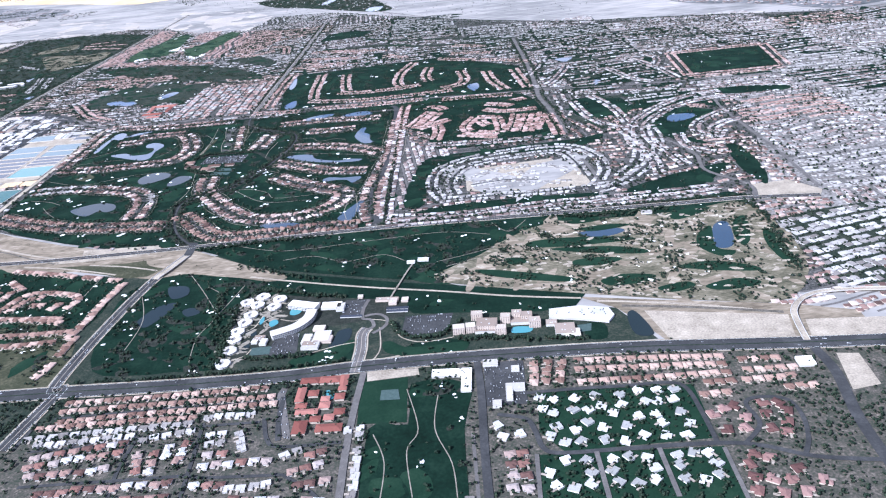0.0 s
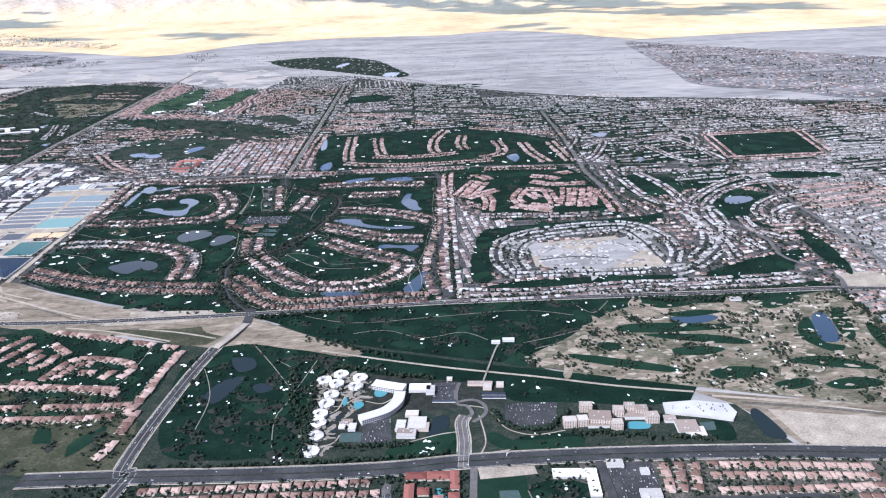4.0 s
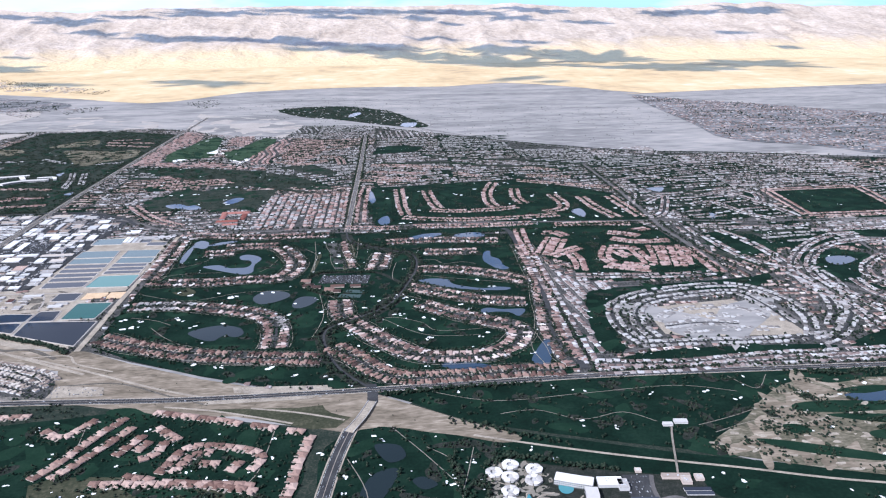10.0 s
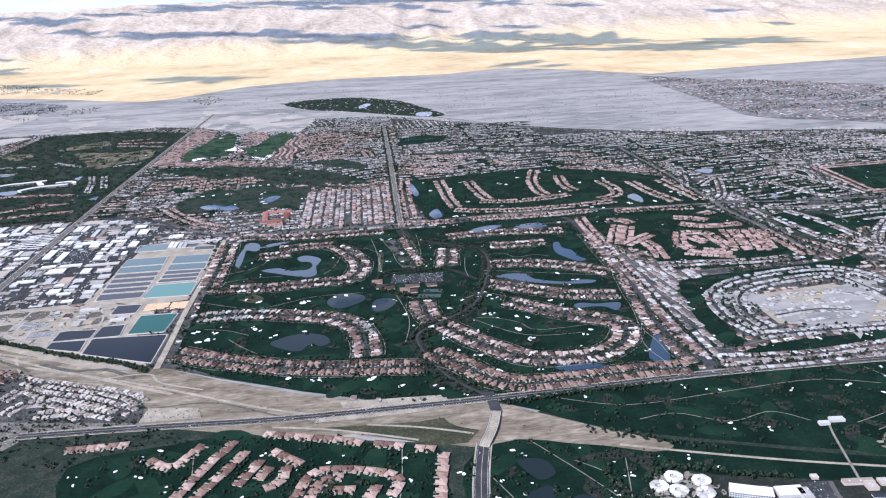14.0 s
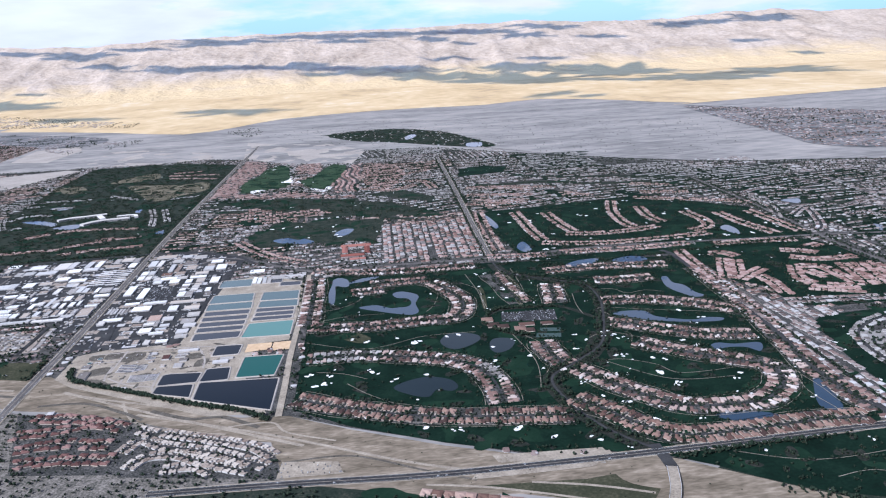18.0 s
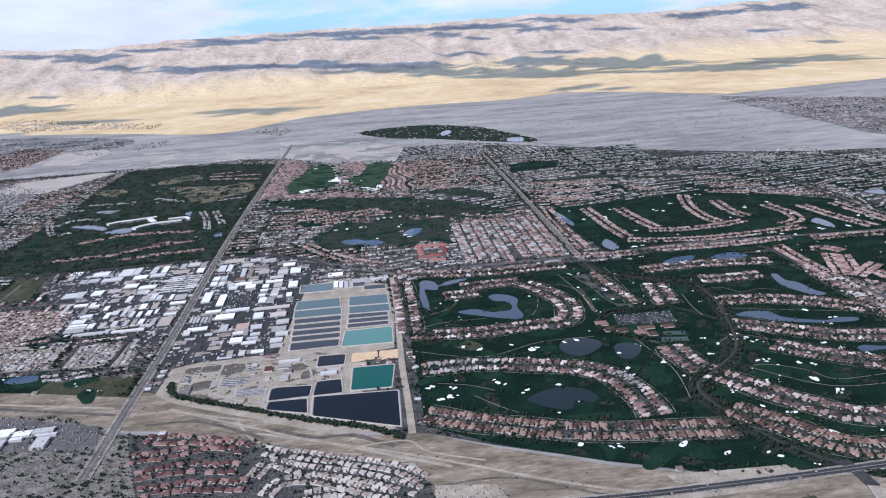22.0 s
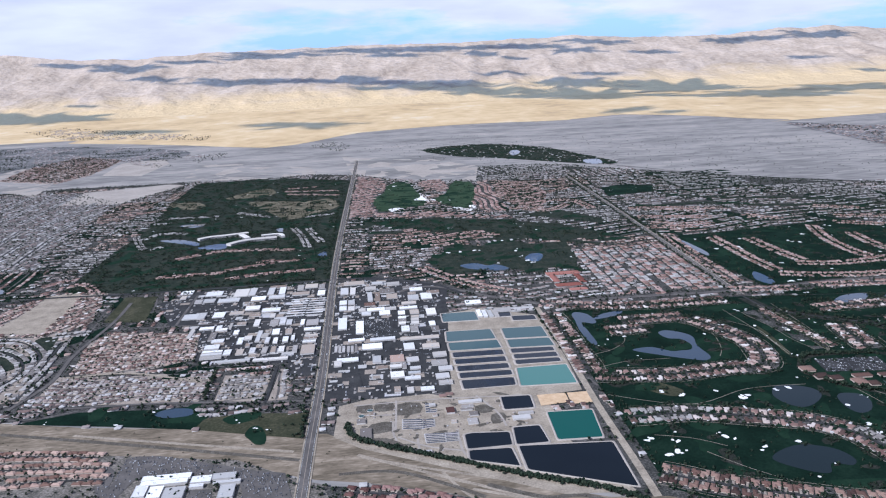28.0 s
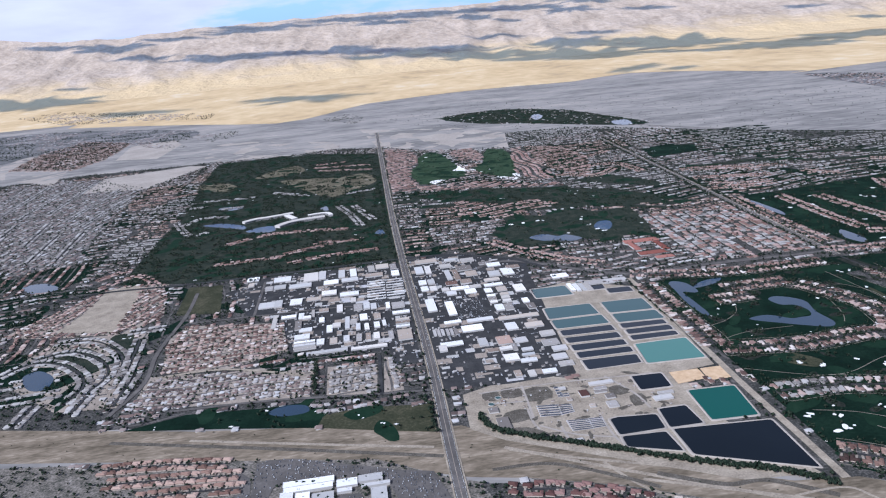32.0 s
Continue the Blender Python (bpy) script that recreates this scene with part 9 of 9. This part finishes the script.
_belt = []
_belt += [tree_line([(-105.9, 677), (-105.1, 623.2), (-103.3, 569.9), (-103.4, 526)], 0.9, 300), tree_line([(232.2, 664), (229, 553.3), (225.3, 434.8), (225.4, 354.8)], 0.8, 110), tree_line([(219.5, 655), (218, 562.7), (215.3, 435.9), (216.4, 354.1)], 0.8, 110), tree_line([(96.4, 330.7), (161.7, 337.6), (221.6, 343.7), (274.8, 345.3), (350.6, 342.4), (426.6, 341.5), (475.6, 339.7)], 1.6, 330), tree_line([(84.6, 344), (72.3, 364.2), (60.7, 395.2), (58.8, 427.7), (77.8, 446.7), (100.7, 469.9), (113.1, 501.9), (126.4, 556.9), (123.6, 595.3), (101.9, 612), (68.9, 640.6)], 3.4, 900), tree_line([(36.1, 537.7), (43.4, 551), (67.5, 551.5), (91, 548.4)], 1.0, 110), tree_line([(31.8, 525.6), (47.4, 503.9), (62.3, 497.2)], 1.2, 80)]
_belt += [tree_line([(-245.8, 502.8), (-241.4, 487.7), (-224.7, 475.1), (-207.2, 465.4), (-187.9, 454.4), (-163.9, 440.7), (-143.6, 430.2), (-125.9, 422.4), (-105.7, 407.6)], 1.0, 420), tree_line([(-245.8, 502.8), (-241.4, 487.7), (-224.7, 475.1), (-207.2, 465.4), (-187.9, 454.4), (-163.9, 440.7), (-143.6, 430.2), (-125.9, 422.4), (-105.7, 407.6)], 0.6, 300), tree_line([(88.8, 343.2), (93.4, 335.1), (122.4, 335.1), (182.3, 336.8)], 1.5, 110), tree_line([(30, 176), (76.3, 176.6), (125, 175.6), (182.1, 175.4), (215.8, 177.6)], 0.9, 240), tree_line([(76.3, 166.3), (125, 164.4), (182.1, 163.6)], 0.4, 130), tree_line([(76.3, 171.6), (125, 169.5), (182.7, 168.8), (221.7, 171.4), (277.9, 171.6), (349.7, 168.3), (402.8, 163)], 0.25, 150), tree_line([(283, 166.3), (349, 163.2), (402, 157.5)], 0.5, 120), tree_line([(227.2, 174.6), (278.1, 175.7), (350.4, 171.3), (403.8, 165.8)], 1.2, 220), tree_line([(129.9, 266.1), (132.5, 235.2), (144.2, 202.4), (144.7, 183.6)], 1.6, 110), tree_line([(-332.1, 803.6), (-290, 803.3), (-352.9, 802.7), (-424.1, 797.1)], 1.2, 120)]
_belt += [tree_line([(-281.2, 792), (-285.8, 977), (-289.5, 1149.2)], 1.2, 100), tree_line([(472.1, 332.5), (475.4, 309.7), (469.8, 267.1), (462.9, 228.2)], 2.0, 160), tree_line([(-269.8, 489.7), (-271.8, 523.9), (-275.8, 530.5)], 0.8, 40), tree_line([(330.8, 339), (366.2, 330.5), (400.1, 331.3), (422.3, 330.7)], 1.8, 120), tree_line([(134.3, 297.8), (160.5, 283.9), (191.2, 267.9)], 1.5, 60), tree_line([(185.9, 157.9), (187.9, 171.7), (213.4, 170.3)], 0.6, 50), tree_line([(236.2, 211.5), (239.3, 200), (251.5, 192.7), (264.5, 196.1), (273.4, 208.9)], 0.8, 90), tree_line([(270.4, 189.3), (287.5, 186.9), (311.3, 182.4), (335, 178.8)], 1.0, 90), tree_line([(143.1, 253.8), (160.7, 261.1), (190.1, 249.3), (207.3, 244.8)], 1.2, 110)]
_belt += [tree_line([(145.1, 179.7), (145.3, 213.1), (143.7, 242.8)], 1.2, 90), tree_line([(160.3, 188), (176.4, 186.2), (193.9, 186.2)], 1.0, 60), tree_line([(-338.6, 597.9), (-335.7, 550.3), (-322.3, 543.2), (-299.6, 539.1)], 0.8, 80)]
_belt += [tree_line([(-58, 1466), (74, 1446), (181, 1336), (404, 1145), (552, 1076), (724, 1024), (850, 986)], 3.0, 900), tree_line([(x - 4.5, y) for x, y in AVENUE], 1.2, 300), tree_line([(x + 4.5, y) for x, y in AVENUE], 1.2, 240)]
_belt += [tree_line([(66.5, 690), (68, 800), (71, 1000), (73, 1330)], 0.8, 240), tree_line([(58, 690), (59, 800), (61.5, 1000), (64, 1330)], 0.8, 240), tree_line([(-268.5, 700), (-278, 1036), (-279, 1400)], 0.8, 200), tree_line([(100, 654), (200, 660), (300, 672), (372, 678)], 1.2, 160)]
_xy = np.concatenate(_belt)
_xy = _xy[off_water(_xy)]
bulk_trees("tree_belts", _xy, RNG.uniform(1.2, 2.7, len(_xy)), "dark belts of trees along roads and banks")
_all = []
for _name, _p, _nb in COURSES:
    _d = {"estate": 0.007, "rough_course": 0.05, "far_oasis": 0.05, "resort_course": 0.03, "channel_course": 0.018, "desert_course": 0.05, "far_woods": 0.06, "north_strip": 0.04, "villas_course": 0.01, "park": 0.0, "brown_field": 0.0}.get(_name, 0.012)
    _c = scatter(_p, _d * 2)
    _f = np.array([noise.noise((x / 14, y / 14, 5.0)) for x, y in _c]) if len(_c) else np.zeros(0)
    _c = _c[(_f > -0.02)]
    _all.append(_c[off_water(_c) & off_houses(_c)])
_c = scatter(RESORT, 0.06)
_ok = off_water(_c)
for _p in KEEP_OUT[5:]:
    _ok &= ~inside(_c, _p)
_all.append(_c[_ok])
_xy = np.concatenate(_all)
_far = _xy[:, 1] > 560
bulk_trees("course_trees", _xy[~_far], RNG.uniform(0.8, 2.1, (~_far).sum()), "scattered dark trees on the golf courses")
bulk_trees("course_trees", _xy[_far], RNG.uniform(0.9, 2.2, _far.sum()), "scattered dark trees on the golf courses", clumps=2)
for _poly, _d, _s in ((CITY, 0.085, (1.0, 2.2)), (SOUTH, 0.2, (0.7, 1.8)), (WEST_BANK, 0.1, (0.7, 1.8))):
    _t = scatter(_poly, _d)
    if _poly is SOUTH:
        _t = _t[_t[:, 1] > 92 - 0.12 * _t[:, 0]]
    if _poly is WEST_BANK:
        _t = _t[_t[:, 1] > 255 - 0.42 * _t[:, 0]]
    _f = np.array([noise.noise((x / 40, y / 40, 1.0)) for x, y in _t])
    _t = _t[RNG.random(len(_t)) < 0.68 + 0.9 * _f]
    _t = _t[~inside(_t, EAST) | (RNG.random(len(_t)) < 0.5)]
    _t = _t[clear_of(_t, -0.8)]
    _t = _t[off_houses(_t)]
    _far = _t[:, 1] > 560
    bulk_trees("garden_trees", _t[~_far], RNG.uniform(*_s, (~_far).sum()), "dark green garden trees between the houses", clumps=3)
    bulk_trees("garden_trees", _t[_far], RNG.uniform(*_s, _far.sum()), "dark green garden trees between the houses", clumps=1)
_c = np.concatenate(STRIPS)
blobs("lawns", _c, RNG.uniform(4, 11, len(_c)), 0.09, M_GOLF, "dark green lawns between rows of houses", "lawn", (1.5, 3.5), 0.0)
for _p in (LOTS[4], LOTS[5], LOTS[6], LOTS[12]):
    _c = scatter(_p, 0.0008)
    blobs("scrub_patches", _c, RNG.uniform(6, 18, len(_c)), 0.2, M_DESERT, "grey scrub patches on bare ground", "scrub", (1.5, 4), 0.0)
_e = scatter(ESTATE, 0.2)
_near = np.array([any((int(x // 3) + i, int(y // 3) + j) in _grid for i in (-2, -1, 1, 2) for j in (-2, -1, 1, 2)) for x, y in _e])
_e = _e[_near & off_houses(_e) & off_water(_e)]
_v = np.concatenate([scatter(p, 0.08) for n, p, _ in COURSES if n in ("villas_course", "pink_estate", "north_course", "rough_course")])
_near = np.array([any((int(x // 3) + i, int(y // 3) + j) in _grid for i in (-2, -1, 1, 2) for j in (-2, -1, 1, 2)) for x, y in _v])
_v = _v[_near & off_houses(_v) & off_water(_v)]
_e = np.concatenate([_e, _v])
bulk_trees("garden_trees", _e, RNG.uniform(0.7, 1.5, len(_e)), "dark green garden trees between the estate houses", clumps=3)
_g = np.concatenate([scatter(p, 0.06) for p, _, _ in WQ] + [scatter(SQUARE, 0.035)] + [scatter(p, 0.012) for p, _ in FARQ] + [scatter(EQ, 0.09)])
_g = _g[off_houses(_g) & ~inside(_g, LOTS[3])]
bulk_trees("garden_trees", _g, RNG.uniform(0.7, 1.7, len(_g)), "dark green garden trees of the western quarters", clumps=3)
bulk_trees("court_trees", COURT_TREES, RNG.uniform(0.6, 1.2, len(COURT_TREES)), "small dark trees between the guest courts", clumps=3)
_c = scatter(NW, 0.03)
_c = _c[off_houses(_c)]
bulk_trees("garden_trees", _c, RNG.uniform(1.0, 2.2, len(_c)), "dark green garden trees of the north-west", clumps=1)
_w = scatter(WASH, 0.006)
_w = _w[off_water(_w)]
bulk_trees("desert_shrubs", _w, RNG.uniform(0.35, 0.8, len(_w)), "small desert shrubs in the wash", "shrubs")
_w = scatter([(-329.7, 1819.6), (-55.8, 2057.1), (793.6, 1596.2), (506, 1163), (-4.2, 1459)], 0.0015)
bulk_trees("desert_shrubs", _w, RNG.uniform(1.0, 2.0, len(_w)), "dark desert shrubs on the plain", "shrubs")


# ---- cars ----
CAR_FACES = [(4, 5, 6, 7), (0, 1, 5, 4), (1, 2, 6, 5), (2, 3, 7, 6), (3, 0, 4, 7), (12, 13, 14, 15), (8, 9, 13, 12), (9, 10, 14, 13), (10, 11, 15, 14), (11, 8, 12, 15)]


def bulk_cars(name, xy, ang, z, label):
    n = len(xy)
    loc = [(sx * 0.5, sy * 0.2, zz) for zz in (0.0, 0.17) for sx, sy in ((-1, -1), (1, -1), (1, 1), (-1, 1))]
    loc += [(-0.05 + sx * 0.3, sy * 0.19, 0.17) for sx, sy in ((-1, -1), (1, -1), (1, 1), (-1, 1))] + [(-0.05 + sx * 0.2, sy * 0.16, 0.31) for sx, sy in ((-1, -1), (1, -1), (1, 1), (-1, 1))]
    v = np.array(loc)[None].repeat(n, 0)
    c, s = np.cos(ang)[:, None], np.sin(ang)[:, None]
    out = np.stack([v[..., 0] * c - v[..., 1] * s + xy[:, :1], v[..., 0] * s + v[..., 1] * c + xy[:, 1:], v[..., 2] + z], -1)
    tagged(bulk_mesh(name, out, CAR_FACES, 16, [M_CAR], [0] * 10, n), label, "cars", kind="stuff")


for _p, _k in PARKING:
    if not _k:
        continue
    _q = np.array(_p)
    _lo, _hi = _q.min(0), _q.max(0)
    _gx, _gy = np.meshgrid(np.arange(_lo[0], _hi[0], 0.62), np.arange(_lo[1], _hi[1], 1.9))
    _xy = np.stack([_gx.ravel(), _gy.ravel()], 1)
    _xy = _xy[inside(_xy, _q) & (RNG.random(len(_xy)) < 0.06 * _k)]
    if len(_xy):
        bulk_cars("parked_cars", _xy, np.full(len(_xy), math.pi / 2), 0.24, "parked cars of mixed colours on asphalt")
_q = np.array([(322, 207.9), (335.9, 208.4), (349.1, 204.7), (349.9, 198.2), (338.1, 198.6), (321.2, 202.9)])
_xy = scatter(_q, 0.12)
bulk_cars("parked_cars", _xy, np.full(len(_xy), 1.5), 1.42, "dark cars parked on the white deck")
_pts, _angs = [], []
for _name, _line, _w, _mat, _marks in ROADS:
    if not _marks:
        continue
    _l2 = soft_loop(_line, 6, closed=False)
    for _s in (-1, 1):
        _e = ribbon_edges(_l2, abs(_w * 0.5))[0 if _s > 0 else 1]
        _xy, _an = along(_e, 1.0)
        _k = RNG.random(len(_xy)) < 0.045
        _pts.append(_xy[_k])
        _angs.append(_an[_k])
bulk_cars("road_cars", np.concatenate(_pts), np.concatenate(_angs), 0.4, "small cars standing on the roads")


# ---- far hills, and clouds set out of view to shade them ----
RIDGE = [(-4700, 330), (-2392, 313), (-1993, 268), (-1600, 258), (-1290, 275), (-800, 277), (-470, 280), (190, 269), (800, 277), (1045, 276), (1220, 255), (1565, 245), (1850, 246), (2270, 270), (2560, 263), (2880, 240), (4700, 230)]


def hills():
    """A range whose spurs and ravines run down from the crest to the plain."""
    nx, ny = 520, 120
    xs = np.linspace(-4700, 4700, nx)
    ys = np.linspace(3500, 4745, ny)
    crests = np.interp(xs, *zip(*RIDGE))
    vs = []
    for y in ys:
        f = (y - 3500) / 1245
        for x, crest in zip(xs, crests):
            crest += 10 * noise.noise((x / 160, 8, 1)) + 5 * noise.noise((x / 50, 3, 1))
            warp = 90 * noise.noise((x / 400, y / 300, 7))
            spur = 0.5 - abs(noise.noise(((x + warp) / 210, y / 620, 2)))
            rib = 0.5 - abs(noise.noise(((x + 2 * warp) / 75, y / 240, 5)))
            fine = noise.fractal((x / 60, y / 60, 9), 1.0, 2.0, 3)
            vs.append((x, y, f**1.7 * crest + (62 * spur + 24 * rib + 8 * fine) * f * (1.04 - f) * 1.9 - 2 * (f <= 0)))
    fs = [(j * nx + i, j * nx + i + 1, (j + 1) * nx + i + 1, (j + 1) * nx + i) for j in range(ny - 1) for i in range(nx - 1)]
    m = surface("pale_desert_hills", stops3((0.285, 0.23, 0.182), (0.44, 0.36, 0.288), (0.57, 0.477, 0.397)), 0.006, 0.04, fine_mix=0.4, bump=0.6, relief=30)
    # wind-blown sand lies over the foot of the slopes
    nt = m.node_tree
    geo, sep, grain = nt.nodes.new("ShaderNodeNewGeometry"), nt.nodes.new("ShaderNodeSeparateXYZ"), nt.nodes.new("ShaderNodeTexNoise")
    nt.links.new(geo.outputs["Position"], sep.inputs[0])
    nt.links.new(geo.outputs["Position"], grain.inputs["Vector"])
    grain.inputs["Scale"].default_value, grain.inputs["Detail"].default_value = 0.006, 8
    level, mix = nt.nodes.new("ShaderNodeMath"), nt.nodes.new("ShaderNodeMix")
    level.operation = "MULTIPLY_ADD"
    level.inputs[1].default_value = 90
    nt.links.new(grain.outputs["Fac"], level.inputs[0])
    nt.links.new(sep.outputs[2], level.inputs[2])
    rise = nt.nodes.new("ShaderNodeMapRange")
    rise.inputs[1].default_value, rise.inputs[2].default_value = 70, 128
    nt.links.new(level.outputs[0], rise.inputs[0])
    mix.data_type = "RGBA"
    bsdf = nt.nodes["Principled BSDF"]
    nt.links.new(rise.outputs[0], mix.inputs[0])
    mix.inputs[6].default_value = (0.6, 0.46, 0.275, 1)
    nt.links.new(bsdf.inputs["Base Color"].links[0].from_socket, mix.inputs[7])
    nt.links.new(mix.outputs[2], bsdf.inputs["Base Color"])
    return tagged(mesh_object("hills", vs, fs, m, smooth=True), "range of bare pale desert hills on the horizon", "hills", kind="structure")


hills()
M_CLOUD = surface("cloud_white", stops3((0.7, 0.71, 0.74), (0.78, 0.78, 0.8), (0.85, 0.85, 0.86)), 0.01, 0.05, bump=0, rough=1.0, spec=0.0)
_cm = M_CLOUD.node_tree
_thin = _cm.nodes.new("ShaderNodeMixShader")
_thin.inputs[0].default_value = 0.66
_cm.links.new(_cm.nodes["Principled BSDF"].outputs[0], _thin.inputs[1])
# blue transmission colours the cast shade, standing in for haze
_shade_tint = _cm.nodes.new("ShaderNodeBsdfTransparent")
_shade_tint.inputs["Color"].default_value = (0.6, 0.78, 1.0, 1)
_cm.links.new(_shade_tint.outputs[0], _thin.inputs[2])
_cm.links.new(_thin.outputs[0], _cm.nodes["Material Output"].inputs["Surface"])


def cloud(x, y, length, depth, turn, z=640.0, thick=30.0):
    """A flat-bottomed drift of cloud with a lumpy top and a ragged edge."""
    nu, nv = 72, 5
    ct, st = math.cos(radians(turn)), math.sin(radians(turn))
    vs, fs = [], []
    for s in (1, 0):
        for j in range(nv + 1):
            for i in range(nu):
                a = 2 * math.pi * i / nu
                r = j / nv
                edge = 1 + 0.8 * noise.fractal((math.cos(a) * 3.0 + x * 0.01, math.sin(a) * 3.0, y * 0.01), 0.8, 2.0, 4)
                u, v = length / 2 * r * edge * math.cos(a), depth / 2 * r * edge * math.sin(a)
                px, py = x + u * ct - v * st, y + u * st + v * ct
                h = thick * (1 - r * r) * (0.6 + 0.8 * noise.noise((px / 60, py / 60, 4))) if s else -thick * 0.1 * (1 - r * r)
                vs.append((px, py, z + h))
    m = (nv + 1) * nu
    for j in range(nv):
        for i in range(nu):
            k = (i + 1) % nu
            fs += [(j * nu + i, (j + 1) * nu + i, (j + 1) * nu + k, j * nu + k), (m + j * nu + k, m + (j + 1) * nu + k, m + (j + 1) * nu + i, m + j * nu + i)]
    return tagged(mesh_object("cloud", vs, fs, M_CLOUD, smooth=True), "low drifting white cloud set out of view to shade the far hills", "cloud", "clouds over the hills")


_clouds = []
_clouds += [(-1404, 3781, 787, 128, -11), (-921, 3710, 711, 157, -11), (-550, 3549, 858, 225, -12), (-345, 3348, 603, 244, -17), (191, 3378, 434, 230, -17), (107, 2950, 594, 467, -43), (534, 3135, 605, 427, -33), (656, 2573, 541, 519, -51), (1065, 2674, 494, 419, -56), (-1240, 4355, 728, 147, -9), (-719, 4365, 724, 112, -7), (-202, 4354, 723, 115, -8), (212, 4300, 457, 133, -10), (630, 4337, 408, 135, 0), (444, 4148, 286, 120, -8), (-90, 4200, 193, 119, -11), (53, 4061, 138, 63, -11), (-562, 4234, 322, 100, -7)]
_clouds += [(-2082, 4251, 391, 174, -9), (-1897, 3965, 324, 125, -14), (-2384, 4347, 304, 72, 1), (-1725, 4310, 409, 74, -13), (1374, 4286, 258, 172, -12), (1972, 4290, 362, 168, -7), (1615, 4279, 377, 119, -17), (827, 4078, 256, 87, -4), (-118, 3746, 266, 68, -12), (339, 3612, 229, 74, -12), (1520, 3767, 171, 92, -17), (1619, 3366, 127, 122, -20), (-2327, 3101, 660, 329, -26), (-1090, 2178, 467, 232, -33), (-2216, 3436, 164, 53, -13), (-27, 2106, 108, 275, -40), (58, 1954, 88, 120, -39), (-1673, 2244, 312, 145, -30)]
for _c in _clouds:
    cloud(*_c)
_at, _dir = [], []
for _p in YARDS:
    for _x, _y in scatter(_p, 0.006):
        _a = int(RNG.integers(2)) * math.pi / 2 + radians(TURN)
        _n = int(RNG.integers(4, 12))
        _s = (np.arange(_n) - _n / 2) * 0.62
        _at.append(np.stack([_x - _s * math.sin(_a), _y + _s * math.cos(_a)], 1))
        _dir.append(np.full(_n, _a))
_at, _dir = np.concatenate(_at), np.concatenate(_dir)
_ok = off_works(_at, 0.5)
bulk_cars("parked_cars", _at[_ok], _dir[_ok], 0.22, "parked cars of mixed colours in paved yards")
_q = np.array([(47.8, 544.8), (87.7, 542.7), (84.9, 521.3), (45.2, 526)])
_gx, _gy = np.meshgrid(np.arange(_q[:, 0].min(), _q[:, 0].max(), 0.62), np.arange(_q[:, 1].min(), _q[:, 1].max(), 2.2))
_xy = np.stack([_gx.ravel(), _gy.ravel()], 1)
_xy = _xy[inside(_xy, _q) & (RNG.random(len(_xy)) < 0.3)]
bulk_cars("parked_cars", _xy, np.full(len(_xy), math.pi / 2), 0.36, "parked cars of mixed colours on asphalt")
